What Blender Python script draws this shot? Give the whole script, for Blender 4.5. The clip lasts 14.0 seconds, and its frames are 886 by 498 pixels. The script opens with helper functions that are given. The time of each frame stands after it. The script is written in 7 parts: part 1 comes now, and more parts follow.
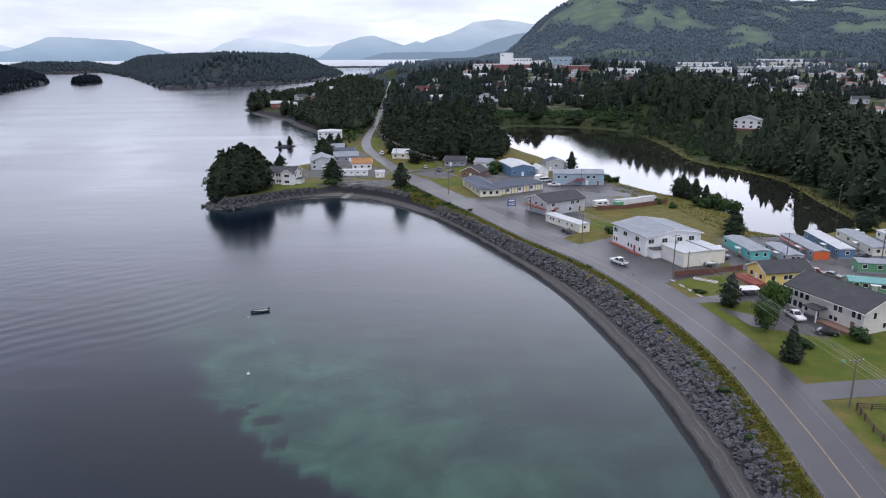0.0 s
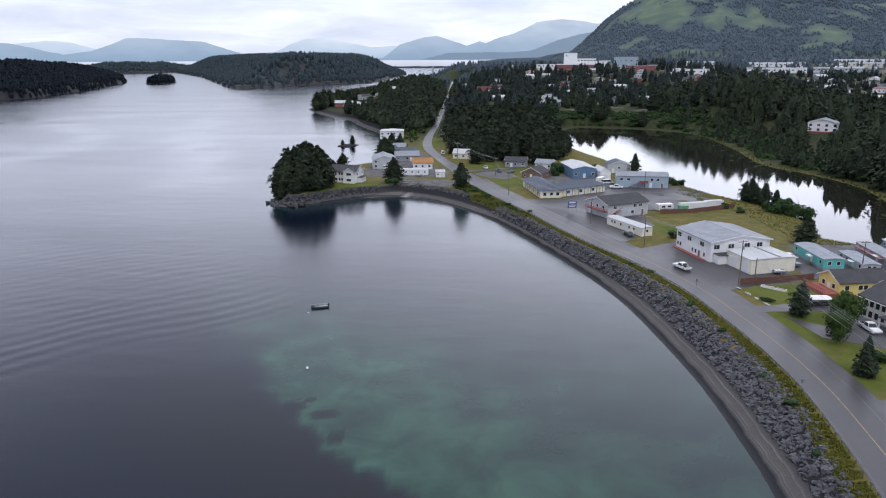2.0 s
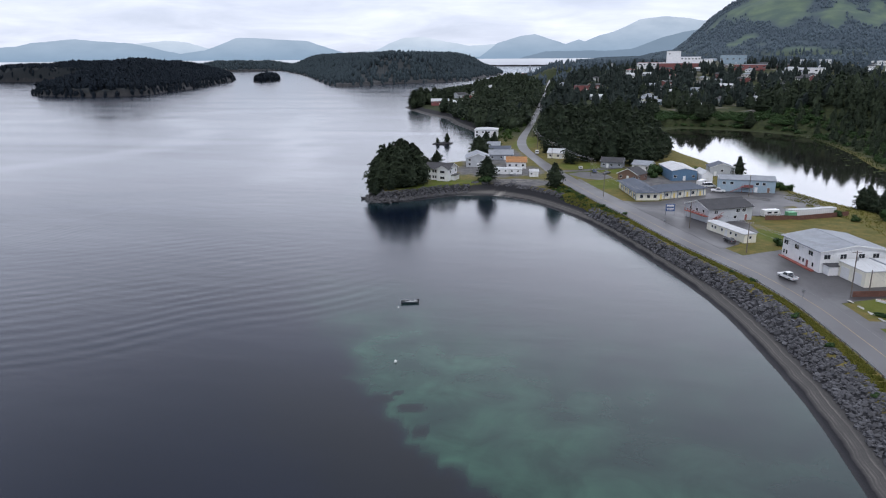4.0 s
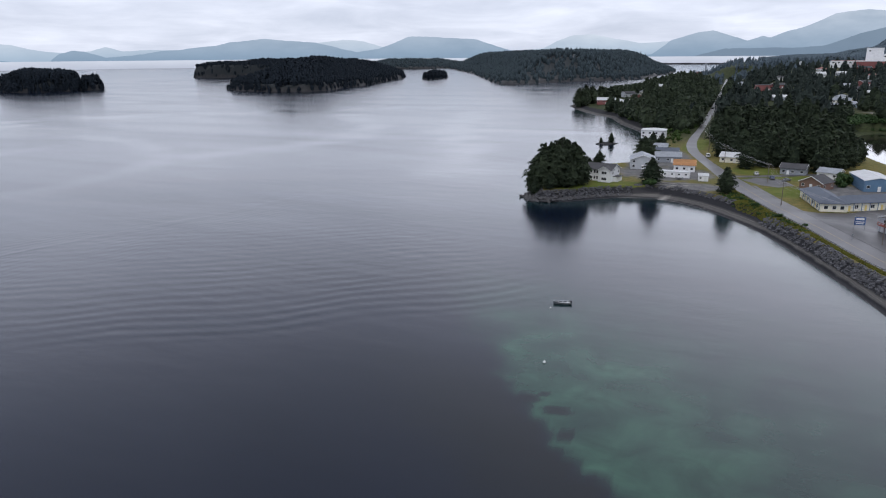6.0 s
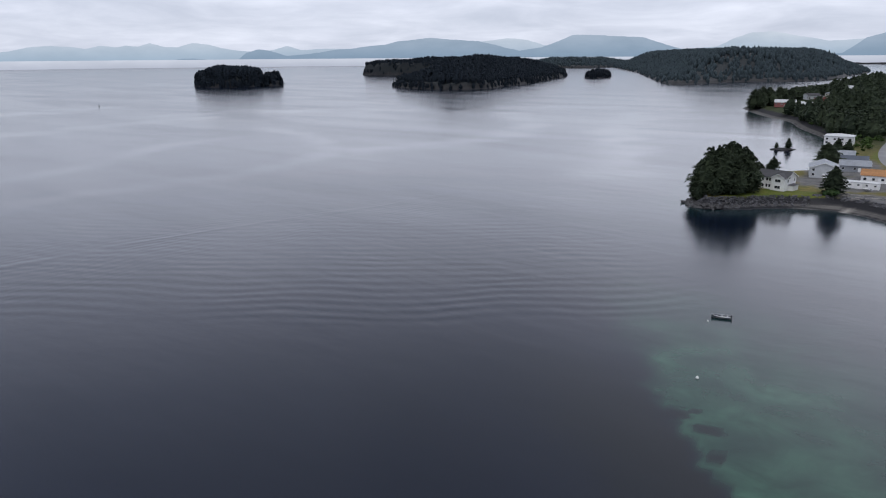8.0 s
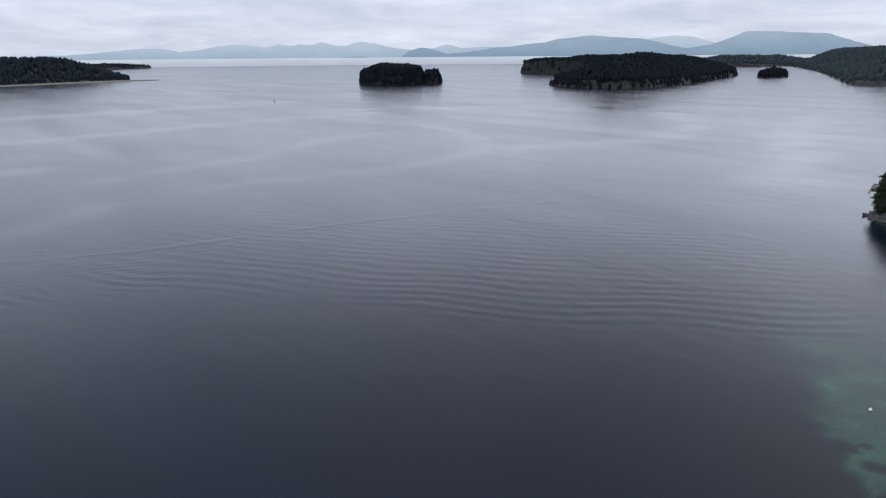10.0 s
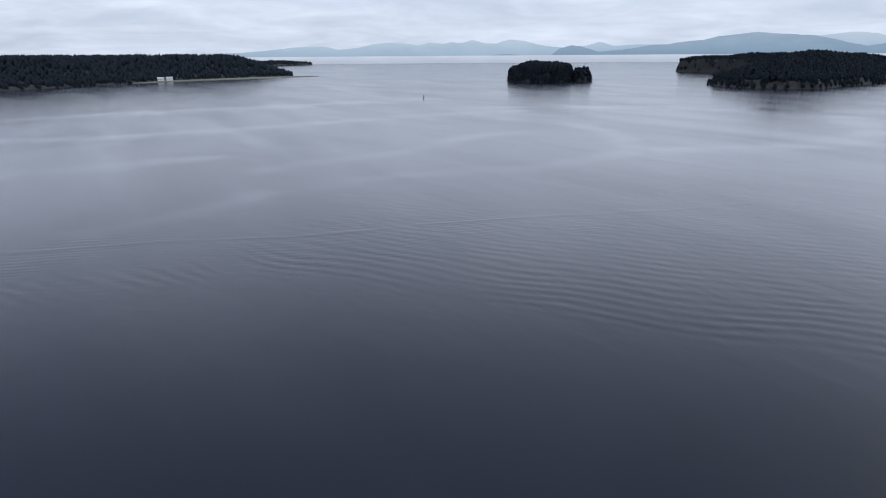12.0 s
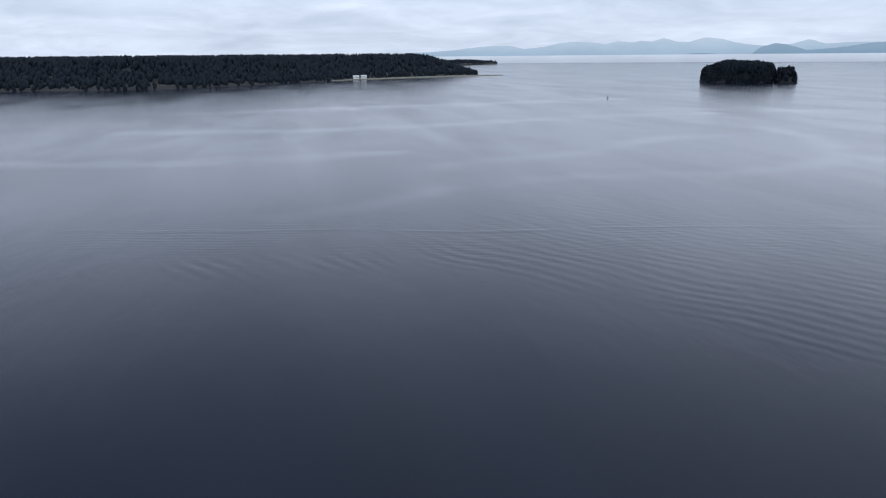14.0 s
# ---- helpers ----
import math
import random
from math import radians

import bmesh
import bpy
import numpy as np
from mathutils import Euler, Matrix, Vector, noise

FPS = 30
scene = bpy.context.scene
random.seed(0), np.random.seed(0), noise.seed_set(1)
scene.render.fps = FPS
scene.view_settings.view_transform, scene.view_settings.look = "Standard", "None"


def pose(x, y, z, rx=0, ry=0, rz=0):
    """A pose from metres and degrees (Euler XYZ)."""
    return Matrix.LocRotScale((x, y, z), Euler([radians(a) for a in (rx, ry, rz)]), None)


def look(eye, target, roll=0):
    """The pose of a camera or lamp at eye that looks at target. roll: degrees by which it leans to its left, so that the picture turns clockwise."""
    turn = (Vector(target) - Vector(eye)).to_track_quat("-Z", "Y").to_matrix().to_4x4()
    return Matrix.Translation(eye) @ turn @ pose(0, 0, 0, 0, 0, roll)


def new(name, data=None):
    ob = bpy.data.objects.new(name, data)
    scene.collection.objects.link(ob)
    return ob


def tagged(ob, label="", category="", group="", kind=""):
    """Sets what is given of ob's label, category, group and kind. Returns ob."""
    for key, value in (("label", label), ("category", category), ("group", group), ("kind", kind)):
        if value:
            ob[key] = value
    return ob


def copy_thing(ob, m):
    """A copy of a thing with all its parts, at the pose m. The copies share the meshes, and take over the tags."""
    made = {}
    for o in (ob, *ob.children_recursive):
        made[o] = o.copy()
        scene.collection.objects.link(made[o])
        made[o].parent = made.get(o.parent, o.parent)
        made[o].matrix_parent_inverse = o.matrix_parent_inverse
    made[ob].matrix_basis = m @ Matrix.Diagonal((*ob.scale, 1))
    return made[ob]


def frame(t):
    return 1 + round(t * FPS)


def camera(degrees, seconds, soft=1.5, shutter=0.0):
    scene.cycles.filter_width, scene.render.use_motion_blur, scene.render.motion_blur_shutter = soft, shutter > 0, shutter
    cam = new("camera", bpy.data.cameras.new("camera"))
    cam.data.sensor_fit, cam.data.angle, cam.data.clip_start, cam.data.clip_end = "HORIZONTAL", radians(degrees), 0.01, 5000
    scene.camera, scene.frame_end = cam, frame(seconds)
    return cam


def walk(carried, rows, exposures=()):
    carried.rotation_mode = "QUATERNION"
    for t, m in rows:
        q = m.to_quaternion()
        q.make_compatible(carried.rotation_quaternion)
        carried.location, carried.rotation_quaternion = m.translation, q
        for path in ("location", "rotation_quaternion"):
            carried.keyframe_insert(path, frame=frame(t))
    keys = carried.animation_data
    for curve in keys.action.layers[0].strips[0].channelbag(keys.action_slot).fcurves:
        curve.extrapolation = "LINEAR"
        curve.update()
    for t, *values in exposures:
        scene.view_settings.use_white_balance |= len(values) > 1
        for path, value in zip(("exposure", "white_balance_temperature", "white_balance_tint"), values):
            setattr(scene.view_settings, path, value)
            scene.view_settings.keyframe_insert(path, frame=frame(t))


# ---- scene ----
cam = camera(64.63, 14.0, soft=1.1)
# The drone hangs in one place, 60 m above the bay, and turns to its left: seconds, yaw, pitch, lean
TURNS = [
    (0.0, 0.0, -15.38, 0.26), (0.5, 0.34, -15.38, 0.24), (1.0, 0.9, -15.40, 0.20), (1.5, 2.81, -15.36, 0.22),
    (2.0, 4.96, -15.34, 0.28), (2.2, 5.82, -15.35, 0.29), (4.3, 14.40, -15.42, 0.39), (4.5, 15.77, -15.43, 0.40),
    (5.0, 19.25, -15.46, 0.39), (5.5, 22.53, -15.44, 0.43), (6.0, 25.76, -15.48, 0.45), (6.5, 28.95, -15.49, 0.44),
    (7.0, 32.13, -15.49, 0.43), (7.5, 35.31, -15.49, 0.41), (8.0, 38.50, -15.50, 0.41), (8.5, 41.67, -15.52, 0.41),
    (8.7, 42.95, -15.52, 0.42), (10.8, 55.7, -15.59, 0.47), (11.0, 56.88, -15.59, 0.47), (11.5, 59.77, -15.62, 0.41),
    (12.0, 62.69, -15.65, 0.41), (12.5, 66.44, -15.63, 0.46), (13.0, 70.06, -15.62, 0.47), (13.5, 73.66, -15.61, 0.55),
    (14.0, 77.24, -15.60, 0.54),
]
EXPOSURES = [(0.0, 0.29, 6170, 15), (5.0, 0.13, 6270, 12), (8.0, -0.05, 6330, 12), (11.0, -0.08, 6150, 10), (14.0, -0.02, 5950, 8)]
walk(cam, [(t, pose(0, 0, 60, 90 + p, 0, yaw) @ pose(0, 0, 0, 0, 0, -lean)) for t, yaw, p, lean in TURNS], EXPOSURES)

# ---- sky and light ----
world = bpy.data.worlds.new("overcast_sky")
scene.world = world
world.use_nodes = True
wt = world.node_tree
wt.nodes.clear()


def wmath(op, a, b=None):
    n = wt.nodes.new("ShaderNodeMath")
    n.operation = op
    for i, v in enumerate((a, b)):
        if v is None:
            continue
        if isinstance(v, (int, float)):
            n.inputs[i].default_value = v
        else:
            wt.links.new(v, n.inputs[i])
    return n.outputs[0]


def wramp(fac, stops):
    n = wt.nodes.new("ShaderNodeValToRGB")
    els = n.color_ramp.elements
    while len(els) < len(stops):
        els.new(0.5)
    for e, (p, c) in zip(els, stops):
        e.position, e.color = p, (*c, 1)
    wt.links.new(fac, n.inputs[0])
    return n.outputs[0]


def wmix(kind, fac, a, b):
    n = wt.nodes.new("ShaderNodeMix")
    n.data_type, n.blend_type = "RGBA", kind
    for sock, v in ((n.inputs[0], fac), (n.inputs[6], a), (n.inputs[7], b)):
        if isinstance(v, (int, float)):
            sock.default_value = v
        elif isinstance(v, tuple):
            sock.default_value = (*v, 1)
        else:
            wt.links.new(v, sock)
    return n.outputs[2]


coord = wt.nodes.new("ShaderNodeTexCoord")
sep = wt.nodes.new("ShaderNodeSeparateXYZ")
wt.links.new(coord.outputs["Generated"], sep.inputs[0])
up = wmath("MAXIMUM", sep.outputs[2], 0.0)
deck = wt.nodes.new("ShaderNodeCombineXYZ")   # the cloud deck, seen in perspective
wt.links.new(wmath("DIVIDE", sep.outputs[0], wmath("ADD", up, 0.12)), deck.inputs[0])
wt.links.new(wmath("DIVIDE", sep.outputs[1], wmath("ADD", up, 0.12)), deck.inputs[1])
cloud = wt.nodes.new("ShaderNodeTexNoise")
cloud.inputs["Scale"].default_value, cloud.inputs["Detail"].default_value = 1.1, 7.0
cloud.inputs["Roughness"].default_value = 0.55
cloud.inputs["Distortion"].default_value = 0.5
wt.links.new(deck.outputs[0], cloud.inputs["Vector"])
height_tint = wramp(up, [(0.0, (0.72, 0.765, 0.86)), (0.085, (0.75, 0.795, 0.90)), (0.22, (0.80, 0.85, 1.0)), (0.40, (0.38, 0.42, 0.535)), (0.60, (0.30, 0.33, 0.395)), (1.0, (1.18, 1.22, 1.29))])
cloud_tint = wramp(cloud.outputs[0], [(0.30, (0.84, 0.855, 0.88)), (0.50, (0.98, 0.98, 0.99)), (0.70, (1.14, 1.13, 1.12))])
flat_dir = wt.nodes.new("ShaderNodeCombineXYZ")
wt.links.new(sep.outputs[0], flat_dir.inputs[0])
wt.links.new(sep.outputs[1], flat_dir.inputs[1])
wt.links.new(wmath("MULTIPLY", sep.outputs[2], 3.6), flat_dir.inputs[2])
puffs = wt.nodes.new("ShaderNodeTexNoise")   # low banks of stratus
puffs.inputs["Scale"].default_value, puffs.inputs["Detail"].default_value, puffs.inputs["Roughness"].default_value = 5.0, 7.0, 0.58
wt.links.new(flat_dir.outputs[0], puffs.inputs["Vector"])
puff_tint = wramp(puffs.outputs[0], [(0.34, (0.91, 0.915, 0.925)), (0.50, (0.99, 0.99, 0.99)), (0.66, (1.11, 1.10, 1.09))])
clouds = wmix("MULTIPLY", 1.0, wmix("MULTIPLY", 1.0, height_tint, cloud_tint), puff_tint)
# the deck is thinner, and so brighter, towards the north
bright = Vector((math.sin(radians(14)) * math.cos(radians(17)), math.cos(radians(14)) * math.cos(radians(17)), math.sin(radians(17))))
dot = wt.nodes.new("ShaderNodeVectorMath")
dot.operation = "DOT_PRODUCT"
wt.links.new(coord.outputs["Generated"], dot.inputs[0])
dot.inputs[1].default_value = bright
thinner = wramp(wmath("MULTIPLY", wmath("ADD", dot.outputs["Value"], 1.0), 0.5), [(p_, (v_, v_, v_)) for p_, v_ in ((0.25, 0.0), (0.43, 0.10), (0.62, 0.19), (0.76, 0.27), (0.86, 0.31), (0.937, 0.5), (0.957, 0.65), (1.0, 1.0))])
above = wramp(up, [(0.072, (0.04, 0.04, 0.04)), (0.125, (1.0, 1.0, 1.0)), (0.28, (1.0, 1.0, 1.0)), (0.46, (0.72, 0.72, 0.72))])
clouds = wmix("ADD", 1.0, clouds, wmix("MULTIPLY", 1.0, wmix("MULTIPLY", 1.0, thinner, above), (1.32, 1.34, 1.40)))
SUN_BEARING, SUN_HEIGHT = 165, 56
sd = Vector((math.sin(radians(SUN_BEARING)) * math.cos(radians(SUN_HEIGHT)), math.cos(radians(SUN_BEARING)) * math.cos(radians(SUN_HEIGHT)), math.sin(radians(SUN_HEIGHT))))
sky = wt.nodes.new("ShaderNodeTexSky")
sky.sky_type, sky.sun_disc = "NISHITA", False
sky.sun_elevation, sky.sun_rotation = radians(SUN_HEIGHT), radians(SUN_BEARING)
thin = wmix("MULTIPLY", 1.0, sky.outputs[0], (0.1, 0.1, 0.1))
both = wmix("MIX", 0.94, thin, clouds)
bg = wt.nodes.new("ShaderNodeBackground")
bg.inputs[1].default_value = 1.0
wout = wt.nodes.new("ShaderNodeOutputWorld")
wt.links.new(both, bg.inputs[0])
wt.links.new(bg.outputs[0], wout.inputs[0])

sun = new("sun", bpy.data.lights.new("sun", "SUN"))
sun.data.energy, sun.data.angle, sun.data.color = 0.9, radians(25), (1.0, 0.97, 0.93)
sun.matrix_world = look(sd * 300, (0, 0, 0))


# ---- materials ----
def nodes_of(name):
    m = bpy.data.materials.new(name)
    m.use_nodes = True
    nt = m.node_tree
    return m, nt, nt.nodes["Principled BSDF"]


def setv(nt, sock, v):
    if isinstance(v, (int, float)):
        sock.default_value = v
    elif isinstance(v, tuple):
        sock.default_value = (*v, 1) if len(v) == 3 and sock.type == "RGBA" else v
    else:
        nt.links.new(v, sock)


def n_noise(nt, vec, scale, detail=4.0, rough=0.55, dist=0.0):
    n = nt.nodes.new("ShaderNodeTexNoise")
    n.inputs["Scale"].default_value, n.inputs["Detail"].default_value = scale, detail
    n.inputs["Roughness"].default_value, n.inputs["Distortion"].default_value = rough, dist
    nt.links.new(vec, n.inputs["Vector"])
    return n.outputs[0]


def n_mix(nt, fac, a, b, kind="MIX"):
    n = nt.nodes.new("ShaderNodeMix")
    n.data_type, n.blend_type = "RGBA", kind
    setv(nt, n.inputs[0], fac)
    setv(nt, n.inputs[6], a)
    setv(nt, n.inputs[7], b)
    return n.outputs[2]


def n_range(nt, v, a, b, c=0.0, d=1.0):
    n = nt.nodes.new("ShaderNodeMapRange")
    n.inputs[1].default_value, n.inputs[2].default_value = a, b
    n.inputs[3].default_value, n.inputs[4].default_value = c, d
    nt.links.new(v, n.inputs[0])
    return n.outputs[0]


def n_math(nt, op, a, b=0.0):
    n = nt.nodes.new("ShaderNodeMath")
    n.operation = op
    setv(nt, n.inputs[0], a)
    setv(nt, n.inputs[1], b)
    return n.outputs[0]


def n_scaled(nt, vec, s, turn=0.0):
    n = nt.nodes.new("ShaderNodeMapping")
    n.inputs["Scale"].default_value = s
    n.inputs["Rotation"].default_value = (0, 0, radians(turn))
    nt.links.new(vec, n.inputs["Vector"])
    return n.outputs[0]


def n_attr(nt, name):
    n = nt.nodes.new("ShaderNodeAttribute")
    n.attribute_name = name
    return n.outputs["Fac"]


def n_pos(nt):
    return nt.nodes.new("ShaderNodeNewGeometry").outputs["Position"]


def n_bump(nt, bsdf, h, strength, dist):
    n = nt.nodes.new("ShaderNodeBump")
    n.inputs["Strength"].default_value, n.inputs["Distance"].default_value = strength, dist
    nt.links.new(h, n.inputs["Height"])
    nt.links.new(n.outputs[0], bsdf.inputs["Normal"])


def shade(c, k):
    return tuple(min(1.0, max(0.0, v * k)) for v in c)


def plain(name, base, rough=0.7, metal=0.0, var=0.18, big=0.3, small=6.0, bump=0.0, dist=0.02, rnd=0.0, spec=0.5, streak=0.0, island=0.0, wet=0.0, rib=0.0):
    """A surface with blotches and grain at real size; rnd varies it from object to object, streak lays weathering down it."""
    m, nt, b = nodes_of(name)
    p = n_pos(nt)
    n1, n2 = n_noise(nt, p, big, 5.0, 0.6), n_noise(nt, p, small, 4.0, 0.6)
    c = n_mix(nt, n_range(nt, n1, 0.3, 0.7), shade(base, 1 - var), shade(base, 1 + var))
    c = n_mix(nt, n_range(nt, n2, 0.3, 0.7, 0.0, 0.6), c, shade(base, 1 - 1.2 * var))
    if streak:
        s = n_noise(nt, n_scaled(nt, p, (2.5, 2.5, 0.15)), 1.0, 4.0)
        c = n_mix(nt, n_range(nt, s, 0.5, 0.75, 0.0, streak), c, shade(base, 0.55))
    if rnd:
        o = nt.nodes.new("ShaderNodeObjectInfo").outputs["Random"]
        c = n_mix(nt, n_range(nt, o, 0.0, 1.0, 0.0, rnd), c, shade(base, 0.45))
    if island:
        o = nt.nodes.new("ShaderNodeNewGeometry").outputs["Random Per Island"]
        c = n_mix(nt, n_range(nt, o, 0.0, 1.0, 0.0, island), c, shade(base, 0.35))
    nt.links.new(c, b.inputs["Base Color"])
    b.inputs["Roughness"].default_value, b.inputs["Metallic"].default_value = rough, metal
    b.inputs["Specular IOR Level"].default_value = spec
    if wet:   # damp patches: darker and glossier
        d = n_range(nt, n_noise(nt, n_scaled(nt, p, (1, 1, 1), 30), 0.035, 5.0, 0.6, 0.8), 0.42, 0.62)
        nt.links.new(n_range(nt, d, 0.0, 1.0, rough, rough * (1 - wet)), b.inputs["Roughness"])
        nt.links.new(n_mix(nt, n_math(nt, "MULTIPLY", d, 0.6), c, shade(base, 0.5)), b.inputs["Base Color"])
    if rib:   # standing seams across the length of the roof
        sp = nt.nodes.new("ShaderNodeSeparateXYZ")
        nt.links.new(nt.nodes.new("ShaderNodeTexCoord").outputs["Object"], sp.inputs[0])
        seam = n_math(nt, "PINGPONG", sp.outputs[0], rib / 2)
        n_bump(nt, b, n_range(nt, seam, 0.0, 0.09, 1.0, 0.0), 0.9, 0.06)
    elif bump:
        n_bump(nt, b, n2, bump, dist)
    return m


def siding(name, base, pitch=0.2, var=0.08, upright=False):
    """Painted lap boards (or upright ribbed metal) with shadow lines from their own relief."""
    m, nt, b = nodes_of(name)
    p = n_pos(nt)
    sp = nt.nodes.new("ShaderNodeSeparateXYZ")
    nt.links.new(p, sp.inputs[0])
    n1 = n_noise(nt, p, 0.5, 5.0)
    s = n_noise(nt, n_scaled(nt, p, (3, 3, 0.2)), 1.0, 4.0)
    c = n_mix(nt, n_range(nt, n1, 0.3, 0.7), shade(base, 1 - var), shade(base, 1 + var))
    c = n_mix(nt, n_range(nt, s, 0.5, 0.8, 0.0, 0.35), c, shade(base, 0.7))
    nt.links.new(c, b.inputs["Base Color"])
    b.inputs["Roughness"].default_value = 0.55
    if upright:
        w = n_math(nt, "SINE", n_math(nt, "MULTIPLY", n_math(nt, "ADD", sp.outputs[0], sp.outputs[1]), 2 * math.pi / pitch))
    else:
        w = n_math(nt, "FRACT", n_math(nt, "DIVIDE", sp.outputs[2], pitch))
    n_bump(nt, b, w, 0.5, 0.02)
    return m


def leafy(name, base, tip, rough=0.75, island=0.55):
    """Needles and leaves: every spray has its own tone, and groups of trees drift in colour."""
    m, nt, b = nodes_of(name)
    p = n_pos(nt)
    r = nt.nodes.new("ShaderNodeNewGeometry").outputs["Random Per Island"]
    c = n_mix(nt, n_range(nt, r, 0.0, 1.0, 0.0, island), base, tip)
    c = n_mix(nt, n_range(nt, n_noise(nt, p, 0.06, 3.0), 0.35, 0.7, 0.0, 0.55), c, shade(base, 0.6))
    c = n_mix(nt, n_range(nt, n_noise(nt, p, 0.9, 3.0), 0.5, 0.75, 0.0, 0.5), c, tip)
    nt.links.new(c, b.inputs["Base Color"])
    b.inputs["Roughness"].default_value = rough
    b.inputs["Specular IOR Level"].default_value = 0.06
    return m


def glassy(name, base=(0.015, 0.018, 0.022)):
    m, nt, b = nodes_of(name)
    n = n_noise(nt, n_pos(nt), 0.8, 2.0)
    nt.links.new(n_mix(nt, n, base, shade(base, 2.2)), b.inputs["Base Color"])
    b.inputs["Roughness"].default_value, b.inputs["IOR"].default_value = 0.06, 1.5
    return m


M = {}
M["asphalt"] = plain("asphalt", (0.050, 0.047, 0.051), 0.5, wet=0.18, var=0.22, big=0.12, small=9.0, bump=0.25, dist=0.01)
M["lot"] = plain("lot_asphalt", (0.066, 0.063, 0.066), 0.62, wet=0.35, var=0.32, big=0.10, small=2.0, bump=0.2)
M["gravel"] = plain("gravel", (0.12, 0.118, 0.118), 0.85, var=0.25, big=0.2, small=5.0, bump=0.4)
M["paint_white"] = plain("road_paint_white", (0.17, 0.17, 0.17), 0.6, var=0.45, big=0.8, small=12.0)
M["paint_yellow"] = plain("road_paint_yellow", (0.27, 0.19, 0.10), 0.6, var=0.35, big=1.2, small=12.0)
M["rock"] = plain("revetment_rock", (0.105, 0.105, 0.116), 0.75, var=0.35, big=1.5, small=7.0, bump=0.6, dist=0.05, rnd=0.9, island=0.95)
M["rock_wet"] = plain("dark_wet_rock", (0.045, 0.043, 0.045), 0.5, var=0.4, big=1.0, small=5.0, bump=0.6, dist=0.06, rnd=0.6)
M["galv"] = plain("galvanised_steel", (0.42, 0.43, 0.45), 0.45, 0.7, var=0.2, big=0.8)
M["wood_post"] = plain("weathered_post", (0.17, 0.14, 0.115), 0.85, var=0.3, big=2.0, bump=0.3)
M["pole"] = plain("pole_wood", (0.16, 0.135, 0.115), 0.85, var=0.25, big=1.5)
M["wire"] = plain("wire", (0.30, 0.30, 0.31), 0.5)
M["bark"] = plain("bark", (0.085, 0.07, 0.06), 0.9, var=0.3, big=2.0, bump=0.4)
M["spruce"] = leafy("spruce_needles", (0.023, 0.033, 0.022), (0.068, 0.086, 0.047))
# the next four needle colours are tinted blue with distance haze
M["spruce_far_hazed"] = leafy("hazed_far_spruce_needles", (0.014, 0.019, 0.026), (0.019, 0.026, 0.033), 0.85)
M["spruce_hill_hazed"] = leafy("hazed_hill_spruce_needles", (0.088, 0.116, 0.140), (0.104, 0.136, 0.156), 0.9, 0.4)
M["town_spruce_hazed"] = leafy("hazed_town_spruce_needles", (0.022, 0.030, 0.028), (0.046, 0.060, 0.048))
M["spruce_isle_hazed"] = leafy("hazed_island_spruce_needles", (0.036, 0.049, 0.058), (0.045, 0.062, 0.066), 0.9)
M["alder"] = leafy("alder_leaves", (0.034, 0.062, 0.018), (0.082, 0.125, 0.034))
M["shrub"] = leafy("shrub_leaves", (0.032, 0.065, 0.026), (0.075, 0.11, 0.04))
M["grass"] = leafy("verge_grass", (0.105, 0.128, 0.028), (0.25, 0.215, 0.05), 0.85, 0.9)
M["sedge"] = leafy("pond_sedge", (0.026, 0.044, 0.012), (0.066, 0.086, 0.022), 0.85, 0.9)
M["glass"] = glassy("window_glass")
M["trim"] = plain("white_trim", (0.74, 0.74, 0.73), 0.5, var=0.06)
M["white"] = siding("white_siding", (0.82, 0.82, 0.82))
M["beige"] = siding("beige_siding", (0.66, 0.63, 0.58))
M["cream"] = siding("cream_siding", (0.78, 0.75, 0.63))
M["yellow"] = siding("yellow_siding", (0.74, 0.58, 0.20))
M["turq"] = siding("turquoise_siding", (0.12, 0.50, 0.48), 0.3, upright=True)
M["ltgrey"] = siding("light_grey_siding", (0.48, 0.50, 0.52))
M["grey"] = siding("grey_siding", (0.28, 0.30, 0.33))
M["blue"] = siding("blue_siding", (0.11, 0.20, 0.31), 0.3, upright=True)
M["paleblue"] = siding("pale_blue_siding", (0.33, 0.43, 0.50), 0.3, upright=True)
M["orange"] = siding("orange_siding", (0.72, 0.14, 0.04))
M["green"] = siding("green_siding", (0.13, 0.33, 0.18), 0.3, upright=True)
M["red"] = siding("red_siding", (0.25, 0.085, 0.078))
M["brown"] = siding("brown_siding", (0.20, 0.12, 0.09))
M["deck"] = plain("red_deck_wood", (0.30, 0.085, 0.065), 0.75, var=0.25, big=1.0)
M["r_dark"] = plain("dark_shingles", (0.055, 0.055, 0.060), 0.9, var=0.25, big=0.4, small=4.0, bump=0.3, streak=0.3)
M["r_grey"] = plain("grey_metal_roof", (0.25, 0.27, 0.30), 0.6, 0.0, var=0.22, big=0.4, streak=0.5, rib=0.9)
M["r_white"] = plain("white_metal_roof", (0.50, 0.51, 0.52), 0.6, var=0.14, big=0.3, streak=0.45, rib=0.9)
M["r_blue"] = plain("blue_grey_roof", (0.075, 0.09, 0.12), 0.75, var=0.2, big=0.3, streak=0.3)
M["r_rust"] = plain("rusty_roof", (0.36, 0.17, 0.06), 0.8, var=0.35, big=0.4, streak=0.4)
M["r_red"] = plain("red_roof", (0.28, 0.12, 0.11), 0.7, var=0.2, big=0.4)
M["r_teal"] = plain("teal_roof", (0.12, 0.32, 0.30), 0.6, var=0.2, big=0.4)
M["car_white"] = plain("white_car_paint", (0.78, 0.78, 0.78), 0.25, var=0.05)
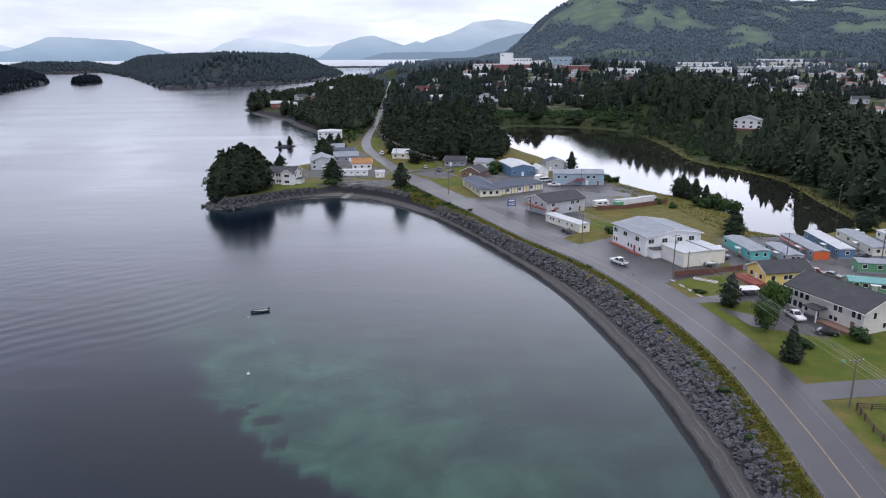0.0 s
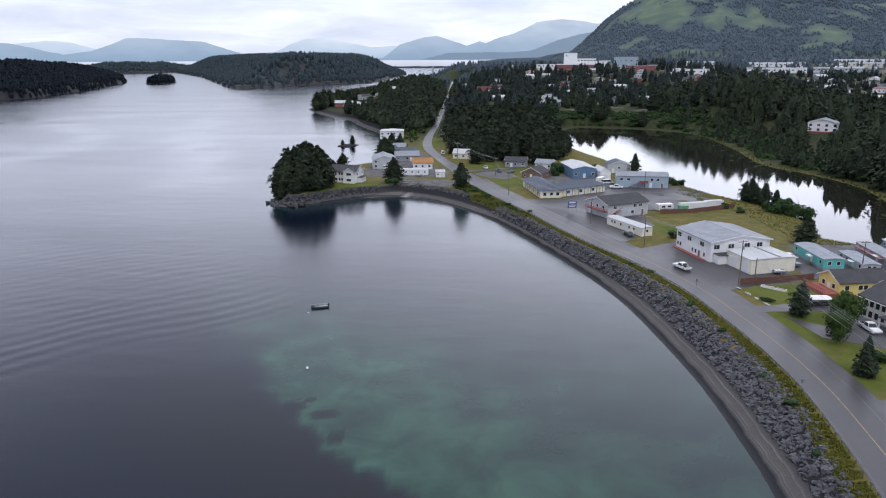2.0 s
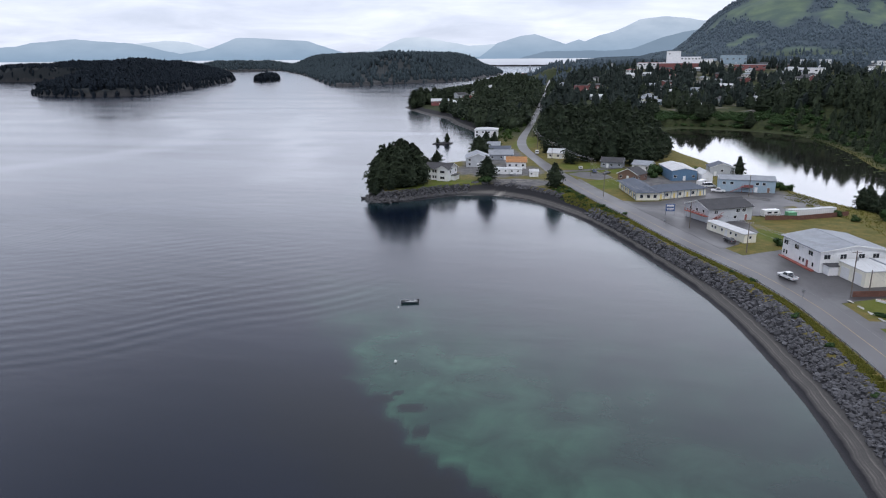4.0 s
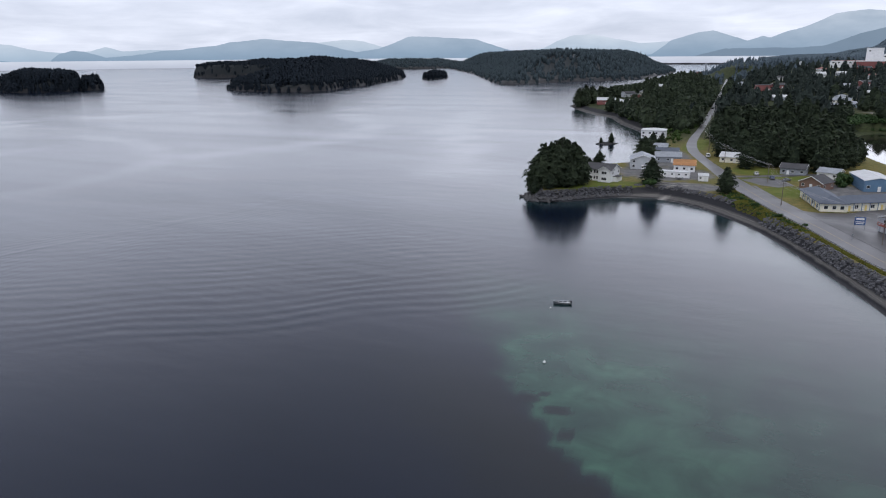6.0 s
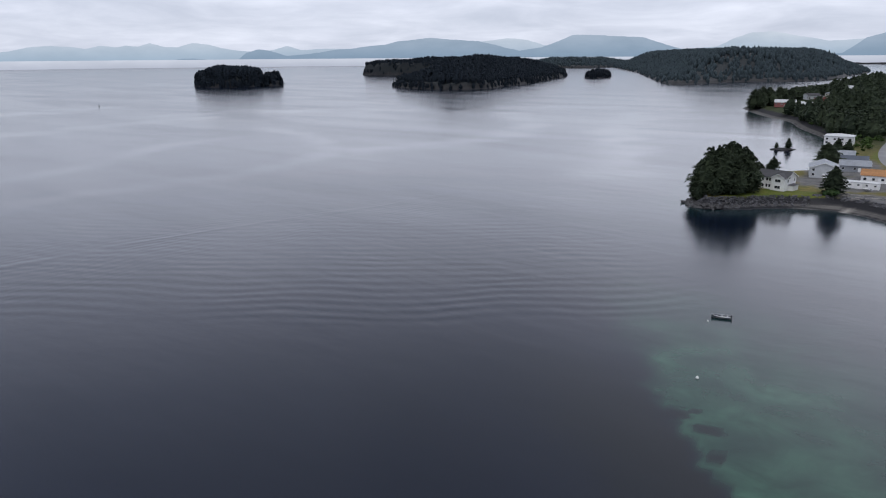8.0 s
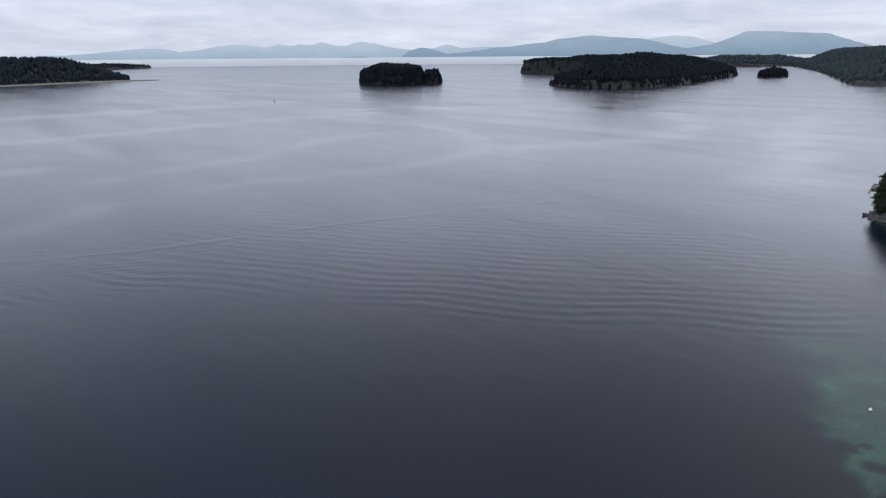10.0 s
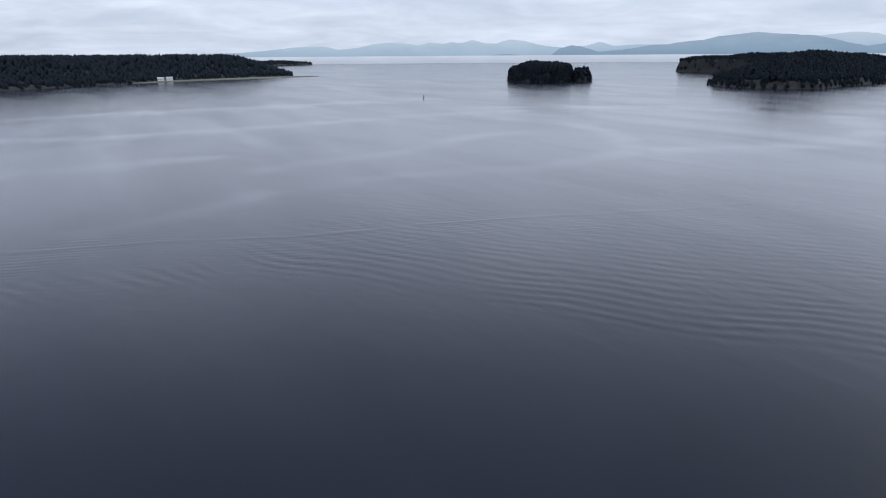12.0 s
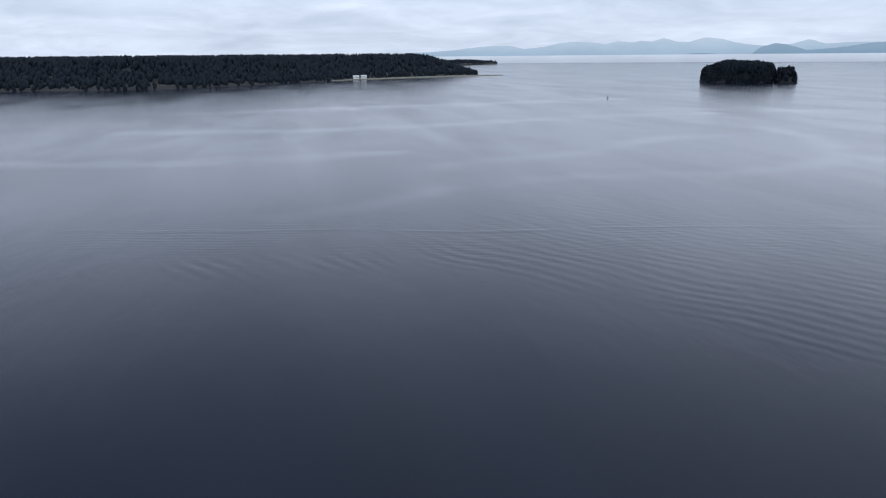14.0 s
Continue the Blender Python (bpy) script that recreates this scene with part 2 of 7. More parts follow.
M["car_black"] = plain("black_car_paint", (0.02, 0.02, 0.024), 0.2, var=0.1)
M["car_blue"] = plain("blue_car_paint", (0.04, 0.09, 0.20), 0.25, var=0.1)
M["car_red"] = plain("maroon_car_paint", (0.20, 0.03, 0.04), 0.25, var=0.1)
M["car_grey"] = plain("grey_car_paint", (0.22, 0.23, 0.25), 0.3, 0.3, var=0.1)
M["tyre"] = plain("tyre_rubber", (0.02, 0.02, 0.02), 0.85)
M["rim"] = plain("wheel_rim", (0.45, 0.45, 0.46), 0.35, 0.8)
M["lamp_red"] = plain("tail_lamp", (0.35, 0.02, 0.02), 0.3)
M["lamp_clear"] = plain("head_lamp", (0.7, 0.7, 0.68), 0.15)
M["hull"] = plain("boat_aluminium", (0.10, 0.11, 0.12), 0.4, 0.3, var=0.2)
M["boat_in"] = plain("boat_inside", (0.42, 0.43, 0.44), 0.5, 0.3, var=0.2)
M["buoy"] = plain("white_buoy", (0.8, 0.8, 0.78), 0.4)
M["concrete"] = plain("concrete", (0.40, 0.39, 0.37), 0.85, var=0.2, big=0.4, bump=0.2)
M["sign_blue"] = plain("sign_blue", (0.05, 0.10, 0.25), 0.5)
M["fence_dark"] = plain("dark_fence_wood", (0.085, 0.05, 0.04), 0.85, var=0.3, big=1.0)
M["fence_red"] = plain("red_brown_fence_wood", (0.16, 0.075, 0.055), 0.85, var=0.3, big=1.0)


# ---- plan of the land ----
def smooth(a, b, v):
    k = np.clip((np.asarray(v, float) - a) / (b - a), 0, 1)
    return k * k * (3 - 2 * k)


def spline(pts, step=4.0):
    """A smooth line through plan points, about a step between its vertices."""
    p = np.array(pts, float)
    e = np.vstack([2 * p[0] - p[1], p, 2 * p[-1] - p[-2]])
    out = []
    for i in range(len(p) - 1):
        a, b, c, d = e[i:i + 4]
        n = max(1, int(np.linalg.norm(c - b) / step))
        for k in range(n):
            t = k / n
            out.append(0.5 * (2 * b + (c - a) * t + (2 * a - 5 * b + 4 * c - d) * t * t + (3 * b - a - 3 * c + d) * t ** 3))
    out.append(p[-1])
    return np.array(out)


def inside(px, py, poly):
    res = np.zeros(px.shape, bool)
    n = len(poly)
    for i in range(n):
        (x1, y1), (x2, y2) = poly[i], poly[(i + 1) % n]
        if y1 == y2:
            continue
        cut = (y1 > py) != (y2 > py)
        res ^= cut & (px < (x2 - x1) * (py - y1) / (y2 - y1) + x1)
    return res


def far_from(px, py, line):
    """Distance from points to a line of plan points."""
    best = np.full(px.shape, 1e9)
    for (x1, y1), (x2, y2) in zip(line[:-1], line[1:]):
        dx, dy = x2 - x1, y2 - y1
        t = np.clip(((px - x1) * dx + (py - y1) * dy) / max(dx * dx + dy * dy, 1e-9), 0, 1)
        best = np.minimum(best, (px - x1 - t * dx) ** 2 + (py - y1 - t * dy) ** 2)
    return np.sqrt(best)


def wave_noise(x, y, size, seed=0):
    """Cheap smooth noise, -1 to 1."""
    r = np.random.RandomState(seed)
    v = np.zeros(np.shape(x))
    for k in range(7):
        a, f, ph = r.uniform(0, 6.28), r.uniform(0.6, 2.2) / size * 6.28, r.uniform(0, 6.28)
        v = v + np.sin((x * math.cos(a) + y * math.sin(a)) * f + ph + 1.3 * np.sin((x * math.sin(a) - y * math.cos(a)) * f * 0.7 + ph * 2))
    return v / 4.0


COAST = spline([(-60, -900), (10, -300), (30, -60), (36, 40), (39, 86), (39, 104), (38, 124), (35, 146), (31, 169), (25, 190), (17, 212), (7, 237),
                (-3, 259), (-15, 278), (-30, 296), (-46, 305), (-60, 302), (-75, 288), (-82, 282), (-89, 279), (-94, 281), (-99, 290), (-102, 312),
                (-102, 345), (-92, 375), (-80, 388), (-76, 418), (-80, 462), (-85, 510), (-99, 565), (-131, 636), (-151, 690),
                (-178, 728), (-212, 790), (-236, 850), (-222, 885), (-205, 920), (-222, 985), (-243, 1060), (-228, 1150), (-205, 1250), (-205, 1400), (-215, 2000), (-150, 2700), (-120, 3400), (-160, 4900)], 8.0)
MAIN = np.vstack([COAST, [(6000, 4900), (6000, -900)]])
POND = spline([(40, 530), (43, 470), (48, 440), (58, 405), (64, 365), (77, 344), (83, 318), (91, 299), (98, 287), (104, 268), (107, 250), (103, 228),
               (113, 220), (134, 228), (146, 242), (150, 273), (158, 322), (150, 360), (139, 391), (144, 454), (142, 535), (118, 570), (83, 586), (55, 584), (40, 530)], 8.0)
BANK = spline([(180, 190), (152, 240), (154, 273), (162, 322), (154, 360), (143, 391), (148, 454), (146, 540), (122, 580), (80, 600)], 15.0)
ROAD = spline([(20, -200), (38, -60), (48, 20), (53, 60), (54.4, 79.6), (55.7, 92), (56.5, 102.5), (57.1, 114.4), (56.7, 126), (55.5, 138), (53.6, 150), (51.0, 165), (47.3, 178), (42.7, 190.5), (36.8, 203.4), (30, 217.2),
               (22.7, 235), (14.1, 257), (3.6, 281), (-4, 300), (-10.5, 318), (-18, 340), (-24.5, 360), (-31, 382), (-38.8, 409), (-46.5, 439), (-51.8, 476), (-54.5, 520), (-56.2, 572), (-59, 640), (-61.5, 702), (-66, 800), (-80, 1060), (-100, 1400)], 5.0)



def crest(az):
    """Height of the hill behind the town, by bearing in degrees to the right of north."""
    return np.interp(az, [-4, 3, 5, 5.9, 6.5, 7.2, 8, 8.8, 9.9, 11.5, 13, 15, 17.5, 19.3, 20.2, 21, 22.3, 23.8, 25.3, 28.8, 33, 50, 90], [0, 10, 25, 55, 88, 122, 165, 198, 232, 275, 305, 310, 275, 226, 211, 218, 220, 206, 195, 193, 188, 190, 120])


def land(x, y):
    """Ground height in metres over the mainland, sea floor below zero."""
    x, y = np.asarray(x, float), np.asarray(y, float)
    d = far_from(x, y, COAST)
    d = np.where(inside(x, y, MAIN), d, -d)
    d = d * np.where(d > 0, 1 + 0.7 * (1 - smooth(-58, -48, x)) * (1 - smooth(318, 335, y)), 1)   # steeper at the point
    d = d * np.where(d > 0, 1 + 0.85 * smooth(165, 222, y) * (1 - smooth(256, 276, y)) * smooth(-30, -10, x), 1)   # the bank is narrow where road and shore draw together
    h = np.where(d < 0, np.maximum(-9, d * 0.10), np.interp(d, [0, 3.6, 4.4, 9.6, 11], [0, 0.95, 1.25, 3.75, 4.0]))
    r, az = np.hypot(x, y), np.degrees(np.arctan2(x, y))
    deep = smooth(14, 120, d)
    rise = 9 * smooth(420, 800, r) + 26 * smooth(700, 1900, r)
    rise += 20 * np.exp(-((x - 110) / 260) ** 2 - ((y - 1180) / 300) ** 2)
    rise += 10 * np.exp(-((x + 130) / 70) ** 2 - ((y - 760) / 160) ** 2)
    pondside = far_from(x, y, BANK)
    east = smooth(0, 60, x - np.interp(y, [150, 200, 240, 322, 391, 454, 540, 600, 760], [200, 176, 152, 162, 143, 148, 146, 110, 130]))
    rise += east * 7 * smooth(4, 75, pondside)
    rise += east * 15 * np.exp(-((x - 185) / 48) ** 2 - ((y - 590) / 80) ** 2)
    rise += crest(az) * smooth(1750, 3000, r) * (1 - 0.4 * smooth(3000, 4800, r)) * (1 + 0.05 * wave_noise(x, y, 420, 3))
    rise += 12 * wave_noise(x, y, 300, 5) * smooth(1700, 2600, r) * smooth(4, 8, az) * (1 - 0.6 * smooth(17, 21, az))
    roadside = far_from(x, y, ROAD)
    rise = rise * (0.35 + 0.65 * smooth(8, 60, roadside)) + 0.3 * wave_noise(x, y, 18, 9) * smooth(12, 40, roadside)
    h = h + np.where(d > 0, rise * deep, 0)
    in_pond = inside(x, y, POND)
    edge = far_from(x, y, POND)
    h = np.where(in_pond, 3.0 - np.minimum(1.6, edge * 0.25), np.where(edge < 14, np.minimum(h, 3.05 + 0.09 * edge + 0.0 * h), h))
    return h


def ground_z(x, y):
    return float(land(np.array([x]), np.array([y]))[0])


# ---- mesh helpers ----
def raw_mesh(name, V, F, mats, fm=None, smooth_faces=False):
    """A mesh from arrays of vertices and equal-sided faces."""
    V, F = np.asarray(V, np.float32), np.asarray(F, np.int32)
    me = bpy.data.meshes.new(name)
    k = F.shape[1]
    me.vertices.add(len(V))
    me.vertices.foreach_set("co", V.ravel())
    me.loops.add(F.size)
    me.loops.foreach_set("vertex_index", F.ravel())
    me.polygons.add(len(F))
    me.polygons.foreach_set("loop_start", np.arange(0, F.size, k, dtype=np.int32))
    me.polygons.foreach_set("loop_total", np.full(len(F), k, np.int32))
    for m in mats:
        me.materials.append(m)
    if fm is not None:
        me.polygons.foreach_set("material_index", np.asarray(fm, np.int32))
    me.polygons.foreach_set("use_smooth", np.full(len(F), smooth_faces, bool))
    me.update(calc_edges=True)
    me.validate()
    return me


class Solid:
    """Collects boxes, prisms and tubes for one mesh."""

    def __init__(self):
        self.v, self.f, self.m = [], [], []

    def add(self, verts, faces, m=0):
        o = len(self.v)
        self.v += [tuple(p) for p in verts]
        self.f += [tuple(i + o for i in f) for f in faces]
        self.m += [m] * len(faces)
        return self

    def box(self, x0, y0, z0, x1, y1, z1, m=0):
        v = [(x, y, z) for z in (z0, z1) for y in (y0, y1) for x in (x0, x1)]
        return self.add(v, [(0, 2, 3, 1), (4, 5, 7, 6), (0, 1, 5, 4), (2, 6, 7, 3), (0, 4, 6, 2), (1, 3, 7, 5)], m)

    def prism(self, outline, axis, a, b, m=0):
        """An outline of (u, w) pairs swept along an axis from a to b."""
        def at(u, w, s):
            return (s, u, w) if axis == "x" else (u, s, w) if axis == "y" else (u, w, s)
        n = len(outline)
        v = [at(u, w, a) for u, w in outline] + [at(u, w, b) for u, w in outline]
        f = [tuple(range(n))[::-1], tuple(range(n, 2 * n))] + [(i, (i + 1) % n, n + (i + 1) % n, n + i) for i in range(n)]
        return self.add(v, f, m)

    def tube(self, p, q, r0, r1=None, n=8, m=0):
        p, q = Vector(p), Vector(q)
        r1 = r0 if r1 is None else r1
        rot = (q - p).to_track_quat("Z", "Y").to_matrix()
        v = []
        for c, r in ((p, r0), (q, r1)):
            v += [c + rot @ Vector((r * math.cos(6.2832 * i / n), r * math.sin(6.2832 * i / n), 0)) for i in range(n)]
        f = [(i, (i + 1) % n, n + (i + 1) % n, n + i) for i in range(n)] + [tuple(range(n))[::-1], tuple(range(n, 2 * n))]
        return self.add(v, f, m)

    def mesh(self, name, *mats):
        me = bpy.data.meshes.new(name)
        me.from_pydata(self.v, [], self.f)
        for m in mats:
            me.materials.append(m)
        me.polygons.foreach_set("material_index", np.array(self.m, np.int32))
        me.update()
        bm = bmesh.new()
        bm.from_mesh(me)
        bmesh.ops.recalc_face_normals(bm, faces=bm.faces)
        bm.to_mesh(me)
        bm.free()
        return me


def part(name, data, parent, label="", m=None):
    ob = new(name, data)
    ob.parent = parent
    if m is not None:
        ob.matrix_local = m
    if label:
        tagged(ob, label)
    return ob


def thing(name, x, y, z, rz, label, category, group="", kind=""):
    ob = new(name)
    ob.matrix_world = pose(x, y, z, 0, 0, rz)
    ob.empty_display_size = 0.5
    return tagged(ob, label, category, group, kind)


def ribbon(line, lo, hi, lift, across=2, flat=None):
    """A strip along a plan line, from lo to hi metres to its right, resting lift above the ground."""
    t = np.gradient(line, axis=0)
    t /= np.linalg.norm(t, axis=1)[:, None]
    right = np.stack([t[:, 1], -t[:, 0]], 1)
    zc = land(line[:, 0], line[:, 1]) if flat is None else np.full(len(line), flat)
    zc = np.maximum(zc, 3.98)
    V = []
    offs = np.linspace(lo, hi, across)
    for o in offs:
        p = line + right * o
        V.append(np.column_stack([p, zc + lift]))
    V = np.stack(V, 1).reshape(-1, 3)
    n = len(line)
    F = [(i * across + j, i * across + j + 1, (i + 1) * across + j + 1, (i + 1) * across + j) for i in range(n - 1) for j in range(across - 1)]
    return V, F


# ---- ground ----
def rings(az_list, radii):
    a = np.radians(np.array(az_list))
    R, A = np.meshgrid(radii, a, indexing="ij")
    return R * np.sin(A), R * np.cos(A)


def sheet(x, y, z, wrap=True):
    n, k = x.shape
    V = np.stack([x, y, z], -1).reshape(-1, 3)
    i, j = np.meshgrid(np.arange(n - 1), np.arange(k if wrap else k - 1), indexing="ij")
    j2 = (j + 1) % k
    F = np.stack([i * k + j, i * k + j2, (i + 1) * k + j2, (i + 1) * k + j], -1).reshape(-1, 4)
    return V, F


AZ = np.concatenate([np.arange(-114, -23, 1.0), np.arange(-23, 46, 0.29), np.arange(46, 100, 1.5), np.arange(100, 246, 4.0)])
RAD = np.concatenate([[0.0, 20, 40, 60], np.geomspace(72, 720, 240), np.geomspace(730, 4950, 90)])
gx, gy = rings(AZ, RAD)
gz = land(gx, gy)
V, F = sheet(gx, gy, gz)


def zones(x, y, z):
    """How much of lawn, bare gravel and forest floor the ground carries."""
    d = far_from(x, y, COAST)
    road = far_from(x, y, ROAD)
    lawn = np.zeros(x.shape)
    for cx, cy, rx, ry in ((88, 124, 30, 17), (66, 147, 10, 14), (68, 168, 9, 9), (76, 97, 14, 9), (80, 84, 18, 14), (-10, 374, 11, 15), (5, 320, 11, 13), (50, 238, 7, 7), (56, 232, 6, 8), (-62, 311, 18, 9), (-78, 300, 18, 12),
                           (0, 362, 14, 14), (-6, 345, 10, 10), (78, 100, 10, 8), (-48, 470, 8, 40), (10, 325, 8, 10)):
        lawn = np.maximum(lawn, 1 - smooth(0.75, 1.1, np.sqrt(((x - cx) / rx) ** 2 + ((y - cy) / ry) ** 2) + 0.12 * wave_noise(x, y, 9, 2)))
    bare = np.zeros(x.shape)
    for cx, cy, rx, ry in ((112, 196, 34, 26), (56, 300, 30, 24), (-50, 350, 24, 22), (-60, 400, 16, 40), (-78, 425, 12, 30), (30, 330, 20, 18), (-34, 318, 18, 10), (62, 192, 16, 22), (78, 150, 7, 8)):
        bare = np.maximum(bare, 1 - smooth(0.8, 1.1, np.sqrt(((x - cx) / rx) ** 2 + ((y - cy) / ry) ** 2) + 0.15 * wave_noise(x, y, 14, 4)))
    forest = np.maximum(smooth(420, 560, np.hypot(x, y)), np.where(x > 128, smooth(-2, 7, far_from(x, y, POND)) * (y > 236), 0))
    return lawn, bare * (1 - lawn), forest * (1 - lawn)


def wooded(x, y):
    """Where the hill carries wood: above zero."""
    z, az = land(x, y), np.degrees(np.arctan2(x, y))
    return wave_noise(x, y, 520, 38) + 0.55 * wave_noise(x, y, 170, 39) + 0.45 - 0.10 * (z - 60) / 60 - 0.9 * np.exp(-((az - 10.5) / 4) ** 2) * smooth(70, 200, z)


zl, zb, zf = zones(gx, gy, gz)
zm = 1 - smooth(-0.35, 0.15, np.where(np.hypot(gx, gy) > 1500, wooded(gx, gy), 1.0))
g_az, g_r = np.degrees(np.arctan2(gx, gy)), np.hypot(gx, gy)
streets = np.clip(smooth(0.0, 0.4, wave_noise(gx, gy, 60, 71)), 0, 1) * np.maximum(smooth(14, 17, g_az) * smooth(700, 800, g_r), smooth(2, 4, g_az) * smooth(620, 680, g_r)) * (1 - smooth(1500, 1700, g_r))
zb = np.maximum(zb, 0.9 * streets)
zf = zf * (1 - streets)
m, nt, b = nodes_of("open_ground")
p = n_pos(nt)
sp = nt.nodes.new("ShaderNodeSeparateXYZ")
nt.links.new(p, sp.inputs[0])
fine, mid, wide = n_noise(nt, p, 3.0, 6.0, 0.65), n_noise(nt, p, 0.35, 5.0, 0.6), n_noise(nt, p, 0.035, 4.0)
rough_grass = n_mix(nt, n_range(nt, mid, 0.35, 0.65), (0.095, 0.098, 0.026), (0.19, 0.14, 0.046))
rough_grass = n_mix(nt, n_range(nt, fine, 0.35, 0.7, 0.0, 0.7), rough_grass, (0.06, 0.068, 0.022))
lawn_c = n_mix(nt, n_range(nt, fine, 0.3, 0.7), (0.055, 0.078, 0.010), (0.086, 0.110, 0.018))
lawn_c = n_mix(nt, n_range(nt, n_noise(nt, p, 0.12, 5.0, 0.65), 0.42, 0.66, 0.0, 0.75), lawn_c, (0.135, 0.13, 0.034))
bare_c = n_mix(nt, n_range(nt, mid, 0.3, 0.7), (0.075, 0.075, 0.08), (0.155, 0.15, 0.147))
wood_c = n_mix(nt, n_range(nt, mid, 0.35, 0.65), (0.020, 0.027, 0.013), (0.046, 0.055, 0.022))
# hill colours hold distance haze; wooded ground darkened to match the trees' shaded sides
hazed_hill_c = n_mix(nt, n_range(nt, n_noise(nt, p, 0.02, 5.0), 0.40, 0.65), (0.078, 0.112, 0.094), (0.120, 0.160, 0.108))
hazed_hill_c = n_mix(nt, n_attr(nt, "meadow"), (0.060, 0.080, 0.098), hazed_hill_c)
wood_c = n_mix(nt, n_range(nt, sp.outputs[2], 45.0, 75.0), wood_c, hazed_hill_c)
c = n_mix(nt, n_attr(nt, "lawn"), rough_grass, lawn_c)
c = n_mix(nt, n_attr(nt, "bare"), c, bare_c)
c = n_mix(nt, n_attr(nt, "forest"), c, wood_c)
away = n_math(nt, "ADD", n_attr(nt, "from_sea"), n_range(nt, n_noise(nt, p, 0.15, 4.0), 0.2, 0.8, -0.4, 0.4))
tide = nt.nodes.new("ShaderNodeCombineXYZ")
nt.links.new(away, tide.inputs[0])
lines = n_noise(nt, tide.outputs[0], 1.6, 6.0, 0.75)
strand = n_mix(nt, n_range(nt, lines, 0.35, 0.66), (0.052, 0.051, 0.052), (0.125, 0.118, 0.110))
dry = n_math(nt, "MULTIPLY", n_range(nt, lines, 0.50, 0.62), n_math(nt, "MULTIPLY", n_range(nt, n_attr(nt, "from_sea"), 1.5, 2.3), n_range(nt, n_attr(nt, "from_sea"), 4.2, 3.2)))
strand = n_mix(nt, n_math(nt, "MULTIPLY", dry, n_range(nt, n_noise(nt, p, 0.25, 4.0), 0.35, 0.6)), strand, (0.21, 0.195, 0.175))
strand = n_mix(nt, n_range(nt, fine, 0.35, 0.7, 0.0, 0.4), strand, (0.032, 0.032, 0.034))
strand = n_mix(nt, n_range(nt, away, 1.1, 1.6), (0.016, 0.016, 0.019), strand)
# bank below the rocks coloured dark, as the shade in their gaps
strand = n_mix(nt, n_range(nt, sp.outputs[2], 1.1, 1.5), strand, (0.022, 0.022, 0.025))
strand = n_mix(nt, n_attr(nt, "sand"), strand, (0.30, 0.285, 0.26))
lapse = n_math(nt, "ADD", sp.outputs[2], n_range(nt, mid, 0.3, 0.7, -0.35, 0.35))
c = n_mix(nt, n_math(nt, "MAXIMUM", n_range(nt, lapse, 3.3, 3.8), n_range(nt, n_attr(nt, "from_sea"), 15.0, 19.0)), strand, c)
nt.links.new(c, b.inputs["Base Color"])
nt.links.new(n_range(nt, sp.outputs[2], 0.05, 0.4, 0.5, 0.92), b.inputs["Roughness"])
n_bump(nt, b, fine, 0.5, 0.12)
b.inputs["Specular IOR Level"].default_value = 0.12
M["ground"] = m
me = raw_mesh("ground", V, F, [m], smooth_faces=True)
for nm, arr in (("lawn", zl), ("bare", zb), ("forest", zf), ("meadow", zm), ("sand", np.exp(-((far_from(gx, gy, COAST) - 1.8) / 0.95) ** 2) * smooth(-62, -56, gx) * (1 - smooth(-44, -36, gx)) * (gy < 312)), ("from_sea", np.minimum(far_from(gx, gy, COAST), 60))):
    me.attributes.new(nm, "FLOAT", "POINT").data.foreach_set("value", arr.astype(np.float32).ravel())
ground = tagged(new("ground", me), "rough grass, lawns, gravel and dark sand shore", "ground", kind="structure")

# ---- water ----
WAZ = np.concatenate([np.arange(-40, 46, 0.45), np.arange(46, 246, 6), np.arange(246, 320, 0.9)])
WRAD = np.concatenate([[0.0], np.geomspace(20, 110, 60), np.arange(111.5, 300, 1.3), np.geomspace(303, 1100, 110), np.geomspace(1140, 4960, 26)])
wx, wy = rings(WAZ, WRAD)
V, F = sheet(wx, wy, np.zeros_like(wx))
shore = far_from(wx, wy, COAST)


def blob(x, y, cx, cy, rx, ry, turn, soft, seed):
    c, s = math.cos(radians(turn)), math.sin(radians(turn))
    u, v = ((x - cx) * c + (y - cy) * s) / rx, (-(x - cx) * s + (y - cy) * c) / ry
    return 1 - smooth(1 - soft, 1 + soft, np.sqrt(u * u + v * v) + 0.16 * wave_noise(x, y, 22, seed))


# a pale bed of sand with a weedy edge to seaward
EDGE = spline([(-82, 190), (-69, 162), (-59, 145), (-49, 128), (-40, 113), (-31, 103), (-27, 96), (-18, 90), (-6, 78), (8, 60)], 4.0)
edge_x = np.interp(wy, EDGE[::-1, 1], EDGE[::-1, 0])
off = (wx - edge_x) * 0.8 + 2.2 * wave_noise(wx, wy, 13, 21) + 0.9 * wave_noise(wx, wy, 5, 23)
crisp = 1 + 9 * smooth(105, 150, wy)
shoal = smooth(-1, 1, off / crisp) * (1 - 0.55 * smooth(14, 46, off)) * (1 - smooth(120, 195, wy + 6 * wave_noise(wx, wy, 30, 25))) * (0.85 + 0.25 * wave_noise(wx, wy, 26, 27))
shoal = np.clip(shoal, 0, 1)
shoal = np.maximum(shoal, 0.22 * (1 - smooth(2, 22, shore)) * (wx < 60))
weed = np.zeros(wx.shape)
for cx, cy, rx, ry in ((-36.0, 110.5, 2.0, 1.3), (-30.3, 108.0, 2.2, 1.5), (-26.5, 100.5, 1.2, 0.9), (-34, 113, 1.0, 0.8)):
    weed = np.maximum(weed, 0.75 * blob(wx, wy, cx, cy, rx, ry, 0, 0.4, 31))
